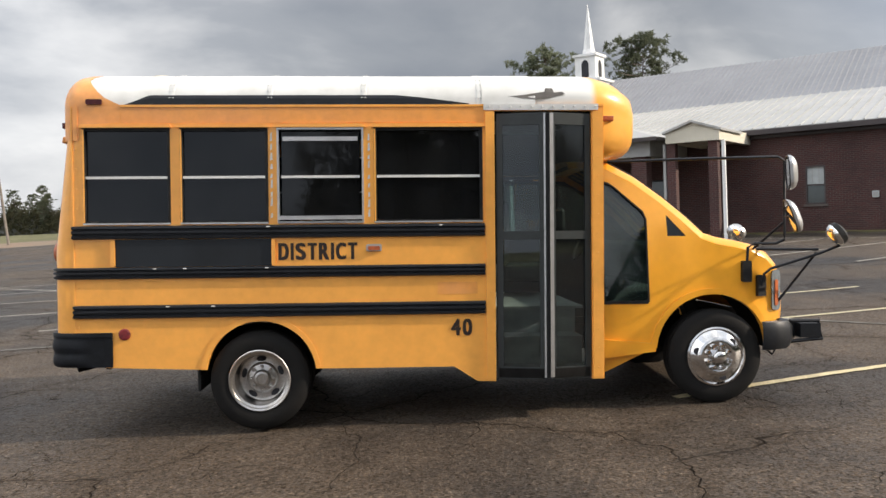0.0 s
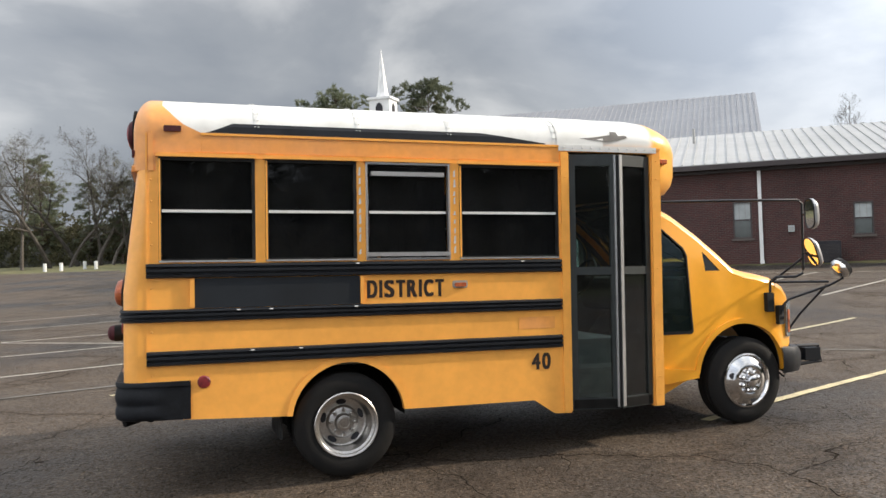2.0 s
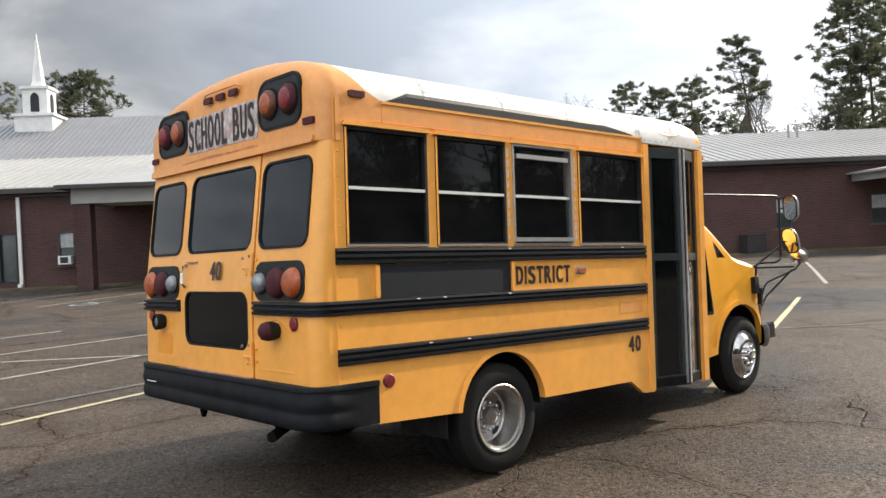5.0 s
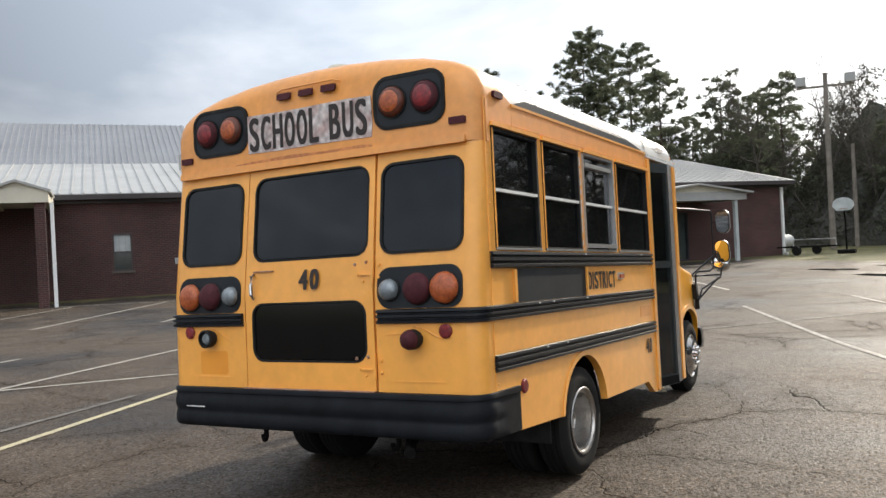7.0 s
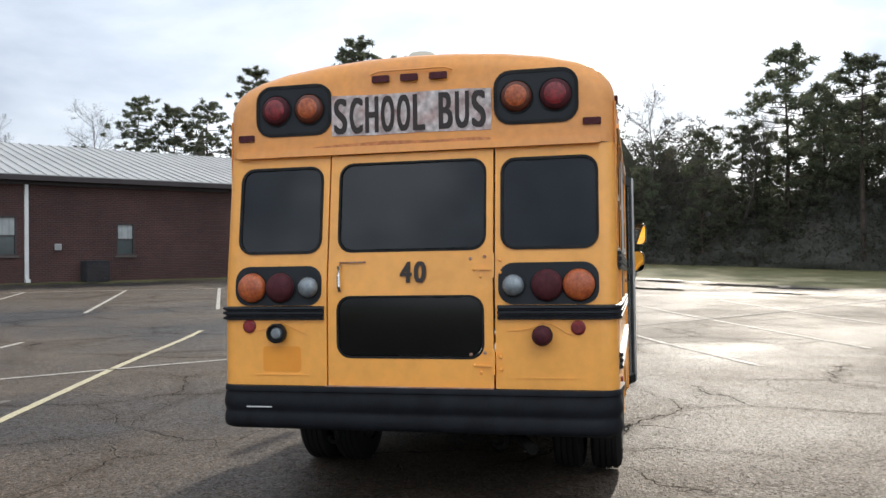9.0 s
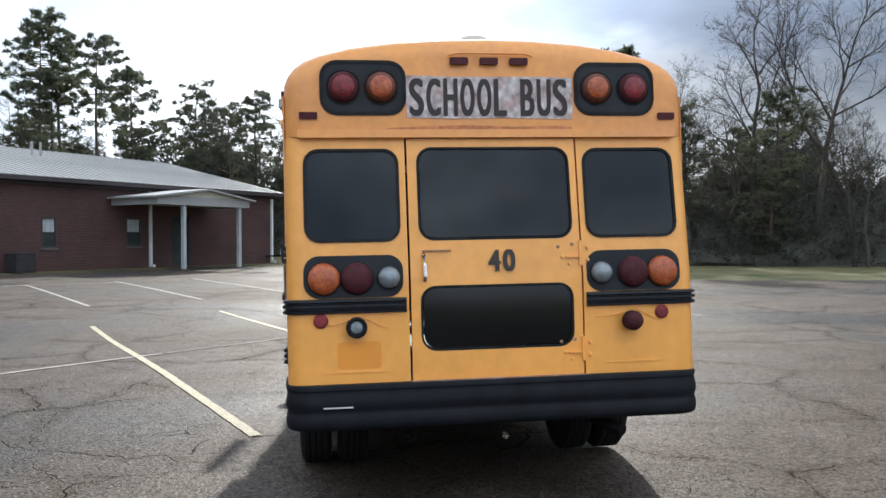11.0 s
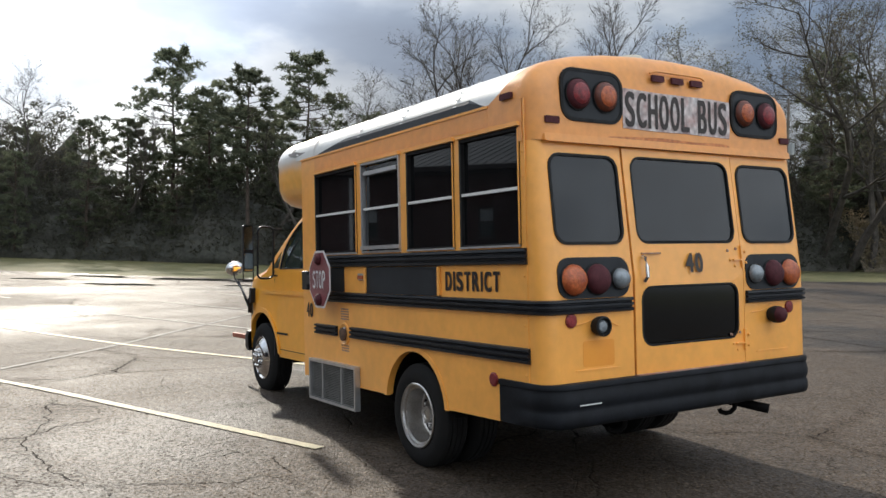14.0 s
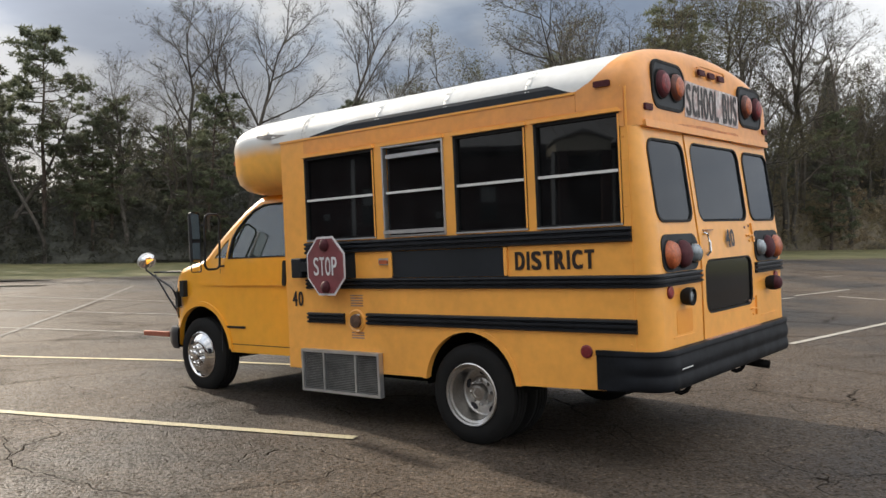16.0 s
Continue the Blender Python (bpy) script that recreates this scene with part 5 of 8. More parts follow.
def wood():
    rnd = random.Random(5)
    # the trees that stand up out of the skyline: kind, mesh, bearing, elevation
    behind = [("pine", 1, 54.3, 9.9), ("pine", 0, 56.7, 9.4), ("pine", 1, 58.7, 9.9), ("pine", 3, 62.5, 11.9), ("bare", 4, 64.8, 11.1), ("bare", 0, 66.1, 9.0), ("pine", 1, 68.1, 13.4), ("pine", 3, 69.5, 14.0), ("bare", 0, 52.1, 9.0), ("bare", 2, 46.5, 8.4), ("pine", 4, 50.0, 6.6), ("pine", 2, 61.0, 7.6), ("pine", 4, 67.2, 7.8), ("pine", 2, 70.4, 8.8), ("bare", 4, 63.6, 10.4), ("pine", 4, 44.5, 5.6)]
    for k, i, az, el in behind:
        bearing_tree(k, i, (-5.0, 2.2), az, el, rnd.uniform(88, 98), rnd.uniform(0, 6.28) if i != 3 else 2.6)
    north = [("pine", 1, 75.3, 13.3), ("pine", 0, 77.4, 11.2), ("pine", 2, 81.2, 10.7), ("pine", 2, 85.1, 10.4), ("pine", 0, 72.8, 10.5), ("bare", 0, 88.0, 10.7), ("bare", 2, 90.5, 10.6), ("bare", 0, 92.8, 10.8), ("bare", 4, 86.8, 10.2), ("pine", 4, 96.0, 7.8), ("bare", 4, 98.0, 8.8), ("pine", 4, 99.5, 7.4), ("bare", 2, 84.0, 10.2)]
    for k, i, az, el in north:
        bearing_tree(k, i, (-7.1, 8.0), az, el, rnd.uniform(2, 6), rnd.uniform(0, 6.28))
    south = [("pine", 4, 102.4, 8.2), ("pine", 0, 105.3, 12.7), ("pine", 2, 107.6, 11.0), ("pine", 0, 110.2, 11.8), ("pine", 0, 114.1, 13.0), ("bare", 0, 118.6, 12.0), ("bare", 0, 122.6, 16.6), ("bare", 2, 125.8, 17.3), ("bare", 4, 128.2, 15.6), ("bare", 4, 129.8, 17.4), ("bare", 2, 134.8, 14.0), ("bare", 1, 138.5, 11.0), ("bare", 0, 141.5, 12.3), ("bare", 3, 145.2, 13.5)]
    south2 = [("bare", 3, 149.0, 15.2), ("bare", 4, 151.0, 16.0), ("bare", 2, 152.4, 15.2), ("pine", 2, 155.0, 15.5), ("bare", 3, 157.5, 16.0), ("bare", 0, 160.5, 16.5), ("bare", 4, 163.0, 16.0), ("bare", 0, 165.8, 15.0), ("bare", 3, 169.5, 15.5), ("bare", 2, 173.0, 15.5), ("pine", 0, 176.0, 15.0), ("bare", 1, 147.2, 14.2), ("bare", 0, 150.2, 15.8), ("bare", 2, 153.6, 16.5), ("bare", 1, 156.2, 15.5), ("pine", 2, 148.0, 12.5), ("bare", 0, 158.8, 17.0), ("bare", 2, 162.0, 16.5)]
    for k, i, az, el in south + south2:
        bearing_tree(k, i, (-5.4, 12.2), az, el, rnd.uniform(1.5, 5), rnd.uniform(0, 6.28))
    # lower trees that fill the wood between and behind them
    az = 71.0
    while az < 182:
        az += rnd.uniform(0.65, 1.35)
        el = float(np.interp(az, SKY_AZ, SKY_EL)) * (rnd.uniform(0.55, 0.92))
        pp = 0.65 if az < 86 else 0.3 if az < 100 else 0.75 if az < 115 else 0.2
        if rnd.random() < pp:
            bearing_tree("pine", rnd.choice((0, 2, 4)), (-6.0, 9.0), az, el, rnd.uniform(1, 14), rnd.uniform(0, 6.28))
        else:
            bearing_tree("bare", rnd.choice((0, 1, 2, 4)) if az < 140 else rnd.choice((0, 1, 3, 2)), (-6.0, 9.0), az, el, rnd.uniform(0.5, 14), rnd.uniform(0, 6.28))


wood()


def undergrowth(edge, tops, depth, label, density, seed, size, leaf=UNDER, base=UNDERDARK):
    """Brush at the foot of the wood: a lumpy bank set with small leaves and saplings."""
    rng = np.random.default_rng(seed)
    cs = []
    bm = bmesh.new()
    rows = []
    for a, b in zip(edge, edge[1:]):
        a, b = Vector((*a, 0)), Vector((*b, 0))
        d = b - a
        nrm = Vector((-d.y, d.x, 0)).normalized()
        if nrm.dot(a) < 0:
            nrm = -nrm
        k = max(2, int(d.length / 0.9))
        for i in range(k):
            p = a + d * i / k
            top = tops(p) * (0.75 + 0.55 * noise.noise((p.x * 0.12, p.y * 0.12, seed)) + 0.42 * noise.noise((p.x * 0.55, p.y * 0.55, seed)))
            row = []
            for j in range(11):
                t = j / 10
                w = 0.9 * noise.noise((p.x * 0.35, p.y * 0.35, t * 5 + seed)) + 0.35 * noise.noise((p.x * 1.1, p.y * 1.1, t * 14))
                q = p + nrm * (1.0 + depth * t ** 1.6 + w)
                row.append(Vector((q.x, q.y, height(q.x, q.y) - 0.1 + top * t)))
            rows.append(row)
            for _ in range(int(density * d.length / k)):
                t = rng.random() ** 0.75 * 10.4
                j = min(int(t), 9)
                q = row[j].lerp(row[j + 1], t - j) - nrm * abs(rng.normal()) * 0.5
                cs.append((q.x + rng.normal() * 0.45, q.y + rng.normal() * 0.45, q.z + rng.normal() * 0.25))
    # solid bank behind the leaves; shade between them is put into its darker colour
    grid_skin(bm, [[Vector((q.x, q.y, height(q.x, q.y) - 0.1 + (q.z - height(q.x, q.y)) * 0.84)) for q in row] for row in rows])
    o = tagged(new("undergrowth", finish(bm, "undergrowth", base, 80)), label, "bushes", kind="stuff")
    c = new("leaves", leaf_mesh("undergrowth_leaves", sprays(cs, size, 9, rng, 0.16, 0.8, 0.1, 0.25), leaf))
    c.parent = o
    return o


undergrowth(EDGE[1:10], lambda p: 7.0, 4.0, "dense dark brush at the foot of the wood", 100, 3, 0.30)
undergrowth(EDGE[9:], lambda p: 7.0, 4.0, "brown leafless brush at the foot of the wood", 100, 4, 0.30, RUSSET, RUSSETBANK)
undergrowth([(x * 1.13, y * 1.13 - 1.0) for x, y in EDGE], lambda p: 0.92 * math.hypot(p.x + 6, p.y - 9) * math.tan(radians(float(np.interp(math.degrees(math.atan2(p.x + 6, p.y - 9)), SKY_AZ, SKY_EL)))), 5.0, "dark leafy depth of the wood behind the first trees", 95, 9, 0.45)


def far_trees():
    rnd = random.Random(8)
    # two pines and a bare crown behind the steeple, then the row beyond the field
    tree("pine", 5, 36.0, 120, 26.0, 0.4)
    tree("pine", 2, 41.0, 119, 19.0, 1.9)
    tree("bare", 0, 43.5, 117, 19.0, 0.9)
    tree("pine", 5, 20.6, 113, 22.6, 2.4)
    west = [("pine", 2, 0.8, 7.9), ("pine", 0, 2.7, 8.0), ("bare", 0, -0.8, 6.8), ("bare", 2, 4.6, 7.4), ("pine", 4, -2.4, 5.2), ("bare", 4, 6.4, 6.4), ("pine", 4, 5.4, 5.0), ("bare", 0, -8.2, 8.2), ("bare", 0, -10.5, 7.2), ("bare", 3, -5.5, 6.8), ("bare", 1, -4.0, 7.5), ("bare", 3, -3.0, 6.5), ("pine", 4, -12, 4.0), ("bare", 1, -6.6, 8.0), ("bare", 2, -1.9, 7.1), ("bare", 0, -3.7, 8.4), ("bare", 1, -5.0, 8.0), ("bare", 0, 0.0, 6.6), ("bare", 1, 2.0, 6.6), ("bare", 2, 7.7, 8.2), ("pine", 0, 11.9, 9.8)]
    for k, i, az, el in west:
        bearing_tree(k, i, (-2.8, 0.7), az, el, rnd.uniform(106, 113), rnd.uniform(0, 6))
    line = [(-120, 250), (-80, 215), (-48, 165), (-26, 132), (-10, 116), (6, 110), (16, 112)]
    for a, b in zip(line, line[1:]):
        a, b = Vector((*a, 0)), Vector((*b, 0))
        k = int((b - a).length / 5.0)
        for i in range(k):
            p = a.lerp(b, (i + rnd.random()) / k) + Vector((rnd.uniform(-4, 4), rnd.uniform(0, 12), 0))
            near = p.y < 136
            if rnd.random() < 0.45:
                tree("pine", rnd.choice((0, 2, 4)), p.x, p.y, rnd.uniform(10, 16) if near else rnd.uniform(10, 14), rnd.uniform(0, 6))
            else:
                tree("bare", rnd.choice((4, 4, 3)), p.x, p.y, rnd.uniform(11, 17) if near else rnd.uniform(9, 13), rnd.uniform(0, 6))
    undergrowth(line, lambda p: 8.5 if p.y > 125 else 6.0, 5.0, "brown leafless brush below the far row of trees", 30, 6, 0.9, DULL)


far_trees()


# ---- poles, hoop, far signs ----
def light_pole():
    x, y = 52.6, 9.75
    o = thing("light_pole", None, None, "tall wooden pole with a crossarm and two floodlights", "street light", at=Matrix.Translation((x, y, height(x, y))) @ pose(0, 0, 0, 0, 0, 8))
    part("pole", tube(bmesh.new(), [(0, 0, -0.1), (0, 0, 6), (0, 0, 11.3)], 0.20, 10, 0.13), POLEM, o)
    part("crossarm", soft_box(0.13, -1.7, 10.4, 0.25, 1.7, 10.55, 0.02), POLEM, o)
    for s in (-1.45, 1.45):
        b = soft_box(0.05, s - 0.32, 10.58, 0.45, s + 0.32, 11.2, 0.05)
        part("floodlight", b, FASCIA, o)
        part("bracket", box(bmesh.new(), 0.14, s - 0.05, 10.42, 0.24, s + 0.05, 10.58), DARKMETAL, o)
    x, y = 56.0, 8.6
    o = thing("utility_pole", None, None, "slim wooden pole at the edge of the wood", "pole", at=Matrix.Translation((x, y, height(x, y))))
    part("pole", tube(bmesh.new(), [(0, 0, -0.1), (0, 0, 6.9)], 0.15, 8, 0.11), POLEM, o)
    # slim lamp pole at the corner of the wood
    x, y = 26.2, -33.4
    o = thing("lamp_pole", None, None, "slim pale grey pole with a small lamp box", "street light", at=Matrix.Translation((x, y, height(x, y))))
    part("pole", tube(bmesh.new(), [(0, 0, -0.1), (-0.23, -0.17, 7.4), (-0.28, -0.20, 10.6)], 0.11, 10, 0.075), POLEM, o)
    part("lamp_box", soft_box(-0.62, -0.36, 7.2, -0.32, -0.12, 7.9, 0.03), BLIND, o, "pale lamp box")
    part("bracket", box(bmesh.new(), -0.46, -0.25, 7.46, -0.20, -0.19, 7.54), DARKMETAL, o)
    # basketball hoop
    x, y = 44.05, 8.33
    o = thing("basketball_hoop", None, None, "portable basketball hoop with a white fan-shaped backboard", "basketball hoop", at=Matrix.Translation((x, y, height(x, y))) @ pose(0, 0, 0, 0, 0, 0))
    f = lambda u, v, d: Vector((-d, u, v))
    part("backboard", plate(bmesh.new(), [(-0.35, 2.35), (0.35, 2.35), (0.55, 2.6), (0.5, 2.85), (0.3, 3.02), (0, 3.07), (-0.3, 3.02), (-0.5, 2.85), (-0.55, 2.6)], [], 0.0, 0.05, f), BLIND, o)
    b = bmesh.new()
    tube(b, [(-0.28 + 0.23 * math.cos(math.tau * i / 20), 0.23 * math.sin(math.tau * i / 20), 2.45) for i in range(21)], 0.012, 5)
    part("rim", b, RUST, o)
    part("pole", tube(bmesh.new(), [(0.9, 0, 0.1), (0.75, 0, 1.9), (0.05, 0, 2.6)], 0.05, 8), DARKMETAL, o)
    part("base", soft_box(0.4, -0.45, 0, 1.4, 0.45, 0.22, 0.05), DARKMETAL, o)
    # thin white stake in the grass
    thing("marker_stake", tube(bmesh.new(), [(54.3, -6.9, height(54, -7) - 0.05), (54.35, -6.9, 1.65)], 0.035, 6), WPAINT, "thin white marker stake in the grass", "stake")
    # low trailer left at the pole
    o = thing("utility_trailer", None, None, "small empty metal trailer parked at the grass edge", "trailer", at=Matrix.Translation((43.5, 10.2, height(43.5, 10.2))) @ pose(0, 0, 0, 0, 0, 60))
    b = bmesh.new()
    frame_plate(b, -1.4, -0.7, 1.4, 0.7, 0.07, 0.42, 0.5, lambda u, v, d: Vector((u, v, d)))
    tube(b, [(1.4, 0, 0.46), (2.4, 0, 0.42)], 0.04)
    part("frame", b, DARKMETAL, o)
    for s in (-1, 1):
        part("wheel", lathe(bmesh.new(), 0, 0.27, [(0.12, -0.09), (0.25, -0.09), (0.27, -0.05), (0.27, 0.05), (0.25, 0.09), (0.12, 0.09)], lambda u, v, d, s=s: Vector((u, s * 0.85 + d, v)), 16), TYRE, o)
    part("rail", tube(bmesh.new(), [(-1.35, -0.65, 0.5), (-1.35, -0.65, 0.85), (1.35, -0.65, 0.85), (1.35, -0.65, 0.5)], 0.025), ALU, o)
    # white tank behind the church corner
    b = bmesh.new()
    tube(b, [(50.0, 12.9, 1.0), (50.15, 12.9, 1.0), (51.9, 12.4, 1.0), (52.05, 12.4, 1.0)], 0.42, 14)
    o = thing("gas_tank", None, None, "white horizontal gas tank beside the church corner", "tank")
    part("tank", b, WPAINT, o, smooth=40)
    part("leg", box(bmesh.new(), 50.3, 12.5, -0.05, 50.5, 13.1, 0.65), FASCIA, o)
    part("leg", box(bmesh.new(), 51.5, 12.2, -0.05, 51.7, 12.8, 0.65), FASCIA, o)
    # brick monument sign by the road, with a white board
    x, y = -3.0, 97.0
    o = thing("monument_sign", None, None, "low brick roadside sign with a white board", "sign", at=Matrix.Translation((x, y, height(x, y))))
    bk = material("brick_sign", (0.24, 0.075, 0.05), 0.9, 0, 0.2, 3, second=(0.16, 0.055, 0.04))
    part("pillar", box(bmesh.new(), -1.55, -0.45, -0.2, -0.9, 0.35, 1.15), bk, o)
    part("pillar", box(bmesh.new(), 0.85, -0.45, -0.2, 1.55, 0.35, 1.22), bk, o)
    part("beam", box(bmesh.new(), -0.9, -0.3, 0.78, 0.85, 0.3, 1.10), bk, o)
    part("board", box(bmesh.new(), -0.9, -0.25, -0.1, 0.85, -0.1, 0.775), WPAINT, o, "white board between brick pillars")
    for px, py in ((-13.8, 92.0), (-12.2, 91.0), (-10.3, 94.0), (-9.0, 91.0), (-5.9, 92.5)):
        thing("marker_post", tube(bmesh.new(), [(px, py, height(px, py) - 0.05), (px, py, height(px, py) + 0.8)], 0.17, 8), WPAINT, "short white marker post at the lot's edge", "post", "marker posts")
    # clipped evergreen by the end of the brick wing
    rng = np.random.default_rng(77)
    c = FU * -26.35 + FN * (FC + 0.5)
    z = height(c.x, c.y)
    bm = bmesh.new()
    bmesh.ops.create_icosphere(bm, subdivisions=3, radius=0.58, matrix=Matrix.Translation((c.x, c.y, z + 0.46)))
    for v in bm.verts:
        q = v.co - Vector((c.x, c.y, z + 0.46))
        v.co += q * 0.25 * noise.noise(v.co * 3.0)
        v.co.z = z - 0.05 + max(0.0, v.co.z - z + 0.12) * 0.95
    spots = [tuple(v.co) for v in bm.verts for _ in range(2)]
    o = thing("shrub", None, None, "dark rounded evergreen shrub at the corner of the brick wing", "bush")
    part("twigs", bm, UNDERDARK, o)
    lv = new("leaves", leaf_mesh("shrub_leaves", sprays(spots, 0.16, 7, rng, 0.22, 0.8, 0.2), SHRUB))
    lv.parent = o
    # street pole on the far field
    thing("street_pole", tube(bmesh.new(), [(-42, 92, height(-42, 92) - 0.1), (-43.1, 92, height(-42, 92) + 13)], 0.16, 8, 0.10), POLEM, "leaning grey wooden pole in the field", "pole")
    thing("street_pole", tube(bmesh.new(), [(-19, 98, height(-19, 98) - 0.1), (-19.3, 98, height(-19, 98) + 9.5)], 0.14, 8, 0.10), POLEM, "grey pole with a small lamp by the road", "pole")


light_pole()


def puddles():
    """Rain water standing in the low edge of the lot."""
    for i, (x, y, a, b, turn) in enumerate(((24.2, 5.6, 1.5, 0.5, 0.9), (27.6, 2.4, 2.3, 0.7, 0.8), (25.4, 0.2, 1.1, 0.4, 1.0), (30.3, 5.2, 1.9, 0.6, 0.7), (22.3, 1.5, 0.9, 0.35, 0.9), (28.2, 7.6, 1.3, 0.5, 0.8))):
        bm = bmesh.new()
        c, s = math.cos(turn), math.sin(turn)
        vs = []
        for k in range(36):
            t = math.tau * k / 36
            r = 1.0 + 0.55 * noise.noise((2.0 * math.cos(t), 2.0 * math.sin(t), i * 3.1))
            u, v = a * r * math.cos(t), b * r * math.sin(t)
            vs.append(bm.verts.new((x + u * c - v * s, y + u * s + v * c, height(x, y) + 0.012)))
        bm.faces.new(vs)
        thing("puddle", bm, WATER, "shallow puddle of rain water on the asphalt", "puddle", "puddles at the grass edge")


puddles()


def field_gate():
    o = thing("field_gate", None, None, "low pale metal gate at the edge of the wood", "gate", at=Matrix.Translation((23.3, -42.5, height(23.3, -42.5))) @ pose(0, 0, 0, 0, 0, 27))
    for x in (-1.0, 1.0):
        part("post", tube(bmesh.new(), [(x, 0, -0.1), (x, 0, 1.45)], 0.09, 8, 0.08), BLIND, o)
    for z in (1.38, 0.55):
        part("rail", tube(bmesh.new(), [(-1.0, 0, z), (1.0, 0, z)], 0.05, 6), BLIND if z > 1 else DARKMETAL, o)


field_gate()


# ---- the bus ----
HW = 1.17                        # half the body's width
bus = new("school_bus")
bus.matrix_world = pose(-0.066, 7.232, -0.036, -0.869, 2.018, 0.0)
tagged(bus, "short yellow school bus with black rails and white roof", "bus")


def rx(z):
    """How far the rear leans in above the belt."""
    return max(0.0, z - 1.30) * 0.115


def right(u, v, d):
    return Vector((u, -HW - d, v))


def left(u, v, d):
    return Vector((u, HW + d, v))


def rear(u, v, d):               # u across, to the right as seen from behind
    return Vector((-2.46 + rx(v) - d, -u, v))


def caprear(u, v, d):
    return Vector((-2.39 + max(0.0, v - 2.45) * 0.12 - d, -(u * 1.008 + 0.012), 1.75 + (v - 1.75) * 1.008))


def arch(cx, cz, r, z0, n=18):
    a0 = math.asin((z0 - cz) / r)
    return [(cx + r * math.cos(math.pi - a0 - (math.pi - 2 * a0) * i / n), cz + r * math.sin(math.pi - a0 - (math.pi - 2 * a0) * i / n)) for i in range(n + 1)]


WR = [(-2.228, -1.637), (-1.546, -0.946), (-0.858, -0.262), (-0.165, 0.599)]
WL = [(-2.256, -1.658), (-1.568, -0.984), (-0.869, -0.292), (-0.178, 0.590)]
WZ0, WZ1, WZM = 1.505, 2.168, 1.826


def body():
    # sides with window openings, wheel arches and the door opening
    o = [(-2.37, 1.30), (-2.37, 0.69), (-2.10, 0.69), (-2.10, 0.47), (-1.40, 0.445)] + arch(-1.0, 0.395, 0.395, 0.44) + [(0.394, 0.438), (0.561, 0.33), (0.70, 0.324), (0.70, 2.295), (1.41, 2.295), (1.41, 0.33), (1.50, 0.33), (1.50, 2.34), (-2.28, 2.34), (-2.285, 2.09)]
    part("side_panel", plate(bmesh.new(), o, [rect(a, WZ0, b, WZ1) for a, b in WR], -0.045, 0.0, right), YELLOW, bus, "riveted yellow steel side with four windows and a door opening")
    o = [(-2.37, 1.30), (-2.37, 0.69), (-2.10, 0.69), (-2.10, 0.47), (-1.42, 0.455)] + arch(-1.03, 0.40, 0.40, 0.455) + [(0.89, 0.445), (0.89, 2.34), (-2.28, 2.34), (-2.285, 2.09)]
    part("side_panel", plate(bmesh.new(), o, [rect(a, WZ0, b, WZ1) for a, b in WL], -0.045, 0.0, left), YELLOW, bus, "riveted yellow steel side with four windows")
    # rounded rear corners
    for sg in (1, -1):
        bm = bmesh.new()
        rows = []
        for z in (0.69, 0.9, 1.30, 1.75, 2.09):
            row = []
            for rr_ in (0.09, 0.075):
                for k in range(11):
                    t = math.pi / 2 * (k if rr_ == 0.09 else 10 - k) / 10
                    c = math.sin(t)
                    row.append(Vector((-2.37 - rr_ * c + rx(z) * (0.94 + 0.06 * c), sg * (HW - 0.09 + rr_ * math.cos(t)), z)))
            rows.append(row + row[:1])
        grid_skin(bm, rows)
        bmesh.ops.remove_doubles(bm, verts=bm.verts[:], dist=1e-5)
        part("corner_panel", bm, YELLOW, bus, smooth=40)
        # seam with rivets
        f = right if sg < 0 else left
        bm = plate(bmesh.new(), rect(-2.318, 0.72, -2.306, 2.33), [], 0.0, 0.004, f)
        for i in range(12):
            z = 0.76 + i * 0.141
            if not (1.08 < z < 1.2 or 1.38 < z < 1.49 or 0.81 < z < 0.93):
                lathe(bm, -2.285, z, [(0.008, 0.0), (0.006, 0.004), (0.0, 0.005)], f, 6)
        part("rivet_seam", bm, YELLOW, bus)
    # rear wall, with the door's opening
    W = HW - 0.09
    for u0, u1, w in ((0.50, W, (0.535, 1.078)), (-W, -0.50, (-1.072, -0.54))):
        bm = plate(bmesh.new(), [(u0, 0.68), (u1, 0.68), (u1, 1.30), (u1, 2.09), (u0, 2.09), (u0, 1.30)], [rrect(max(w[0], -W + 0.02), 1.50, min(w[1], W - 0.006), 2.018, 0.075)], -0.04, 0.0, rear)
        part("rear_panel", bm, YELLOW, bus)
    # roof
    prof = [(1.17, 2.34), (1.168, 2.39), (1.15, 2.44), (1.115, 2.49), (1.06, 2.53), (0.98, 2.565), (0.80, 2.612), (0.55, 2.648), (0.28, 2.668), (0.0, 2.675)]
    full = [(-y, z) for y, z in prof] + [(y, z) for y, z in reversed(prof[:-1])]

    def x0(z):                       # where the white roof meets the orange cap
        t = min(1, max(0, (z - 2.34) / 0.19))
        return -1.97 - 0.24 * (t ** 0.6)
    bm = bmesh.new()
    inner = [(y * 0.983, z - 0.018) for y, z in reversed(full)]
    rows = [[(x0(z), y, z) for y, z in full] + [(x0(z), y, z) for y, z in inner]] + [[(x, y, z) for y, z in full + inner] for x in (-1.6, -0.91, -0.24, 0.55, 0.60)]
    vv = grid_skin(bm, [row + row[:1] for row in rows])
    bmesh.ops.remove_doubles(bm, verts=bm.verts[:], dist=1e-5)
    part("roof", bm, WHITE, bus, "white painted steel roof with riveted bows", smooth=35)
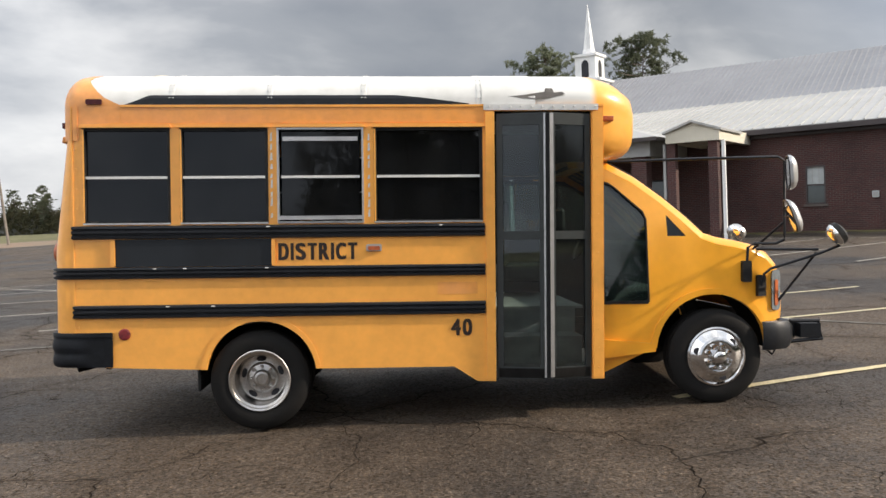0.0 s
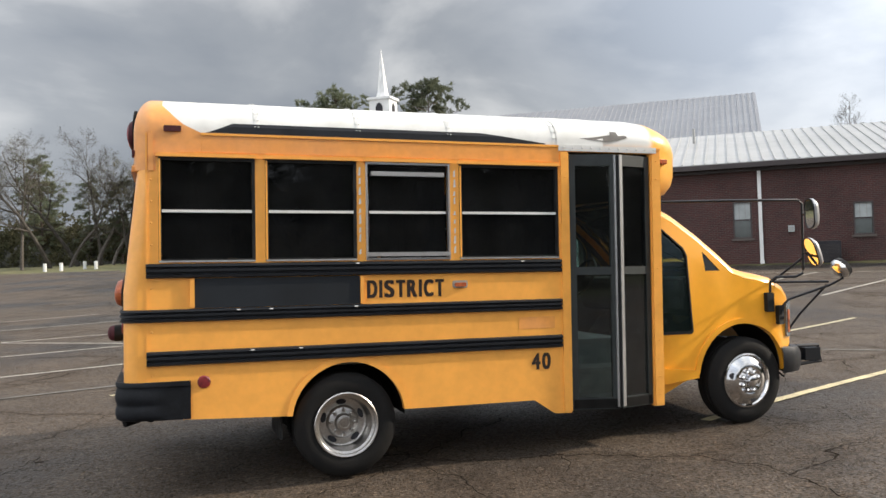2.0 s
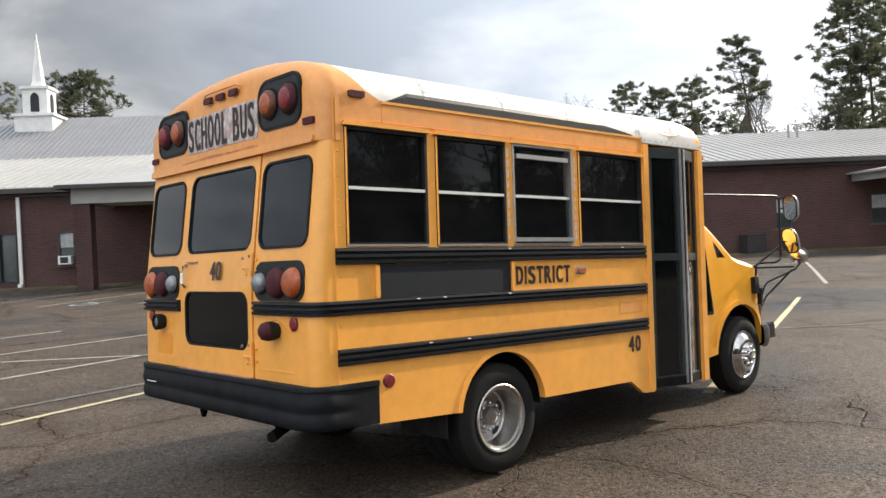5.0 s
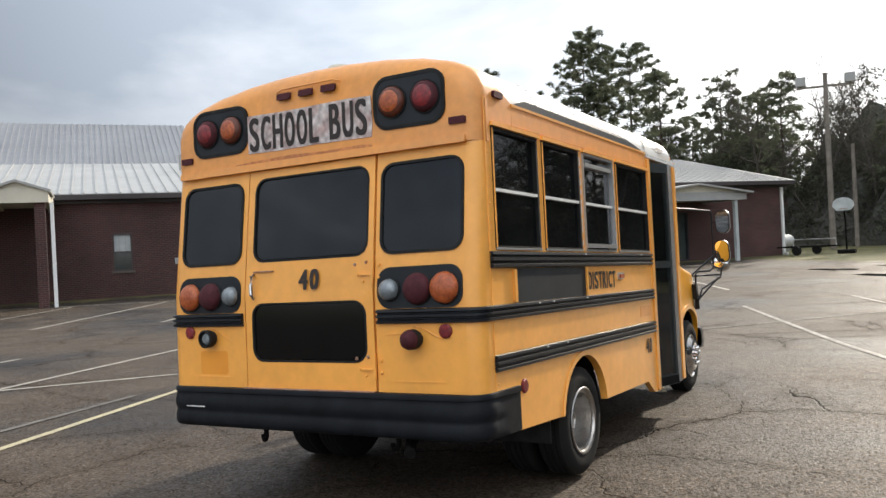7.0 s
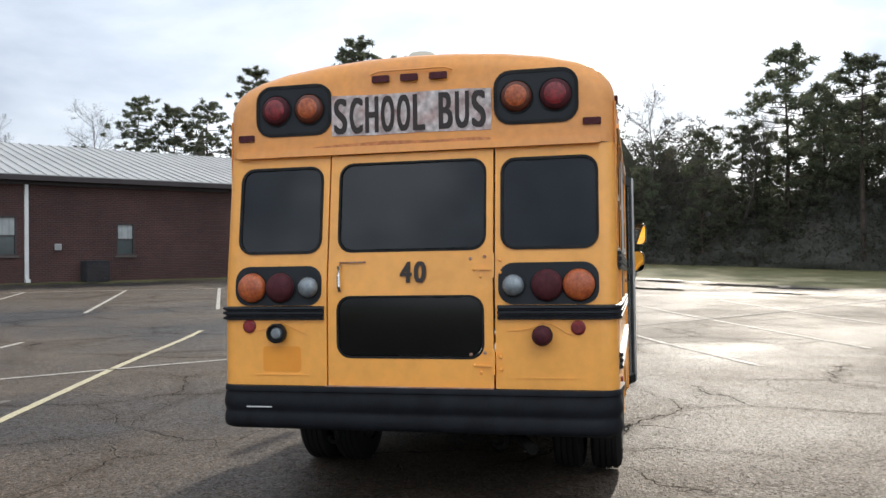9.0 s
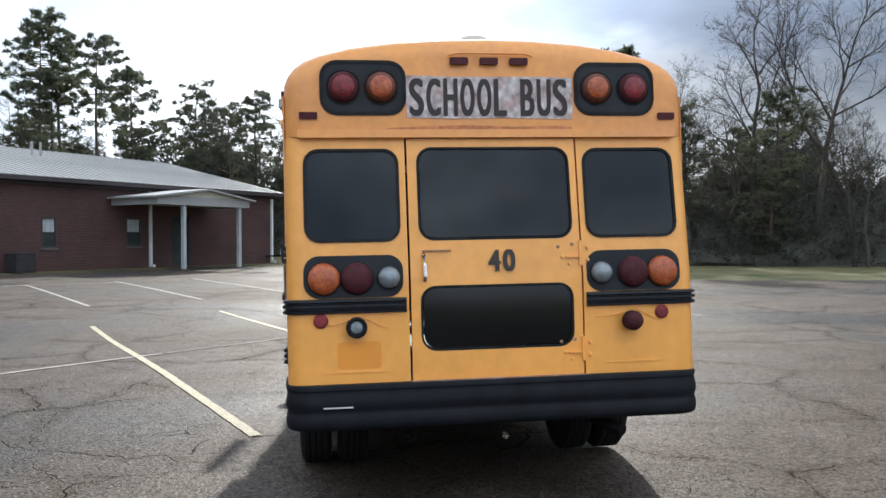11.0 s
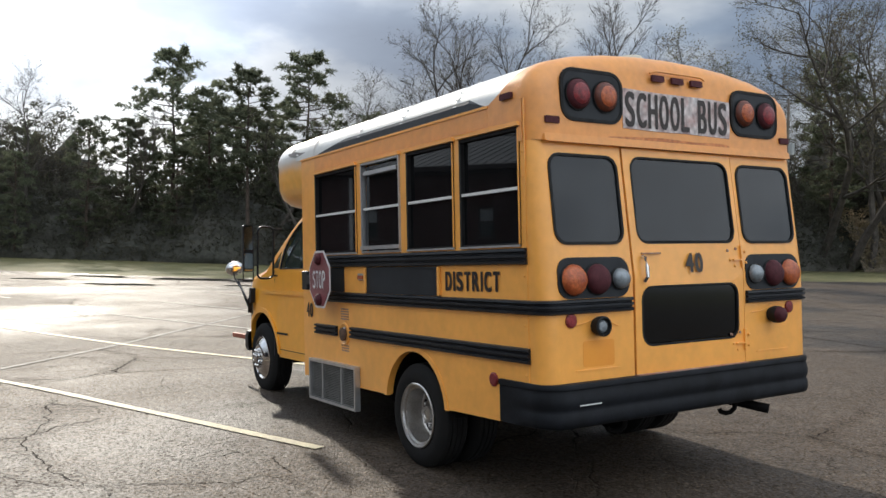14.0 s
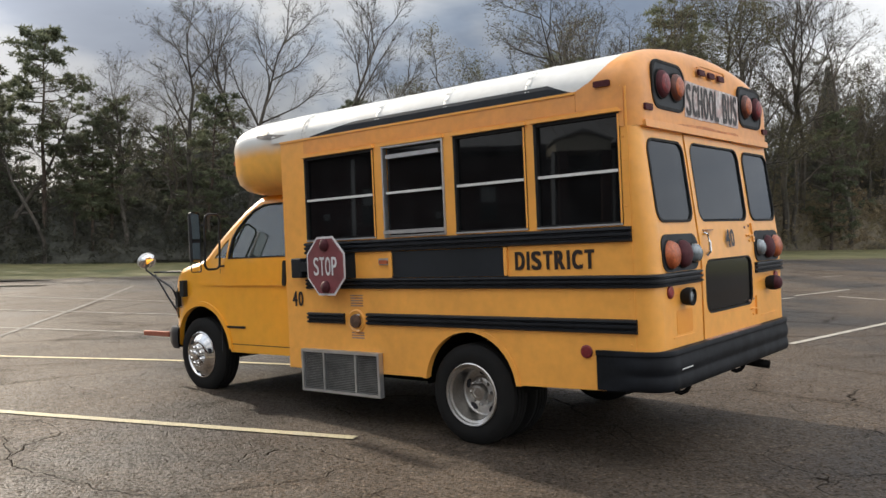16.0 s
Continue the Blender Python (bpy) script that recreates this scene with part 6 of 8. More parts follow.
    # roof bows: raised strips with rivets
    for x in (-1.61, -0.915, -0.245, 0.59):
        bm = bmesh.new()
        g = [(y * 1.0012, z + 0.0016) for y, z in full]
        rows = [[(x - 0.022, y, z - 0.003) for y, z in g], [(x - 0.020, y, z) for y, z in g], [(x + 0.020, y, z) for y, z in g], [(x + 0.022, y, z - 0.003) for y, z in g]]
        grid_skin(bm, rows)
        for (y, z) in g[1:-1]:
            for dx in (-0.012, 0.012):
                lathe(bm, x + dx, y, [(0.007, z), (0.005, z + 0.005), (0.0, z + 0.006)], lambda u, v, d: Vector((u, v, d)), 6)
        part("roof_bow", bm, WHITE, bus, smooth=35)
    # drip moulding under the white roof
    for f, b in ((right, 1.50), (left, 0.89)):
        part("drip_moulding", plate(bmesh.new(), rect(-1.97, 2.326, b, 2.342), [], 0.0, 0.010, f), YELLOW, bus)
    # deeper orange header band over the windows
    for f, b in ((right, 0.625), (left, 0.60)):
        part("header_band", plate(bmesh.new(), rect(-1.968, 2.214, b, 2.325), [], 0.0, 0.0035, f), CAP, bus, "faded orange band between roof and windows")
    # black roof stripe
    for sg in (1, -1):
        bm = bmesh.new()
        rows = []
        for i in range(15):
            x = -1.94 + (0.514 + 1.94) * i / 14
            top = 2.412 if x < 0.02 else 2.412 - (x - 0.02) / 0.494 * 0.062
            if i == 0:
                top = 2.36
            row = []
            for k in range(4):
                z = 2.344 + (top - 2.344) * k / 3
                y = np.interp(z, [p[1] for p in prof], [p[0] for p in prof])
                row.append((x + (0.05 * k / 3 if i == 0 else 0), sg * (y + 0.005), z))
            rows.append(row)
        grid_skin(bm, rows)
        part("roof_stripe", bm, BLACK, bus, "black painted stripe along the roof edge")
    # rear roof cap
    cp = [(1.17, 2.09), (1.172, 2.2), (1.172, 2.214), (1.17, 2.34)] + prof[1:]
    cfull = [(-y, z) for y, z in cp] + [(y, z) for y, z in reversed(cp[:-1])]
    bm = bmesh.new()
    rows = [[((x0(z) if z >= 2.34 else -1.97 if z > 2.21 else -2.255), y * 1.002, z + (0.002 if z > 2.1 else 0)) for y, z in cfull]]
    r = 0.115
    for k in range(8):
        t = math.pi / 2 * k / 7
        e = r * (1 - math.cos(t))
        rows.append([(-2.275 - r * math.sin(t) + max(0, z - 2.45) * 0.12 * math.sin(t), math.copysign(max(0, abs(y) - e), y) if abs(y) > 0.01 else 0, 2.09 + (z - 2.09) * (1 - e / 0.59)) for y, z in cfull])
    vs = grid_skin(bm, rows)
    bm.faces.new(vs[-1])
    part("rear_cap", bm, CAP, bus, "orange fibreglass rear roof cap, faded and rust-streaked", smooth=40)
    part("cap_lip", plate(bmesh.new(), rrect(-1.095, 2.082, 1.095, 2.128, 0.012, 3), [], -0.03, 0.036, rear), CAP, bus)
    part("cap_rust_strip", plate(bmesh.new(), [(-0.62, 2.122), (-0.30, 2.118), (0.1, 2.121), (0.47, 2.119), (0.46, 2.138), (0.38, 2.147), (0.12, 2.141), (-0.15, 2.150), (-0.42, 2.142), (-0.60, 2.134)], [], 0.0, 0.0015, caprear), RUSTSTAIN, bus, "rust stain along the seam over the rear door")
    for f in (right, left):
        part("cap_lip", plate(bmesh.new(), rect(-2.30, 2.088, -2.268, 2.33), [], 0.0, 0.008, f), CAP, bus)
    # front cap: white upper shell, yellow nose
    bm = bmesh.new()
    pr = [(1.16, 2.34)] + prof[1:]
    up = [(-y, z) for y, z in pr] + [(y, z) for y, z in reversed(pr[:-1])]

    def closed(e):
        ring_ = []
        for y, z in up:
            ring_.append((math.copysign(max(0.0, abs(y) - e), y) if abs(y) > 0.01 else 0.0, z - e * (0.55 if z > 2.5 else 0.38) - 0.0))
        zb = 1.935 + e * 0.30
        low = []
        for y, z in ((1.16, 2.22), (1.155, 2.12), (1.12, 2.03), (1.04, 1.97), (0.90, 1.94), (0.5, 1.93)):
            low.append((max(0.0, y - e), zb + (z - 1.935) * (1 - e)))
        lower = [(y, z) for y, z in low] + [(-y, z) for y, z in reversed(low)]
        return ring_ + lower
    rows = []
    for x in (0.90, 1.1, 1.25, 1.36):
        rows.append([(x, y, z) for y, z in closed(0.0)])
    for k in range(1, 13):
        t = math.pi / 2 * k / 12
        rows.append([(1.36 + 0.46 * math.sin(t), y, z) for y, z in closed(0.40 * (1 - math.cos(t)))])
    vv = [[bm.verts.new(p) for p in row] for row in rows]
    n = len(vv[0])
    for a, b in zip(vv, vv[1:]):
        for i in range(n):
            bm.faces.new((a[i], a[(i + 1) % n], b[(i + 1) % n], b[i]))
    bm.faces.new(vv[-1])
    # open above the entrance, where the cap meets the door header
    bmesh.ops.delete(bm, geom=[f for f in bm.faces if f.calc_center_median().x < 1.42 and f.calc_center_median().z < 2.31 and f.calc_center_median().y < 0.62], context="FACES")
    part("front_cap", bm, FRONTCAP, bus, "bulbous yellow front cap with white upper shell", smooth=40)
    bm = bmesh.new()
    grid_skin(bm, [[(x, y * 1.004, z + 0.003) for y, z in full] for x in (0.61, 0.75, 0.9, 1.0)])
    part("front_roof", bm, WHITE, bus, smooth=35)
    # riveted white skirt over the door
    bm = plate(bmesh.new(), [(0.62, 2.30), (1.46, 2.30), (1.46, 2.345), (0.62, 2.345)], [], 0.0, 0.014, right)
    for i in range(11):
        lathe(bm, 0.66 + i * 0.078, 2.325, [(0.008, 0.014), (0.006, 0.019), (0.0, 0.02)], right, 6)
    part("roof_skirt", bm, WHITE, bus)
    # a bird-like emblem, drawn as a plain shape
    for sg in (1, -1):
        def em(u, v, d, sg=sg):
            z = 2.40 + v
            y = np.interp(z, [p[1] for p in prof], [p[0] for p in prof])
            return Vector((0.80 + u, sg * (y + 0.004 + d), z))
        part("emblem", plate(bmesh.new(), [(0.0, 0.0), (0.10, -0.012), (0.22, -0.020), (0.33, -0.004), (0.42, 0.018), (0.40, 0.036), (0.34, 0.030), (0.33, 0.062), (0.28, 0.066), (0.27, 0.036), (0.12, 0.012)], [], 0.0, 0.003, em), EMBLEM, bus, "dark swooping emblem shape")
    # roof hatch seen as a low lump, and beacon
    part("roof_hatch", soft_box(-1.35, -0.35, 2.655, -0.75, 0.35, 2.70, 0.02), WHITE, bus)
    bm = lathe(bmesh.new(), -2.0, 0.02, [(0.10, 2.64), (0.10, 2.73), (0.08, 2.757), (0.0, 2.765)], lambda u, v, d: Vector((u, v, d)), 16)
    part("roof_beacon", bm, CREAM, bus, "pale round roof beacon", smooth=40)


body()


def sweep_plan(bm, path, profile):
    """A moulding along a plan path of (x, y, nx, ny), its section given as (out, z)."""
    rows = []
    for x, y, nx, ny in path:
        rows.append([Vector((x + nx * d + rx(z) * max(0.0, min(1.0, (-2.37 - x) / 0.09)), y + ny * d, z)) for d, z in profile])
    vs = grid_skin(bm, rows)
    for row in (vs[0], vs[-1]):
        bm.faces.new(row)
    return bm


def rail_profile(z0, z1, t=0.022):
    h = z1 - z0
    return [(0.0, z0), (t, z0 + 0.06 * h), (t * 1.1, z0 + 0.22 * h), (t * 0.25, z0 + 0.30 * h), (t * 0.25, z0 + 0.38 * h), (t * 1.1, z0 + 0.44 * h), (t * 1.1, z0 + 0.60 * h), (t * 0.25, z0 + 0.66 * h), (t * 0.25, z0 + 0.72 * h), (t * 1.1, z0 + 0.80 * h), (t, z0 + 0.95 * h), (0.0, z1)]


def straight(x0, x1, sg):
    return [(x0 + (x1 - x0) * i / 6, sg * HW, 0, sg) for i in range(7)]


def corner_path(x_front, sg, u_end, r=0.09, x_back=-2.46):
    p = [(x_front + (x_back + r - x_front) * i / 4, sg * HW, 0, sg) for i in range(5)]
    for k in range(1, 9):
        t = math.pi / 2 * k / 8
        p.append((x_back + r - r * math.sin(t), sg * (HW - r + r * math.cos(t)), -math.sin(t), sg * math.cos(t)))
    p.append((x_back, sg * u_end, -1, 0))
    return p


def rails():
    for sg, f in ((-1, right), (1, left)):
        nm = "rub_rail"
        part(nm, sweep_plan(bmesh.new(), straight(0.624, -2.318, sg), rail_profile(1.388, 1.483)), BLACK, bus, "black ribbed rub rail")
        part(nm, sweep_plan(bmesh.new(), corner_path(0.624, sg, 0.515), rail_profile(1.104, 1.187)), BLACK, bus, "black ribbed rub rail wrapping the rear corner")
        if sg < 0:
            part(nm, sweep_plan(bmesh.new(), straight(0.624, -2.318, sg), rail_profile(0.822, 0.917)), BLACK, bus, "black ribbed rub rail")
        else:
            part(nm, sweep_plan(bmesh.new(), straight(0.624, 0.195, sg), rail_profile(0.826, 0.912)), BLACK, bus, "short black ribbed rub rail ahead of the fuel flap")
            part(nm, sweep_plan(bmesh.new(), straight(-0.055, -2.33, sg), rail_profile(0.826, 0.917)), BLACK, bus, "black ribbed rub rail")
    # paint chips on the rails
    rnd = random.Random(4)
    for f, z, n in ((right, 0.917, 2), (right, 1.187, 3), (right, 1.483, 2), (left, 0.917, 1)):
        for _ in range(n):
            u = rnd.uniform(-1.9, 0.5)
            part("paint_chip", plate(bmesh.new(), ring(u, z - 0.012, 0.016, 7, 0.35), [], 0.0255, 0.027, f), TRIMW, bus, "bare chip in the black rail paint")
    # black belt panels
    part("belt_panel", plate(bmesh.new(), rect(-2.018, 1.189, -0.917, 1.386), [], 0.0, 0.006, right), PANEL, bus, "flat black panel between two rails")
    part("belt_panel", plate(bmesh.new(), rect(-1.398, 1.189, -0.339, 1.386), [], 0.0, 0.006, left), PANEL, bus, "flat black panel between two rails")
    part("belt_panel", plate(bmesh.new(), rect(0.055, 1.189, 0.618, 1.386), [], 0.0, 0.006, left), PANEL, bus, "black panel behind the stop arm")
    part("sign_panel", plate(bmesh.new(), rrect(-0.915, 1.192, -0.89, 1.380, 0.008, 2), [], 0.0, 0.018, right), YELLOW, bus)
    part("sign_panel", plate(bmesh.new(), rrect(-2.05, 1.192, -2.02, 1.380, 0.008, 2), [], 0.0, 0.018, right), YELLOW, bus)
    part("sign_panel", plate(bmesh.new(), rrect(-1.40, 1.192, -1.375, 1.384, 0.008, 2), [], 0.0, 0.018, left), YELLOW, bus)
    part("sign_panel", plate(bmesh.new(), rrect(-0.345, 1.195, -0.315, 1.380, 0.008, 2), [], 0.0, 0.018, left), YELLOW, bus)
    # wheel-arch lips and skirt edge
    for f, cx, cz, r in ((right, -1.0, 0.395, 0.395), (left, -1.03, 0.40, 0.40)):
        a = arch(cx, cz, r, cz + 0.05, 20)
        b = arch(cx, cz, r + 0.035, cz + 0.05, 20)
        part("wheel_arch_lip", plate(bmesh.new(), a + list(reversed(b)), [], -0.03, 0.008, f), YELLOW, bus)
    # side lettering
    lettering("DISTRICT", 0.565, 0.122, lambda u, v, d: right(-0.868 + u, 1.228 + v, 0.002 + d), bus, LETTER, "district_lettering", "black DISTRICT lettering on yellow", 0.092)
    lettering("DISTRICT", 0.600, 0.122, lambda u, v, d: left(-1.46 - u, 1.228 + v, 0.002 + d), bus, LETTER, "district_lettering", "black DISTRICT lettering on yellow", 0.092)
    lettering("40", 0.155, 0.122, lambda u, v, d: right(0.371 + u, 0.665 + v, 0.002 + d), bus, LETTER, "fleet_number", "black 40 on the yellow skirt", 0.085)
    lettering("40", 0.135, 0.122, lambda u, v, d: left(0.815 - u, 0.962 + v, 0.002 + d), bus, LETTER, "fleet_number", "black 40 on the front post", 0.085)
    lettering("40", 0.155, 0.122, lambda u, v, d: rear(-0.05 + u, 1.317 + v, 0.012 + d), bus, LETTER, "fleet_number", "black 40 on the rear door", 0.085)
    # side marker lamps beside the lettering
    for f, u in ((right, -0.182), (left, -0.262)):
        lm = part("side_marker", plate(bmesh.new(), rrect(u - 0.056, 1.285, u + 0.056, 1.337, 0.012, 3), [], 0.0, 0.012, f), ALU, bus, "small side marker lamp in a metal guard")
        part("lens", plate(bmesh.new(), rrect(u - 0.042, 1.293, u + 0.042, 1.322, 0.008, 3), [], 0.012, 0.024, f), AMBER, lm, "amber lens")
    # roof-edge markers
    for f, u0, u1 in ((right, -2.205, -2.095), (left, -2.215, -2.105)):
        part("clearance_light", plate(bmesh.new(), rrect(u0, 2.345, u1, 2.382, 0.008, 2), [], 0.0, 0.018, f), DRED, bus, "dark red clearance light")
    for sg in (1, -1):
        part("clearance_light", soft_box(*((1.62, 0.98, 2.225, 1.69, 1.06, 2.262) if sg > 0 else (1.50, -1.148, 2.225, 1.585, -1.06, 2.262)), 0.006), AMBER, bus, "amber clearance light on the nose")
    # reflectors
    for f, u in ((right, -1.965), (left, -1.975)):
        part("reflector", lathe(bmesh.new(), u, 0.708, [(0.042, 0.0), (0.042, 0.008), (0.034, 0.013), (0.0, 0.014)], f, 20), RED, bus, "round red reflector")
    # faint patch where a decal was removed, fuel flap, notices
    part("decal_ghost", plate(bmesh.new(), rrect(0.277, 0.968, 0.567, 1.056, 0.004, 2), [], 0.0, 0.002, right), CAP, bus, "patch where a decal was peeled off")
    fl = part("fuel_filler", lathe(bmesh.new(), 0.065, 0.853, [(0.092, 0.0), (0.092, 0.008), (0.082, 0.013), (0.076, 0.008), (0.0, 0.004)], left, 28), YELLOW, bus, "round yellow fuel filler bowl", smooth=40)
    part("filler_cap", lathe(bmesh.new(), 0.065, 0.853, [(0.055, 0.004), (0.052, 0.028), (0.04, 0.032), (0.0, 0.032)], left, 20), FILLER, fl, "dull brown filler cap", smooth=40)
    for z, n in ((1.012, 5), (0.72, 3)):
        bm = bmesh.new()
        for i in range(n):
            plate(bm, rect(-0.01, z + 0.035 - i * 0.02, 0.125, z + 0.045 - i * 0.02), [], 0.0, 0.0025, left)
        part("notice", bm, RUST, bus, "small worn notice, its print unreadable")


rails()


def side_window(f, u0, u1, framed):
    o = part("window", frame_plate(bmesh.new(), u0 - 0.012, WZ0 - 0.012, u1 + 0.012, WZ1 + 0.01, 0.020 if not framed else 0.014, -0.03, 0.005 if not framed else 0.012, f), RUBBER if not framed else ALU, bus, "sash window with dark tinted panes" if not framed else "push-out window in a raised aluminium frame")
    k = 0.010 if not framed else 0.018
    part("pane", plate(bmesh.new(), rect(u0 + k, WZ0 + k, u1 - k, WZM), [], -0.022, -0.016, f), GLASS, o)
    part("pane", plate(bmesh.new(), rect(u0 + k, WZM, u1 - k, WZ1 - k), [], -0.030, -0.024, f), GLASS, o)
    part("meeting_rail", plate(bmesh.new(), rect(u0 + k, WZM - 0.009, u1 - k, WZM + 0.009), [], -0.024, 0.004, f), TRIMW, o, "white meeting rail")
    part("window_sill", plate(bmesh.new(), rect(u0 - 0.01, WZ0 - 0.014, u1 + 0.01, WZ0 - 0.002), [], -0.01, 0.012, f), ALU, o, "pale metal sill")
    part("side_trim", plate(bmesh.new(), rect(u0 - 0.010, WZ0, u0 + 0.002, WZ1), [], -0.01, 0.009, f), YELLOW if not framed else ALU, o)
    # the pressed drip hood over the window
    part("drip_hood", plate(bmesh.new(), [(u0 - 0.03, WZ1 + 0.012), (u1 + 0.03, WZ1 + 0.012), (u1 + 0.012, WZ1 + 0.036), (u0 - 0.012, WZ1 + 0.036)], [], 0.0, 0.022, f), YELLOW, o)
    if framed:
        part("top_rail", plate(bmesh.new(), rect(u0 + 0.03, WZ1 - 0.085, u1 - 0.03, WZ1 - 0.055), [], -0.02, 0.010, f), ALU, o)
        part("bottom_rail", plate(bmesh.new(), rect(u0 - 0.01, WZ0 + 0.012, u1 + 0.01, WZ0 + 0.04), [], -0.01, 0.022, f), ALU, o)


for i, (a, b) in enumerate(WR):
    side_window(right, a, b, i == 2)
for i, (a, b) in enumerate(WL):
    side_window(left, a, b, i == 2)
for u in (-0.91, -0.213):
    rnd = random.Random(int(-u * 100))
    for i in range(9):
        z = 1.53 + 0.068 * i + rnd.uniform(0, 0.02)
        h = rnd.uniform(0.03, 0.068)
        bm = plate(bmesh.new(), [(u - 0.006 - 0.005 * rnd.random(), z), (u + 0.004 + 0.006 * rnd.random(), z + 0.004), (u + 0.006, z + h), (u - 0.004, z + h * 0.9)], [], 0.0, 0.0015, right)
        part("peeled_paint", bm, TRIMW, bus, "peeling paint showing white on the window post")


def rear_end():
    # emergency door
    d = part("rear_door", plate(bmesh.new(), [(-0.488, 0.715), (0.488, 0.715), (0.488, 1.30), (0.488, 2.078), (-0.488, 2.078), (-0.488, 1.30)], [rrect(-0.431, 1.502, 0.447, 2.026, 0.085), rrect(-0.431, 0.889, 0.435, 1.242, 0.085)], -0.035, 0.006, rear), YELLOW, bus, "yellow emergency door with two windows")
    for v0, v1, u1, r in ((1.502, 2.026, 0.447, 0.085), (0.889, 1.242, 0.435, 0.085)):
        part("gasket", frame_plate(bmesh.new(), -0.436, v0 - 0.005, u1 + 0.003, v1 + 0.003, 0.012, -0.02, 0.008, rear, r), RUBBER, d, "black rubber gasket")
        part("pane", plate(bmesh.new(), rrect(-0.419, v0 + 0.012, u1 - 0.012, v1 - 0.012, 0.07), [], -0.01, -0.004, rear), REARGLASS if v0 > 1.2 else LOWGLASS, d)
    # handle and its plate, hinges
    part("handle", tube(bmesh.new(), [rear(-0.415, 1.42, 0.01), rear(-0.415, 1.412, 0.035), rear(-0.412, 1.36, 0.04), rear(-0.41, 1.30, 0.034), rear(-0.412, 1.275, 0.012)], 0.012, 8), CHROME, d, "chrome grab handle")
    part("drip_strip", plate(bmesh.new(), rect(-0.42, 1.437, -0.26, 1.444), [], 0.006, 0.018, rear), RUST, d)
    for z in (1.39, 0.85):
        part("hinge", plate(bmesh.new(), [(0.40, z - 0.005), (0.478, z - 0.005), (0.478, z - 0.05), (0.497, z - 0.05), (0.497, z + 0.09), (0.478, z + 0.09), (0.478, z + 0.004), (0.40, z + 0.004)], [], 0.006, 0.02, rear), YELLOW, d)
        for du, dv in ((0.36, 0.06), (0.38, 0.0), (0.44, 0.07), (0.42, -0.04), (0.53, 0.05), (0.53, -0.02)):
            part("bolt", lathe(bmesh.new(), du, z + dv, [(0.011, 0.004), (0.008, 0.013), (0, 0.014)], rear, 8), RUST if dv > 0.055 else YELLOW, d)
    part("door_sill", plate(bmesh.new(), rect(-0.50, 0.694, 0.49, 0.726), [], -0.04, 0.040, rear), RUST, bus, "rusty sill under the rear door")
    # side rear windows
    for u0, u1 in ((-1.066, -0.538), (0.533, 1.076)):
        lim = HW - 0.09
        a, b = max(u0, -lim - 0.02), min(u1, lim + 0.02)
        w = part("rear_window", frame_plate(bmesh.new(), a - 0.002, 1.496, b + 0.002, 2.022, 0.016, -0.02, 0.008, rear, 0.085), RUBBER, bus, "dark rear window in a black gasket")
        part("pane", plate(bmesh.new(), rrect(a + 0.012, 1.51, b - 0.012, 2.008, 0.065), [], -0.008, -0.002, rear), REARGLASS, w)
    # tail lamp clusters
    for sg in (-1, 1):
        if sg < 0:
            u0, u1, lamps = -1.075, -0.530, ((-0.965, AMBER, 0.088), (-0.785, DRED, 0.088), (-0.609, CLEAR, 0.062))
        else:
            u0, u1, lamps = 0.520, 1.075, ((0.966, AMBER, 0.088), (0.792, DRED, 0.088), (0.605, CLEAR, 0.062))
        t = part("tail_lamp_panel", plate(bmesh.new(), rrect(u0, 1.19, u1, 1.423, 0.085, 6), [], 0.0, 0.007, rear), PANEL, bus, "black rounded panel with three round lamps")
        for u, m, r in lamps:
            lm = part("lamp", lathe(bmesh.new(), u, 1.297, [(r + 0.006, 0.005), (r + 0.006, 0.010), (r, 0.014)], rear, 26), RUBBER, t)
            part("lens", lathe(bmesh.new(), u, 1.297, [(r, 0.010), (r * 0.98, 0.026), (r * 0.84, 0.044), (r * 0.5, 0.055), (0.0, 0.059)], rear, 26), m, lm, {AMBER: "amber lens", DRED: "dark red lens", CLEAR: "clear ribbed lens"}[m], smooth=50)
    # low lamps and dots
    part("reflector", lathe(bmesh.new(), -0.986, 1.068, [(0.040, 0.0), (0.040, 0.010), (0.03, 0.016), (0.0, 0.017)], rear, 20), RED, bus, "round red reflector")
    part("reflector", lathe(bmesh.new(), 0.958, 1.062, [(0.040, 0.0), (0.040, 0.010), (0.03, 0.016), (0.0, 0.017)], rear, 20), RED, bus, "round red reflector")
    o = part("plate_lamp", lathe(bmesh.new(), -0.794, 1.030, [(0.045, 0.0), (0.056, 0.025), (0.058, 0.065), (0.048, 0.07), (0.044, 0.05), (0.0, 0.045)], rear, 20), RUBBER, bus, "black round lamp housing with a clear lens", smooth=45)
    part("lens", lathe(bmesh.new(), -0.794, 1.030, [(0.038, 0.048), (0.03, 0.058), (0.0, 0.062)], rear, 18), CLEAR, o)
    o = part("marker_lamp", lathe(bmesh.new(), 0.766, 1.020, [(0.045, 0.0), (0.056, 0.03), (0.056, 0.07)], rear, 20), RUBBER, bus, "round lamp with dark red lens", smooth=45)
    part("lens", lathe(bmesh.new(), 0.766, 1.020, [(0.054, 0.07), (0.048, 0.095), (0.03, 0.11), (0.0, 0.115)], rear, 20), DRED, o, smooth=50)
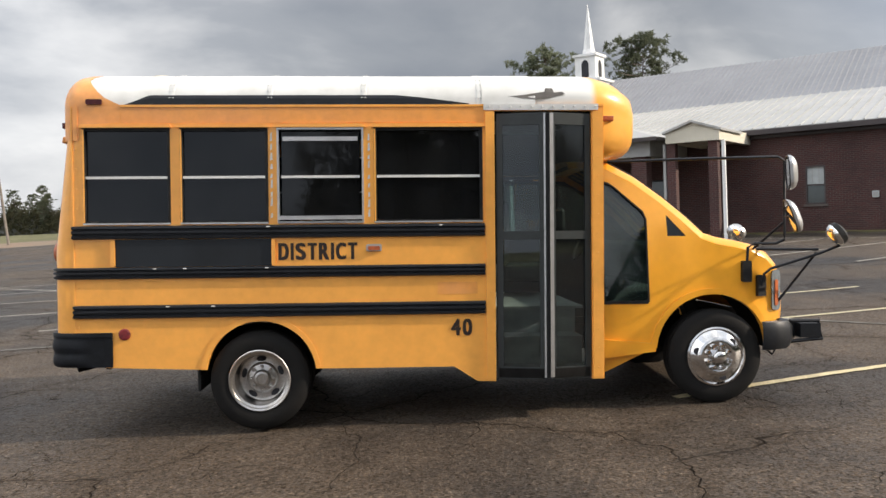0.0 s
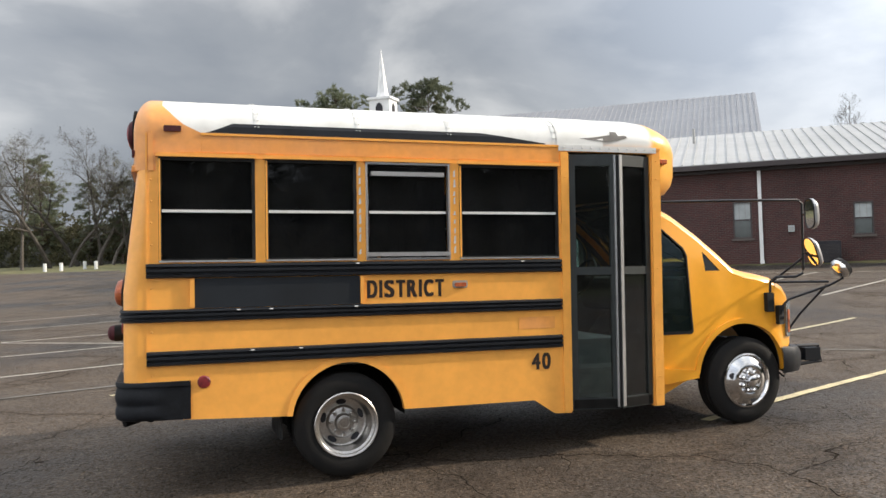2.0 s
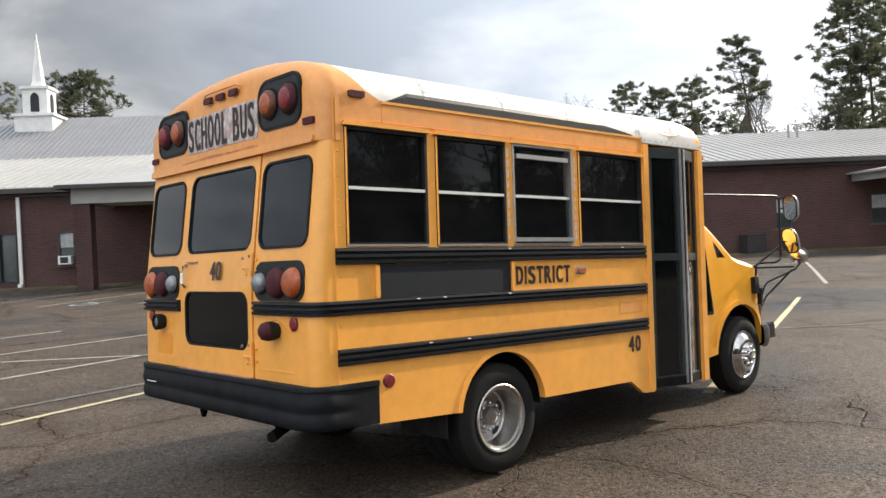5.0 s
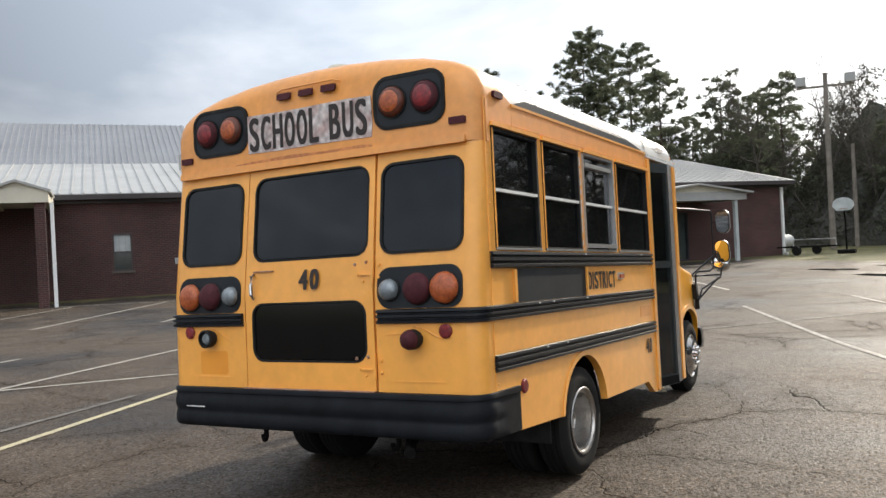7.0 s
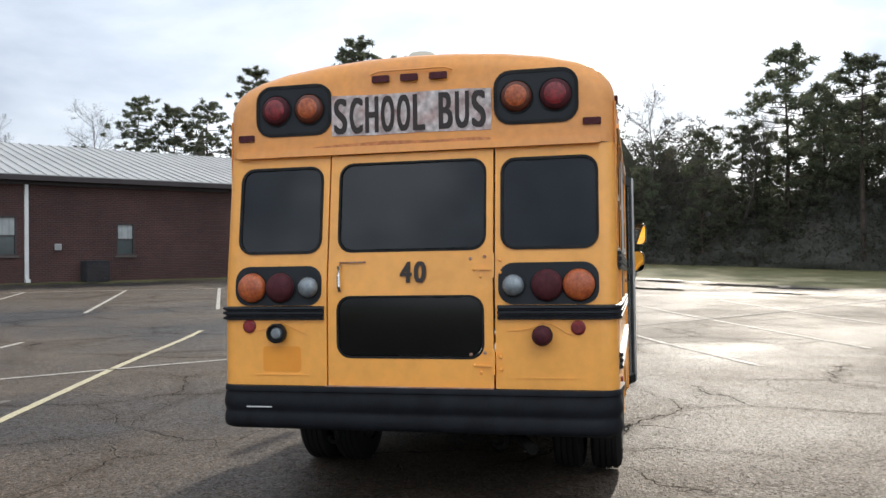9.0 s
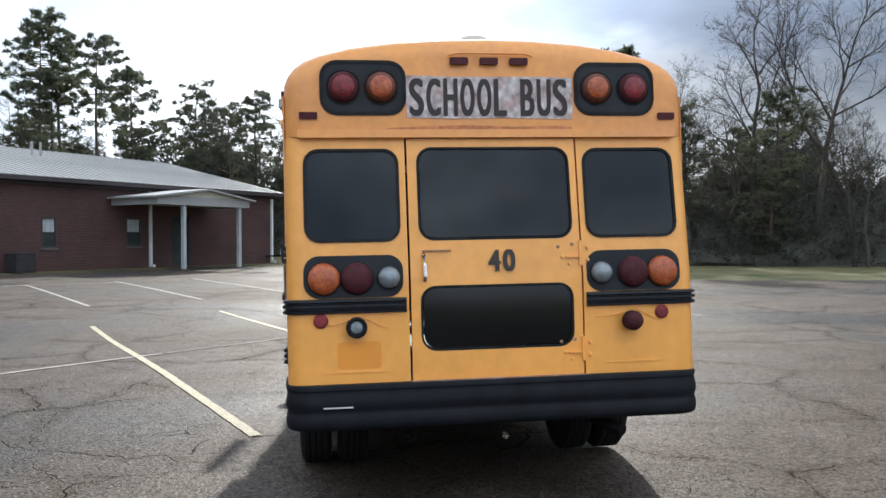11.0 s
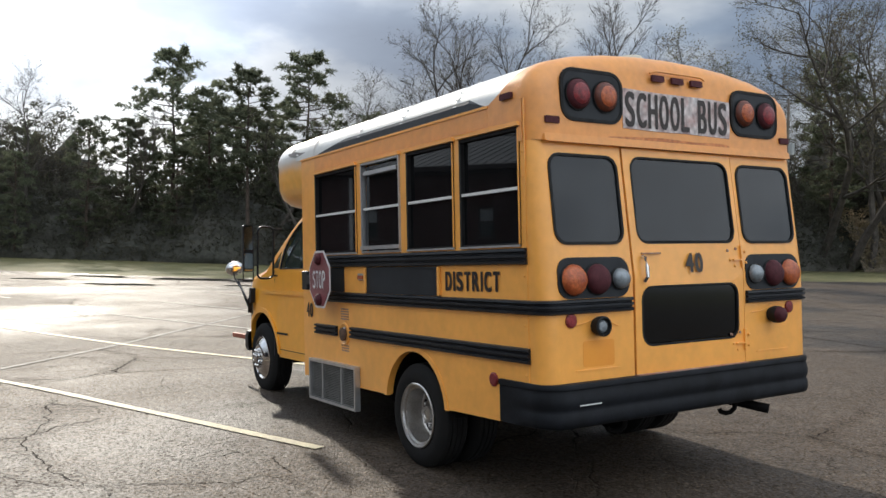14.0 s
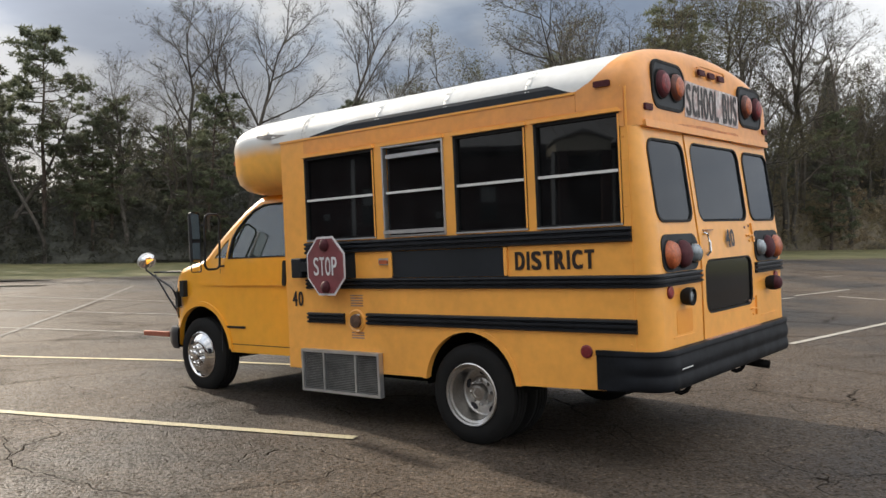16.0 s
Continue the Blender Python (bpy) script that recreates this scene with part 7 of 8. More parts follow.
    for u, sg in ((-0.794, 1), (0.766, -1)):
        bm = tube(bmesh.new(), [rear(u - 0.20, 1.045, 0.006), rear(u - 0.12, 1.047, 0.008), rear(u - 0.06, 1.06, 0.008), rear(u, 1.092, 0.008), rear(u + 0.06, 1.075, 0.008), rear(u + 0.13, 1.035, 0.006), rear(u + 0.17, 1.02, 0.004)], 0.0022, 6)
        part("press_line", bm, YELLOW, bus)
        part("press_line", plate(bmesh.new(), rrect(u - 0.16, 0.780, u + 0.18, 0.788, 0.003, 2), [], 0.0, 0.004, rear), YELLOW, bus)
    part("decal_ghost", plate(bmesh.new(), rrect(-0.90, 0.80, -0.66, 0.95, 0.02, 3), [], 0.0, 0.0015, rear), PATCH, bus, "darker patch where a plate was removed")
    # warning lamps in the cap
    for sg in (-1, 1):
        u0, u1 = (-0.972, -0.492) if sg < 0 else (0.482, 0.958)
        lam = ((-0.842, RED), (-0.632, AMBER)) if sg < 0 else ((0.612, AMBER), (0.832, RED))
        t = part("warning_lamp_panel", frame_plate(bmesh.new(), u0, 2.205, u1, 2.515, 0.02, -0.01, 0.007, caprear, 0.095), RUBBER, bus, "recessed black panel with red and amber warning lamps")
        part("backing", plate(bmesh.new(), rrect(u0 + 0.01, 2.215, u1 - 0.01, 2.505, 0.088, 6), [], 0.0, 0.004, caprear), PANEL, t)
        for u, m in lam:
            part("hood", lathe(bmesh.new(), u, 2.362, [(0.096, 0.004), (0.096, 0.012), (0.09, 0.012), (0.088, 0.006)], caprear, 24, cap=False), RUBBER, t)
            part("lens", lathe(bmesh.new(), u, 2.362, [(0.088, 0.004), (0.085, 0.020), (0.072, 0.034), (0.055, 0.041), (0.0, 0.043)], caprear, 24), DAMBER if m is AMBER else DRED, t, "dark amber lens" if m is AMBER else "dark red lens", smooth=50)
            # the reflector's glow, put in as a brighter-coloured middle of the lens
            part("bullseye", lathe(bmesh.new(), u, 2.362, [(0.064, 0.036), (0.058, 0.042), (0.04, 0.048), (0.0, 0.053)], caprear, 24), m, t, "brighter amber middle of the lens" if m is AMBER else "brighter red middle of the lens", smooth=60)
    # sign and its words
    part("sign_board", plate(bmesh.new(), [(-0.490, 2.192), (-0.21, 2.187), (0.05, 2.190), (0.462, 2.184), (0.470, 2.26), (0.466, 2.421), (0.30, 2.428), (-0.20, 2.424), (-0.492, 2.431)], [], 0.0, 0.004, caprear), SIGNW, bus, "worn white reflective sign sheet, peeling and stained")
    lettering("SCHOOL BUS", 0.912, 0.212, lambda u, v, d: caprear(-0.475 + u, 2.201 + v, 0.004 + d), bus, LETTER, "school_bus_lettering", "tall black SCHOOL BUS lettering", 0.072)
    # three centre lamps and their rail, corner clearance lights
    for u in (-0.187, -0.015, 0.158):
        part("clearance_light", plate(bmesh.new(), rrect(u - 0.052, 2.495, u + 0.052, 2.535, 0.006, 2), [], 0.0, 0.016, caprear), DRED, bus, "dark red clearance light")
    part("lamp_rail", tube(bmesh.new(), [caprear(-0.25, 2.545, 0.006), caprear(-0.2, 2.56, 0.012), caprear(0.2, 2.56, 0.012), caprear(0.24, 2.545, 0.006)], 0.006, 6), CAP, bus)
    for u in (-1.037, 1.029):
        part("clearance_light", plate(bmesh.new(), rrect(u - 0.05, 2.183, u + 0.05, 2.222, 0.006, 2), [], -0.02, 0.012, caprear), DRED, bus, "dark red corner clearance light")
    # bumper
    prof = [(0.0, 0.475), (0.036, 0.475), (0.049, 0.484), (0.056, 0.508), (0.056, 0.538), (0.050, 0.560), (0.047, 0.572), (0.050, 0.584), (0.057, 0.604), (0.058, 0.628), (0.054, 0.650), (0.050, 0.666), (0.047, 0.676), (0.047, 0.688), (0.053, 0.692), (0.053, 0.715), (0.048, 0.722), (0.0, 0.722)]
    for sg in (1, -1):
        # flat along the side, swelling into two ribs as it rounds the corner
        path = [(-2.048 - 0.30 * k / 10, sg * HW, 0, sg) for k in range(10)] + corner_path(-2.348, sg, 0.0, 0.11)
        rows = []
        for x, y, nx, ny in path:
            w = min(1.0, max(0.0, (-2.16 - x) / 0.20))
            w = w * w * (3 - 2 * w)
            k = 1 - 0.034 * w
            back = max(0.0, min(1.0, (-2.37 - x) / 0.09))
            row = []
            for d, z in prof:
                flat = 0.0 if d == 0.0 else 0.024 if z > 0.69 else 0.016
                e = flat + (d - flat) * w
                row.append(Vector((x + nx * e + rx(z) * back, y * k + ny * e, z)))
            rows.append(row)
        bm = bmesh.new()
        vs = grid_skin(bm, rows)
        for row in (vs[0], vs[-1]):
            bm.faces.new(row)
        part("rear_bumper", bm, BUMPER, bus, "black pressed steel rear bumper wrapping the corners", smooth=40)
    part("bumper_scrape", plate(bmesh.new(), rect(-0.98, 0.598, -0.82, 0.605), [], 0.0575, 0.0595, rear), TRIMW, bus, "pale scrape on the bumper")
    # tow hooks and tail pipe
    for u in (-0.504, 0.504):
        part("tow_hook", tube(bmesh.new(), [rear(u + 0.03, 0.52, -0.12), rear(u + 0.035, 0.45, -0.12), rear(u + 0.03, 0.40, -0.125), rear(u + 0.01, 0.375, -0.14), rear(u - 0.02, 0.367, -0.16), rear(u - 0.045, 0.378, -0.18), rear(u - 0.05, 0.395, -0.185)], 0.016, 8), DARKMETAL, bus, "dark curved tow hook")
    part("tail_pipe", tube(bmesh.new(), [(-1.5, -0.52, 0.47), (-2.1, -0.55, 0.45), (-2.32, -0.612, 0.428), (-2.475, -0.701, 0.396)], 0.032, 12), DARKMETAL, bus, "short dark exhaust pipe")


rear_end()


# ---- wheels ----
def wheel(x, y, z, r, sg, kind, label):
    o = new("wheel")
    o.parent = bus
    tagged(o, label)
    f = lambda u, v, d: Vector((x + u, y + sg * d, z + v))
    w = 0.105
    bm = lathe(bmesh.new(), 0, 0, [(r * 0.60, -w * 0.9), (r * 0.72, -w), (r * 0.93, -w * 0.93), (r, -w * 0.70), (r, -w * 0.42), (r - 0.009, -w * 0.40), (r - 0.009, -w * 0.34), (r + 0.002, -w * 0.32), (r + 0.002, -w * 0.04), (r - 0.009, -w * 0.03), (r - 0.009, w * 0.03), (r + 0.002, w * 0.04), (r + 0.002, w * 0.32), (r - 0.009, w * 0.34), (r - 0.009, w * 0.40), (r, w * 0.42), (r, w * 0.70), (r * 0.93, w * 0.93), (r * 0.80, w * 1.03), (r * 0.70, w * 1.0), (r * 0.62, w * 0.93), (r * 0.60, w * 0.86)], f, 40, cap=False)
    part("tyre", bm, TYRE, o, "black tyre with worn tread", smooth=40)
    R = r * 0.605
    if kind == "rear":               # deep-dished steel wheel
        bm = lathe(bmesh.new(), 0, 0, [(R, w * 0.82), (R * 1.04, w * 1.0), (R * 1.01, w * 1.05), (R * 0.95, w * 1.0), (R * 0.93, w * 0.86), (R * 0.86, w * 0.80), (R * 0.83, w * 0.3), (R * 0.82, -w * 0.30), (R * 0.79, -w * 0.44), (R * 0.74, -w * 0.48), (R * 0.54, -w * 0.42), (R * 0.49, -w * 0.22), (R * 0.46, -w * 0.18), (0.0, -w * 0.18)], f, 40, cap=False)
        part("rim", bm, STEEL, o, "deep-dished worn steel rim", smooth=45)
        part("hub", lathe(bmesh.new(), 0, 0, [(R * 0.30, -w * 0.52), (R * 0.29, w * 0.05), (R * 0.25, w * 0.25), (R * 0.17, w * 0.28), (R * 0.15, w * 0.22), (0.0, w * 0.22)], f, 24), STEEL, o, smooth=40)
        for i in range(8):
            a = math.tau * i / 8
            part("lug_nut", lathe(bmesh.new(), R * 0.40 * math.cos(a), R * 0.40 * math.sin(a), [(0.014, -w * 0.20), (0.014, w * 0.06), (0.009, w * 0.10), (0.0, w * 0.10)], f, 6), STEEL, o)
        for i in range(5):
            a = math.tau * (i + 0.3) / 5
            oval = [(R * 0.645 * math.cos(a) + 0.036 * math.cos(b) * -math.sin(a) + 0.019 * math.sin(b) * math.cos(a), R * 0.645 * math.sin(a) + 0.036 * math.cos(b) * math.cos(a) + 0.019 * math.sin(b) * math.sin(a)) for b in [math.tau * k / 16 for k in range(16)]]
            part("hand_hole", plate(bmesh.new(), oval, [], -w * 0.60, -w * 0.40, f), SHADE, o, "dark hole in the rim")
    elif kind == "front":            # domed chrome cover
        bm = lathe(bmesh.new(), 0, 0, [(R, w * 0.82), (R * 1.04, w * 1.02), (R * 0.98, w * 1.06), (R * 0.93, w * 0.96), (R * 0.88, w * 1.02), (R * 0.70, w * 1.28), (R * 0.56, w * 1.42), (R * 0.50, w * 1.40), (R * 0.46, w * 1.36), (0.0, w * 1.36)], f, 40, cap=False)
        part("wheel_cover", bm, CHROME, o, "domed chrome wheel cover", smooth=45)
        part("hub", lathe(bmesh.new(), 0, 0, [(R * 0.22, w * 1.34), (R * 0.21, w * 1.72), (R * 0.16, w * 1.80), (0.0, w * 1.80)], f, 24), CHROME, o, smooth=40)
        for i in range(8):
            a = math.tau * (i + 0.5) / 8
            part("lug_nut", lathe(bmesh.new(), R * 0.37 * math.cos(a), R * 0.37 * math.sin(a), [(0.020, w * 1.32), (0.019, w * 1.62), (0.012, w * 1.72), (0.0, w * 1.74)], f, 8), CHROME, o)
        for i in range(3):
            a = math.tau * (i + 0.37) / 3
            part("hand_hole", lathe(bmesh.new(), R * 0.74 * math.cos(a), R * 0.74 * math.sin(a), [(0.026, w * 1.0), (0.026, w * 1.245), (0.0, w * 1.25)], f, 14), SHADE, o, "dark hole in the cover")
    else:
        part("rim", lathe(bmesh.new(), 0, 0, [(R, -w * 0.8), (R * 0.9, 0.0), (R * 0.5, w * 0.3), (0.0, w * 0.3)], f, 28, cap=False), STEEL, o, smooth=45)
    return o


RT = 0.357
for sg in (-1, 1):
    wheel(-1.018, sg * 1.045, 0.355, RT, sg, "rear", "outer rear wheel with dished grey steel rim")
    wheel(-1.018, sg * 0.79, 0.355, RT, sg, "inner", "inner rear wheel of a dual pair")
    wheel(2.40, sg * 0.905, 0.455, RT, sg, "front", "front wheel with domed chrome cover")


def underbody():
    part("floor_pan", box(bmesh.new(), -2.25, -0.54, 0.62, 0.64, 0.54, 0.66), DARKMETAL, bus)
    # unseen dark sheets added below floor and cab, to deepen the shadow there
    pan = [(-2.30, -1.05), (-1.50, -1.05), (-1.50, -0.56), (-0.55, -0.56), (-0.55, -1.05), (0.62, -1.05), (0.62, 1.05), (-0.55, 1.05), (-0.55, 0.56), (-1.50, 0.56), (-1.50, 1.05), (-2.30, 1.05)]
    part("shade_sheet", plate(bmesh.new(), pan, [], 0.665, 0.690, lambda u, v, d: Vector((u, v, d))), DARKMETAL, bus, "dark sheet added under the floor to deepen the shadow")
    part("shade_tray", box(bmesh.new(), 0.66, -0.20, 0.53, 1.88, 0.92, 0.56), DARKMETAL, bus)
    part("shade_tray", box(bmesh.new(), 1.90, -0.40, 0.50, 2.80, 0.40, 0.53), DARKMETAL, bus)
    for y in (-0.45, 0.45):
        part("frame_rail", box(bmesh.new(), -2.4, y - 0.04, 0.46, 2.7, y + 0.04, 0.62), DARKMETAL, bus)
    part("rear_axle", tube(bmesh.new(), [(-1.018, -0.95, 0.355), (-1.018, -0.2, 0.355), (-1.018, 0.2, 0.355), (-1.018, 0.95, 0.355)], 0.06, 10), DARKMETAL, bus)
    part("front_axle", tube(bmesh.new(), [(2.40, -0.85, 0.42), (2.40, 0.85, 0.42)], 0.05, 10), DARKMETAL, bus)
    part("fuel_tank", soft_box(-0.5, 0.1, 0.36, 0.5, 0.9, 0.62, 0.05), DARKMETAL, bus)
    for sg in (-1, 1):
        bm = bmesh.new()
        rows = []
        for k in range(13):
            t = math.pi * k / 12
            rows.append([(-1.018 + 0.43 * math.cos(t), sg * y, 0.395 + 0.42 * math.sin(t)) for y in (0.55, 1.11)])
        grid_skin(bm, rows)
        part("wheel_well", bm, DARKMETAL, bus)
        bm = bmesh.new()
        rows = []
        for k in range(13):
            t = math.pi * k / 12
            rows.append([(2.37 + 0.47 * math.cos(t), sg * y, 0.50 + 0.47 * math.sin(t)) for y in (0.45, 0.97)])
        grid_skin(bm, rows)
        part("wheel_well", bm, DARKMETAL, bus)
    part("mud_flap", box(bmesh.new(), -1.47, -1.1, 0.28, -1.45, -0.65, 0.64), RUBBER, bus)


underbody()


def interior():
    part("floor", plate(bmesh.new(), [(-2.38, -1.10), (-1.50, -1.10), (-1.50, -0.54), (-0.55, -0.54), (-0.55, -1.10), (0.66, -1.10), (0.66, 1.10), (-0.55, 1.10), (-0.55, 0.54), (-1.50, 0.54), (-1.50, 1.10), (-2.38, 1.10)], [], 0.70, 0.74, lambda u, v, d: Vector((u, v, d))), GREY, bus)
    part("ceiling", plate(bmesh.new(), [(-1.1, 2.33), (1.1, 2.33), (1.02, 2.50), (0.6, 2.60), (0.0, 2.63), (-0.6, 2.60), (-1.02, 2.50)], [], -2.2, 0.8, lambda u, v, d: Vector((d, u, v))), INNER, bus)
    for sg in (-1, 1):
        for x in (-1.85, -1.15, -0.45, 0.15):
            s = part("seat", soft_box(x, sg * 1.08, 1.08, x + 0.42, sg * 0.25, 1.20, 0.03), SEATM, bus, "dark green bench seat")
            part("backrest", soft_box(x - 0.10, sg * 1.08, 1.10, x + 0.02, sg * 0.25, 1.72, 0.05), SEATM, s)
    part("header_panel", box(bmesh.new(), 0.70, 0.60, 1.90, 1.44, 0.63, 2.33), INNER, bus)
    part("lining", plate(bmesh.new(), rect(-2.30, 0.85, 0.86, 1.49), [], -0.062, -0.05, left), INNER, bus)
    part("lining", plate(bmesh.new(), rect(-2.28, 0.85, 0.64, 1.49), [], -0.062, -0.05, right), INNER, bus)
    part("lining", plate(bmesh.new(), rect(0.60, 1.50, 0.87, 2.33), [], -0.062, -0.05, left), INNER, bus)
    part("door_trim", plate(bmesh.new(), rect(0.90, 0.55, 2.03, 1.36), [], -0.06, -0.045, lambda u, v, d: Vector((u, 1.0 + d, v))), INNER, bus, "dark trim inside the driver's door")
    # entrance steps
    part("step", box(bmesh.new(), 0.72, -1.10, 0.38, 1.40, -0.78, 0.405), GREY, bus, "grey vinyl entrance step")
    part("step_riser", box(bmesh.new(), 0.72, -0.86, 0.406, 1.40, -0.82, 0.59), GREY, bus)
    part("step", box(bmesh.new(), 0.72, -0.88, 0.591, 1.40, -0.50, 0.612), GREY, bus, "grey vinyl entrance step")
    part("step_riser", box(bmesh.new(), 0.72, -0.60, 0.613, 1.40, -0.56, 0.80), GREY, bus)
    part("step", box(bmesh.new(), 0.70, -0.62, 0.801, 1.46, 0.9, 0.82), GREY, bus, "grey vinyl front floor")
    part("grab_rail", tube(bmesh.new(), [(0.76, -1.02, 0.9), (0.78, -0.95, 1.25), (0.80, -0.75, 1.45), (0.80, -0.55, 1.5)], 0.015, 8), CHROME, bus)
    part("modesty_panel", box(bmesh.new(), 0.66, -1.1, 0.72, 0.69, -0.3, 1.45), INNER, bus)
    part("driver_seat", soft_box(0.95, 0.30, 0.95, 1.40, 0.80, 1.12, 0.05), SEATM, bus)
    part("driver_backrest", soft_box(0.88, 0.32, 1.10, 1.00, 0.78, 1.70, 0.05), SEATM, bus)
    bm = tube(bmesh.new(), [(1.72 + 0.08 * math.sin(math.tau * i / 20), 0.55 + 0.19 * math.cos(math.tau * i / 20), 1.32 + 0.17 * math.sin(math.tau * i / 20)) for i in range(21)], 0.014, 6)
    part("steering_wheel", bm, RUBBER, bus)
    part("dashboard", soft_box(1.86, -0.92, 1.0, 2.22, 0.92, 1.32, 0.06), INNER, bus)
    part("fan_housing", soft_box(1.35, 0.25, 1.42, 1.5, 0.55, 1.62, 0.03), SEATM, bus)


interior()


def entrance_door():
    C = 1.075
    for i, (u0, u1, d0, d1) in enumerate(((0.712, C - 0.012, -0.01, 0.075), (1.405, C + 0.012, -0.01, 0.075))):
        def f(u, v, d, u0=u0, u1=u1, d0=d0, d1=d1):
            t = (u - u0) / (u1 - u0)
            return Vector((u, -HW - (d0 + (d1 - d0) * t) - d, v))
        a, b = min(u0, u1), max(u0, u1)
        o = part("entrance_door", plate(bmesh.new(), rect(a, 0.345, b, 2.275), [rect(a + 0.045, 1.42, b - 0.045, 2.19), rect(a + 0.045, 0.43, b - 0.045, 1.36)], -0.03, 0.0, f), DOORM, bus, "dark folding entrance door leaf with tall glass panes")
        part("pane", plate(bmesh.new(), rect(a + 0.04, 1.415, b - 0.04, 2.195), [], -0.018, -0.012, f), DOORGLASS, o)
        part("pane", plate(bmesh.new(), rect(a + 0.04, 0.425, b - 0.04, 1.365), [], -0.018, -0.012, f), DOORGLASS, o)
        e0, e1 = (C - 0.030, C - 0.018) if i == 0 else (C + 0.014, C + 0.042)
        part("edge_strip", plate(bmesh.new(), rect(e0, 0.36, e1, 2.27), [], 0.0, 0.014, f), ALU, o, "bright aluminium edge strip")
        part("kick_plate", plate(bmesh.new(), rect(a + 0.01, 0.352, b - 0.01, 0.42), [], 0.0, 0.004, f), DARKMETAL, o)
    part("door_seal", plate(bmesh.new(), rect(C - 0.012, 0.36, C + 0.012, 2.27), [], 0.05, 0.078, right), RUBBER, bus)
    # yellow posts either side
    for u0, u1 in ((0.632, 0.698), (1.418, 1.492)):
        bm = plate(bmesh.new(), rrect(u0, 0.335, u1, 2.29, 0.012, 2), [], 0.0, 0.016, right)
        for k in range(14):
            lathe(bm, (u0 + u1) / 2, 0.42 + k * 0.14, [(0.006, 0.016), (0.004, 0.02), (0.0, 0.021)], right, 6)
        part("door_post", bm, YELLOW, bus)
    # front bulkhead and the panel behind it
    part("bulkhead", plate(bmesh.new(), [(-1.15, 0.34), (-0.96, 0.34), (-0.96, 1.95), (0.80, 1.96), (1.02, 2.05), (1.10, 2.33), (-1.15, 2.33)], [], 1.44, 1.49, lambda u, v, d: Vector((d, u, v))), INNER, bus)
    part("bulkhead", box(bmesh.new(), 0.85, 0.93, 0.46, 0.888, HW - 0.003, 2.3), YELLOW, bus)


entrance_door()


# ---- cab ----
CW = 1.0


def tumble(p):
    x, y, z = p
    k = 1.0 - 0.16 * max(0.0, z - 1.30) / 0.6
    if x > 2.62:
        k *= 1.0 - 0.15 * min(1.0, (x - 2.62) / 0.37) ** 2
    k *= 1.0 + 0.012 * math.sin(math.pi * min(1.0, max(0.0, (z - 0.5) / 0.8)))
    return Vector((x, y * k, z))


def cab_side(sg):
    def f(u, v, d):
        return tumble((u, sg * (CW + d), v))
    return f


CROWN = [(1.30, 1.955), (1.48, 1.955), (1.62, 1.94), (1.82, 1.83), (2.03, 1.67), (2.20, 1.52), (2.325, 1.395), (2.42, 1.362), (2.55, 1.338), (2.69, 1.305), (2.83, 1.238), (2.92, 1.155), (2.96, 1.06), (2.98, 0.94), (2.985, 0.80), (2.975, 0.72)]


def crown_inset(r):
    pts = [Vector((x, z)) for x, z in CROWN]
    out = []
    for i, p in enumerate(pts):
        t = (pts[min(i + 1, len(pts) - 1)] - pts[max(i - 1, 0)]).normalized()
        n = Vector((t.y, -t.x))
        out.append((p.x + n.x * r, p.y + n.y * r))
    return out


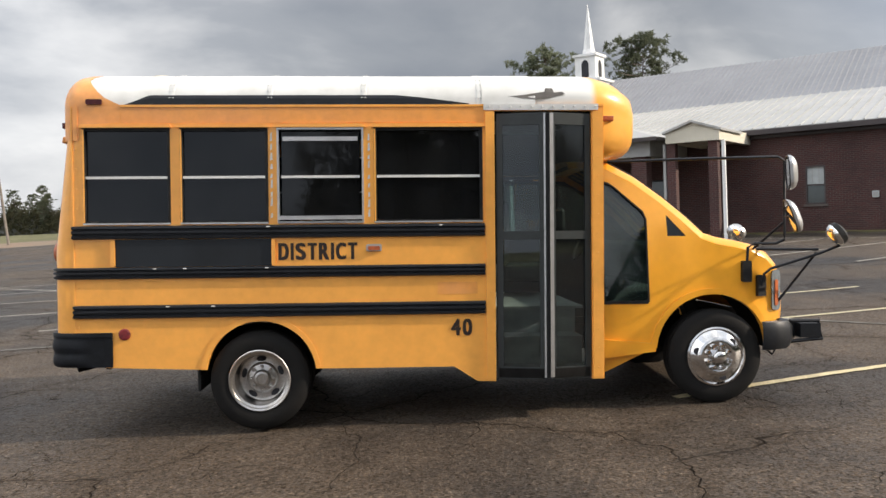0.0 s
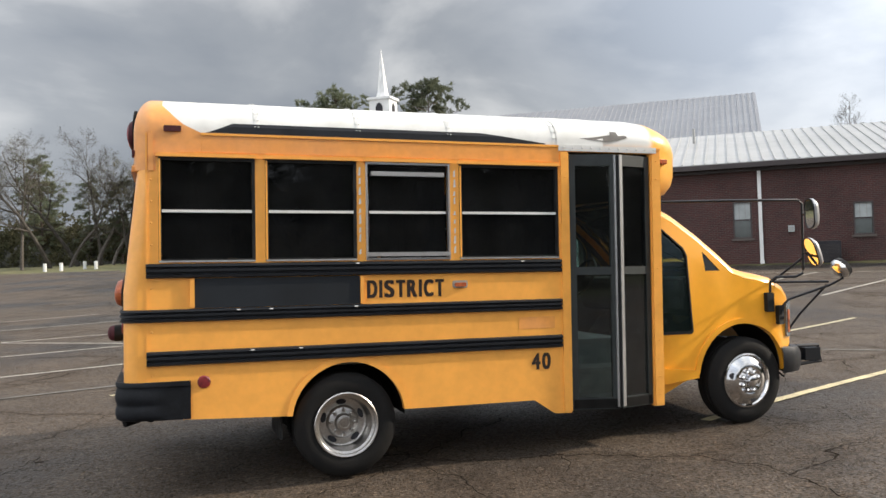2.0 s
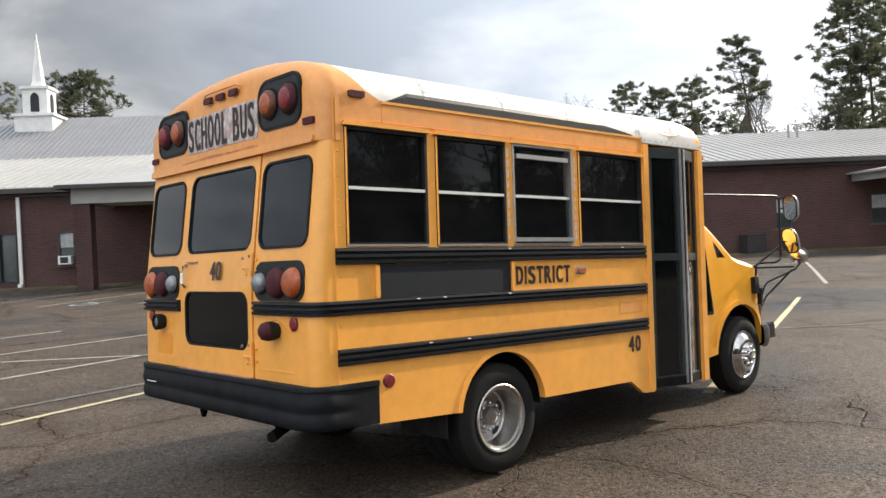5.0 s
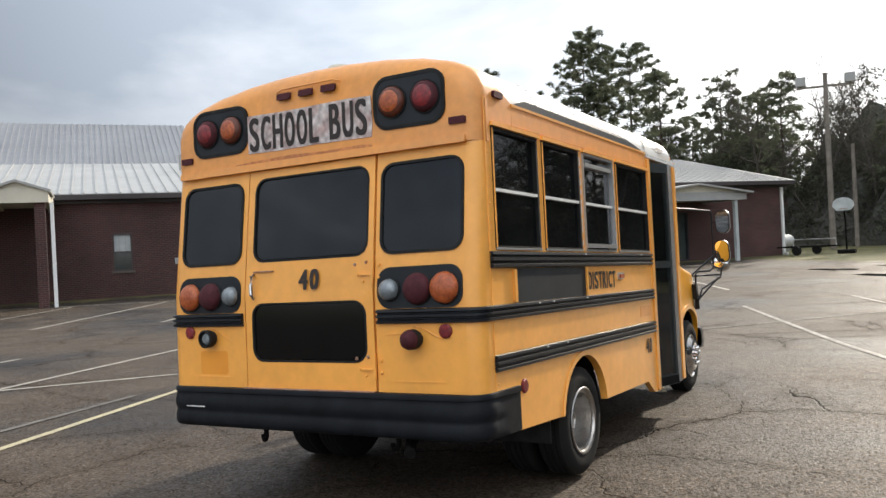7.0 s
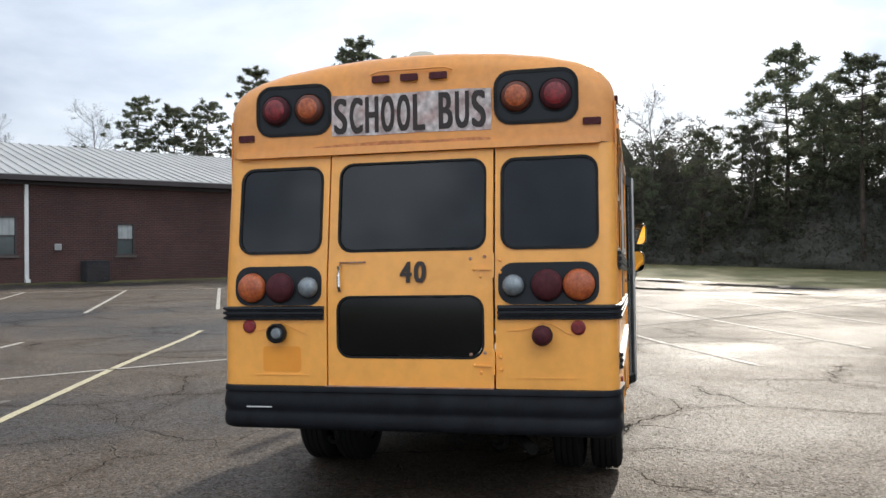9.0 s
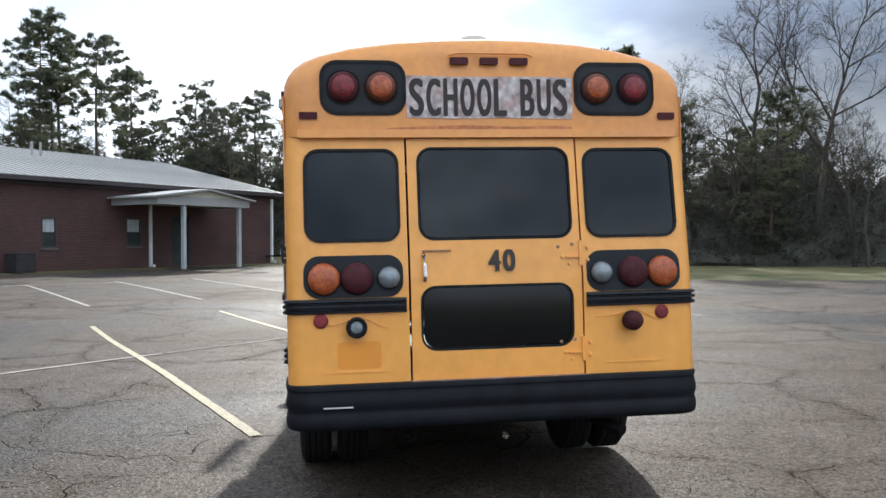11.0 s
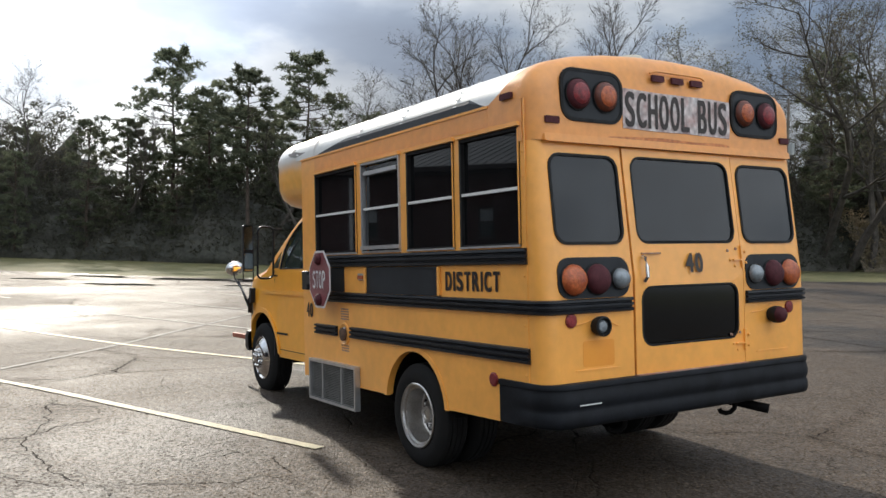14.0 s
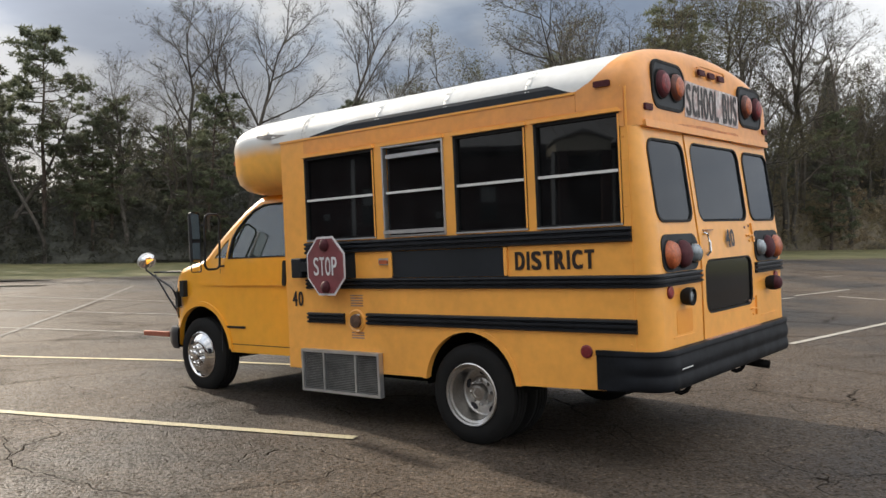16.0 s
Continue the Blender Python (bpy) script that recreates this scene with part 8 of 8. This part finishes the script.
def cab():
    r = 0.055
    ins = crown_inset(r)
    for sg in (-1, 1):
        f = cab_side(sg)
        xb = 1.50 if sg < 0 else 0.89
        low = [(xb, 0.505), (1.93, 0.50)] + arch(2.37, 0.50, 0.43, 0.52, 16) + [(2.86, 0.60), (2.91, 0.72)]
        top = list(reversed(ins))
        if sg < 0:
            top = [p for p in top if p[0] > 1.505]
            hole = [(1.535, 0.862), (1.872, 0.862), (1.888, 0.88), (1.884, 1.50), (1.86, 1.565), (1.64, 1.765), (1.60, 1.79), (1.535, 1.80)]
        else:
            hole = [(1.0, 1.378), (1.95, 1.374), (1.957, 1.45), (1.945, 1.565), (1.89, 1.655), (1.79, 1.75), (1.68, 1.825), (1.54, 1.868), (1.0, 1.872)]
        outline = low + top + [(xb, 1.90)]
        qw = [(2.035, 1.372), (2.178, 1.372), (2.045, 1.525), (2.035, 1.528)] if sg < 0 else [(1.985, 1.385), (2.17, 1.385), (2.05, 1.515), (1.985, 1.565)]
        bm = plate(bmesh.new(), outline, [hole, qw], -0.035, 0.0, f)
        part("cab_side", bm, CABY, bus, "glossy yellow van cab side with wheel arch", smooth=30)
        part("inner_trim", plate(bmesh.new(), outline, [hole, qw], -0.046, -0.038, f), INNER, bus)
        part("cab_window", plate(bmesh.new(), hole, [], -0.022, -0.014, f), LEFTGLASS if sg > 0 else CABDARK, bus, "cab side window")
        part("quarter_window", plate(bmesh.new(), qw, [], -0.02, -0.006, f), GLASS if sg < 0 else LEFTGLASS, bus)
        # gasket round the window
        cx, cy = sum(p[0] for p in hole) / len(hole), sum(p[1] for p in hole) / len(hole)
        inner = [(cx + (x - cx) * 0.93, cy + (y - cy) * 0.955) for x, y in hole]
        part("gasket", plate(bmesh.new(), hole, [inner], -0.012, 0.004, f), RUBBER, bus)
        # arch lip and body crease
        a, b = arch(2.37, 0.50, 0.43, 0.53, 18), arch(2.37, 0.50, 0.475, 0.53, 18)
        part("wheel_arch_lip", plate(bmesh.new(), a + list(reversed(b)), [], -0.02, 0.014, f), CABY, bus, smooth=30)
        if sg > 0:
            bm = plate(bmesh.new(), rect(0.93, 1.125, 2.70, 1.16), [], 0.0, 0.005, f)
            part("body_crease", bm, CABY, bus)
            bm = plate(bmesh.new(), rect(2.065, 0.50, 2.072, 1.36), [], 0.0, 0.0015, f)
            plate(bm, rect(0.90, 0.575, 1.93, 0.581), [], 0.0, 0.0015, f)
            part("door_gap", bm, SHADE, bus)
            part("door_handle", plate(bmesh.new(), rrect(1.085, 1.12, 1.125, 1.345, 0.018, 3), [], 0.0, 0.022, f), RUBBER, bus, "black door handle")
            part("badge", plate(bmesh.new(), rrect(1.69, 0.728, 1.985, 0.748, 0.004, 2), [], 0.0, 0.006, f), PANEL, bus, "dark badge strip")
        else:
            part("sill_step", plate(bmesh.new(), [(1.50, 0.45), (1.93, 0.50), (1.93, 0.56), (1.50, 0.60)], [], 0.0, 0.02, f), CABY, bus)
            part("splash_panel", plate(bmesh.new(), [(1.50, 0.34), (1.56, 0.345), (1.80, 0.46), (1.90, 0.50), (1.50, 0.50)], [], -0.05, -0.03, f), CABY, bus)
        # wrap-round lamp
        ln = part("headlamp", plate(bmesh.new(), rrect(2.855, 0.795, 2.945, 1.105, 0.03, 3), [], -0.01, 0.012, f), CLEAR, bus, "wrap-round headlamp with amber side lens")
        part("side_lens", plate(bmesh.new(), rrect(2.882, 0.83, 2.918, 1.03, 0.012, 2), [], 0.012, 0.018, f), AMBER, ln, "amber side lens")
    # top skin in strips: roof edge, windscreen, bonnet, nose
    pts = [Vector((x, z)) for x, z in CROWN]

    def skin(i0, i1, inner=False, drop=0.0):
        rows = []
        for i in range(i0, i1 + 1):
            p = pts[i]
            t = (pts[min(i + 1, len(pts) - 1)] - pts[max(i - 1, 0)]).normalized()
            n = Vector((t.y, -t.x))
            row = []
            arcs = [(CW, r), (CW - r * 0.30, r * 0.30), (CW - r, 0.0)]
            ys = [(y, e) for y, e in arcs] + [(0.6, -0.012), (0.3, -0.018), (0.0, -0.02)]
            if inner:
                ys = [(CW - r * 1.2, 0.004 + drop), (CW - r * 2.2, -0.024 + drop), (0.72, -0.044 + drop), (0.5, -0.058 + drop), (0.25, -0.068 + drop), (0.0, -0.072 + drop)]
            for y, e in ys:
                row.append(tumble((p.x + n.x * e, y, p.y + n.y * e)))
            row = row + [Vector((q.x, -q.y, q.z)) for q in reversed(row[:-1])]
            rows.append(row)
        bm = bmesh.new()
        grid_skin(bm, rows)
        return bm
    part("cab_roof", skin(0, 2), CABY, bus, smooth=40)
    part("windscreen", skin(2, 6, True), CABGLASS, bus, "raked clear windscreen")
    # screen pillars
    for sg in (-1, 1):
        rows = []
        for i in range(2, 7):
            p = pts[i]
            t = (pts[i + 1] - pts[i - 1]).normalized()
            n = Vector((t.y, -t.x))
            rows.append([tumble((p.x + n.x * e, sg * y, p.y + n.y * e)) for y, e in ((CW, r), (CW - r * 0.3, r * 0.3), (CW - r, -0.002), (CW - r * 1.9, -0.004))])
        part("screen_pillar", (lambda b: (grid_skin(b, rows), b)[1])(bmesh.new()), CABY, bus, smooth=40)
        part("screen_gasket", tube(bmesh.new(), [tumble((pts[i].x + 0.004, sg * (CW - r * 1.6), pts[i].y + 0.006)) for i in range(2, 7)], 0.012, 6), RUBBER, bus)
    part("bonnet", skin(6, 11), CABY, bus, "glossy yellow sloping bonnet", smooth=40)
    part("nose", skin(11, 15), CABY, bus, smooth=40)
    bm = bmesh.new()
    plate(bm, rrect(-0.55, 0.82, 0.55, 1.06, 0.03, 3), [], 0.0, 0.03, lambda u, v, d: Vector((2.985 + d, u, v)))
    part("grille", bm, ALU, bus)
    part("cowl_vent", box(bmesh.new(), 2.25, -0.7, 1.365, 2.34, 0.7, 1.39), RUBBER, bus)
    part("wiper", tube(bmesh.new(), [(2.30, -0.5, 1.40), (2.10, -0.15, 1.58)], 0.008, 5), RUBBER, bus)
    # bumper with crash guard
    bm = bmesh.new()
    prof = [(0.0, 0.49), (0.07, 0.50), (0.10, 0.55), (0.10, 0.66), (0.07, 0.71), (0.0, 0.715)]
    path = [(2.75, -0.98, 0, -1), (2.84, -0.98, -0.0, -1), (2.92, -0.93, 0.7, -0.7), (2.97, -0.85, 1, 0), (2.99, 0, 1, 0), (2.97, 0.85, 1, 0), (2.92, 0.93, 0.7, 0.7), (2.84, 0.98, 0, 1), (2.75, 0.98, 0, 1)]
    grid_skin(bm, [[Vector((x + nx * d, y + ny * d * 0.6, z)) for d, z in prof] for x, y, nx, ny in path])
    part("front_bumper", bm, [BLACK], bus, "black front bumper", smooth=40)
    part("crash_guard", box(bmesh.new(), 3.085, -0.80, 0.56, 3.11, 0.5, 0.69), BLACK, bus)
    bm = tube(bmesh.new(), [(3.04, -0.86, 0.70), (3.27, -0.86, 0.70), (3.30, -0.86, 0.56), (3.04, -0.86, 0.54)], 0.016, 8)
    box(bm, 3.12, -0.88, 0.57, 3.28, -0.70, 0.68)
    part("crossing_arm_motor", bm, BLACK, bus, "black crossing-arm motor box on the bumper")
    part("crossing_arm", soft_box(3.02, 0.93, 0.60, 3.49, 0.97, 0.652, 0.008), WOODBAR, bus, "faded red crossing-gate arm stub")
    part("brake_hose", tube(bmesh.new(), [(2.83, -0.85, 0.50), (2.90, -0.86, 0.44), (2.93, -0.84, 0.47), (2.90, -0.80, 0.52)], 0.008, 6), RUBBER, bus)


cab()


def mirrors():
    for sg in (-1, 1):
        f = cab_side(sg)
        # feet on the wing
        for u, z in ((2.625, 1.10), (2.745, 0.99)):
            part("mirror_foot", plate(bmesh.new(), rrect(u - 0.035, z - 0.08, u + 0.035, z + 0.08, 0.01, 2), [], 0.0, 0.045, f), RUBBER, bus, "black mirror bracket foot")
        # tall rear-view mirror frame
        bm = bmesh.new()
        if sg < 0:
            tube(bm, [(1.56, -1.05, 1.93), (2.2, -1.11, 1.945), (2.80, -1.185, 1.951), (2.845, -1.19, 1.92), (2.847, -1.185, 1.38), (2.85, -1.178, 1.34), (2.80, -1.15, 1.312), (2.67, -1.06, 1.31), (2.63, -1.045, 1.28), (2.625, -1.035, 1.10)], 0.011, 8)
            tube(bm, [(2.842, -1.187, 1.47), (2.70, -0.98, 1.27)], 0.010, 8)
            for x, z in ((2.85, 1.83), (2.86, 1.51)):
                tube(bm, [(2.846, -1.19, z), (x, -1.24, z), (x, -1.30, z)], 0.009, 6)
        else:
            lp = [Vector((2.005 + 0.03 * (1.80 - z) / 0.5, y, z)) for y, z in rrect(1.015, 1.285, 1.178, 1.80, 0.05, 5)]
            tube(bm, lp + lp[:2], 0.011, 8)
            for z in (1.42, 1.70):
                tube(bm, [(2.01, 1.178, z), (2.035, 1.21, z), (2.035, 1.27, z)], 0.008, 6)
            lp = [Vector((2.03, y, z)) for y, z in rrect(1.224, 1.268, 1.328, 1.37, 0.015, 3)]
            tube(bm, lp + lp[:2], 0.006, 6)
            for z in (1.31, 1.78):
                tube(bm, [(2.02, 1.02, z), (2.0, 0.93, z)], 0.010, 6)
        part("mirror_arm", bm, BLACK, bus, "black tubular mirror arm", smooth=50)
        # flat mirror above, convex mirror below: centre x, y, lower and upper edge, lean, facing
        heads = ((2.825, -1.31, 1.703, 1.952, 0.06, -15.0), (2.892, -1.285, 1.395, 1.632, 0.37, -11.0)) if sg < 0 else ((2.02, 1.276, 1.356, 1.822, 0.0, 6.0),)
        for xc, yc, z0, z1, tilt, face in heads:
            cf, sf = math.cos(radians(face)), math.sin(radians(face))

            def mf(u, v, d, xc=xc, yc=yc, z0=z0, tilt=tilt, cf=cf, sf=sf):
                return Vector((xc - (v - z0) * tilt - sf * u - cf * d, yc + cf * u - sf * d, v))
            w = 0.080 if sg < 0 else 0.054
            cr = 0.07 if sg < 0 else 0.02
            o = part("side_mirror", plate(bmesh.new(), rrect(-w, z0, w, z1, cr, 5), [], -0.02, 0.0, mf), ALU if sg < 0 else BLACK, bus, "side mirror with a pale metal back" if sg < 0 else "tall black side mirror with two glasses")
            part("mirror_rim", plate(bmesh.new(), rrect(-w, z0, w, z1, cr, 5), [rrect(-w + 0.008, z0 + 0.008, w - 0.008, z1 - 0.008, cr - 0.006, 5)], 0.0, 0.008, mf), BLACK, o)
            dome = [rrect(-w * q, (z0 + z1) / 2 - (z1 - z0) / 2 * q, w * q, (z0 + z1) / 2 + (z1 - z0) / 2 * q, cr * q, 5) for q in (1.0, 0.86, 0.55, 0.2)]
            bm = bmesh.new()
            grid_skin(bm, [[mf(u, v, -0.02 - e) for u, v in lp + lp[:1]] for lp, e in zip(dome, (0.0, 0.022, 0.038, 0.044))])
            part("mirror_back", bm, ALU if sg < 0 else BLACK, o, smooth=60)
            for a, b in ((z0, z1),) if sg < 0 else ((z0, 1.545), (1.565, z1)):
                part("mirror_glass", plate(bmesh.new(), rrect(-w + 0.007, a + 0.007, w - 0.007, b - 0.007, cr - 0.005, 5), [], 0.0, 0.004, mf), MIRROR if sg < 0 else DARKMIRROR, o)
        # crossview mirror on struts at the nose
        e = Vector((3.25, sg * 1.17, 1.375)) if sg < 0 else Vector((3.36, sg * 0.97, 1.385))
        ex, ey = e.x - 3.36, abs(e.y) - 0.98
        bm = tube(bmesh.new(), [(2.74, sg * 1.03, 0.99), (2.75, sg * 1.06, 1.08), (2.80, sg * 1.06, 1.12), (3.22 + ex, sg * (1.0 + ey), 1.235), (3.38 + ex, sg * (0.98 + ey), 1.29), (3.41 + ex, sg * (0.98 + ey), 1.33), (3.37 + ex, sg * (0.98 + ey), 1.41)], 0.010, 8)
        tube(bm, [(2.70, sg * 0.95, 1.265), (3.22 + ex, sg * (0.99 + ey), 1.265)], 0.010, 8)
        tube(bm, [(2.86, sg * 0.90, 0.78), (3.0, sg * 0.95, 0.98), (3.20 + ex, sg * (0.99 + ey), 1.24)], 0.010, 8)
        part("crossview_arm", bm, BLACK, bus, "black tubular crossview mirror struts", smooth=50)
        bm = bmesh.new()
        q = Vector((-0.75, sg * -0.22, -0.52)).to_track_quat("Z", "Y").to_matrix().to_4x4()
        m = Matrix.Translation(e) @ q
        lathe(bm, 0, 0, [(0.11, 0.0), (0.106, 0.018), (0.088, 0.040), (0.05, 0.056), (0.0, 0.061)], lambda u, v, d: m @ Vector((u, v * 0.8, d)), 24)
        o = part("crossview_mirror", bm, MIRROR, bus, "domed crossview mirror", smooth=50)
        bm = bmesh.new()
        lathe(bm, 0, 0, [(0.112, 0.0), (0.10, -0.04), (0.05, -0.06), (0.0, -0.062)], lambda u, v, d: m @ Vector((u, v * 0.8, d)), 24)
        part("mirror_back", bm, RUBBER if sg < 0 else ALU, o, smooth=50)


mirrors()


def stop_arm():
    # octagon folded against the side, on its bracket
    c = (0.262, 1.293)
    R = 0.232 / math.cos(math.pi / 8)
    oct_ = lambda r: [(c[0] + r * math.cos(math.pi / 8 + math.pi / 4 * i), c[1] + r * math.sin(math.pi / 8 + math.pi / 4 * i)) for i in range(8)]

    def f(u, v, d):
        return left(u, v, 0.125 + d - (u - 0.262) * 0.06)
    o = part("stop_arm", plate(bmesh.new(), oct_(R), [], -0.006, 0.0, f), STOPW, bus, "octagonal red STOP arm with white rim, folded against the side")
    part("face", plate(bmesh.new(), oct_(R - 0.018), [], 0.0, 0.003, f), STOPRED, o, "red sign face")
    lettering("STOP", 0.285, 0.145, lambda u, v, d: f(c[0] + 0.142 - u, c[1] - 0.075 + v, 0.003 + d), o, STOPW, "stop_lettering", "white STOP lettering", 0.045)
    for z in (c[1] + 0.165, c[1] - 0.165):
        part("lamp", lathe(bmesh.new(), c[0], z, [(0.050, 0.003), (0.048, 0.02), (0.03, 0.038), (0.0, 0.042)], f, 20), DRED, o, "dark red flashing lamp", smooth=50)
    part("hinge_box", soft_box(0.60, HW + 0.004, 1.20, 0.72, HW + 0.09, 1.36, 0.01), BLACK, o, "black hinge and motor box")
    part("arm_bracket", box(bmesh.new(), 0.40, HW + 0.03, 1.25, 0.62, HW + 0.09, 1.33), BLACK, o)
    # battery or heater grille panel under the skirt
    g = part("skirt_grille", frame_plate(bmesh.new(), -0.20, 0.272, 0.686, 0.615, 0.022, 0.004, 0.05, left), ALU, bus, "aluminium louvred grille panel below the skirt")
    part("backing", plate(bmesh.new(), rect(-0.18, 0.29, 0.67, 0.60), [], 0.006, 0.012, left), DARKMETAL, g)
    for k in range(22):
        z = 0.300 + k * 0.0135
        part("louvre", plate(bmesh.new(), rect(-0.178, z, 0.664, z + 0.0065), [], 0.013, 0.034, left), DULLALU, g)
    for u in (0.07, 0.43):
        part("divider", plate(bmesh.new(), rect(u - 0.008, 0.292, u + 0.008, 0.598), [], 0.013, 0.040, left), ALU, g)


stop_arm()
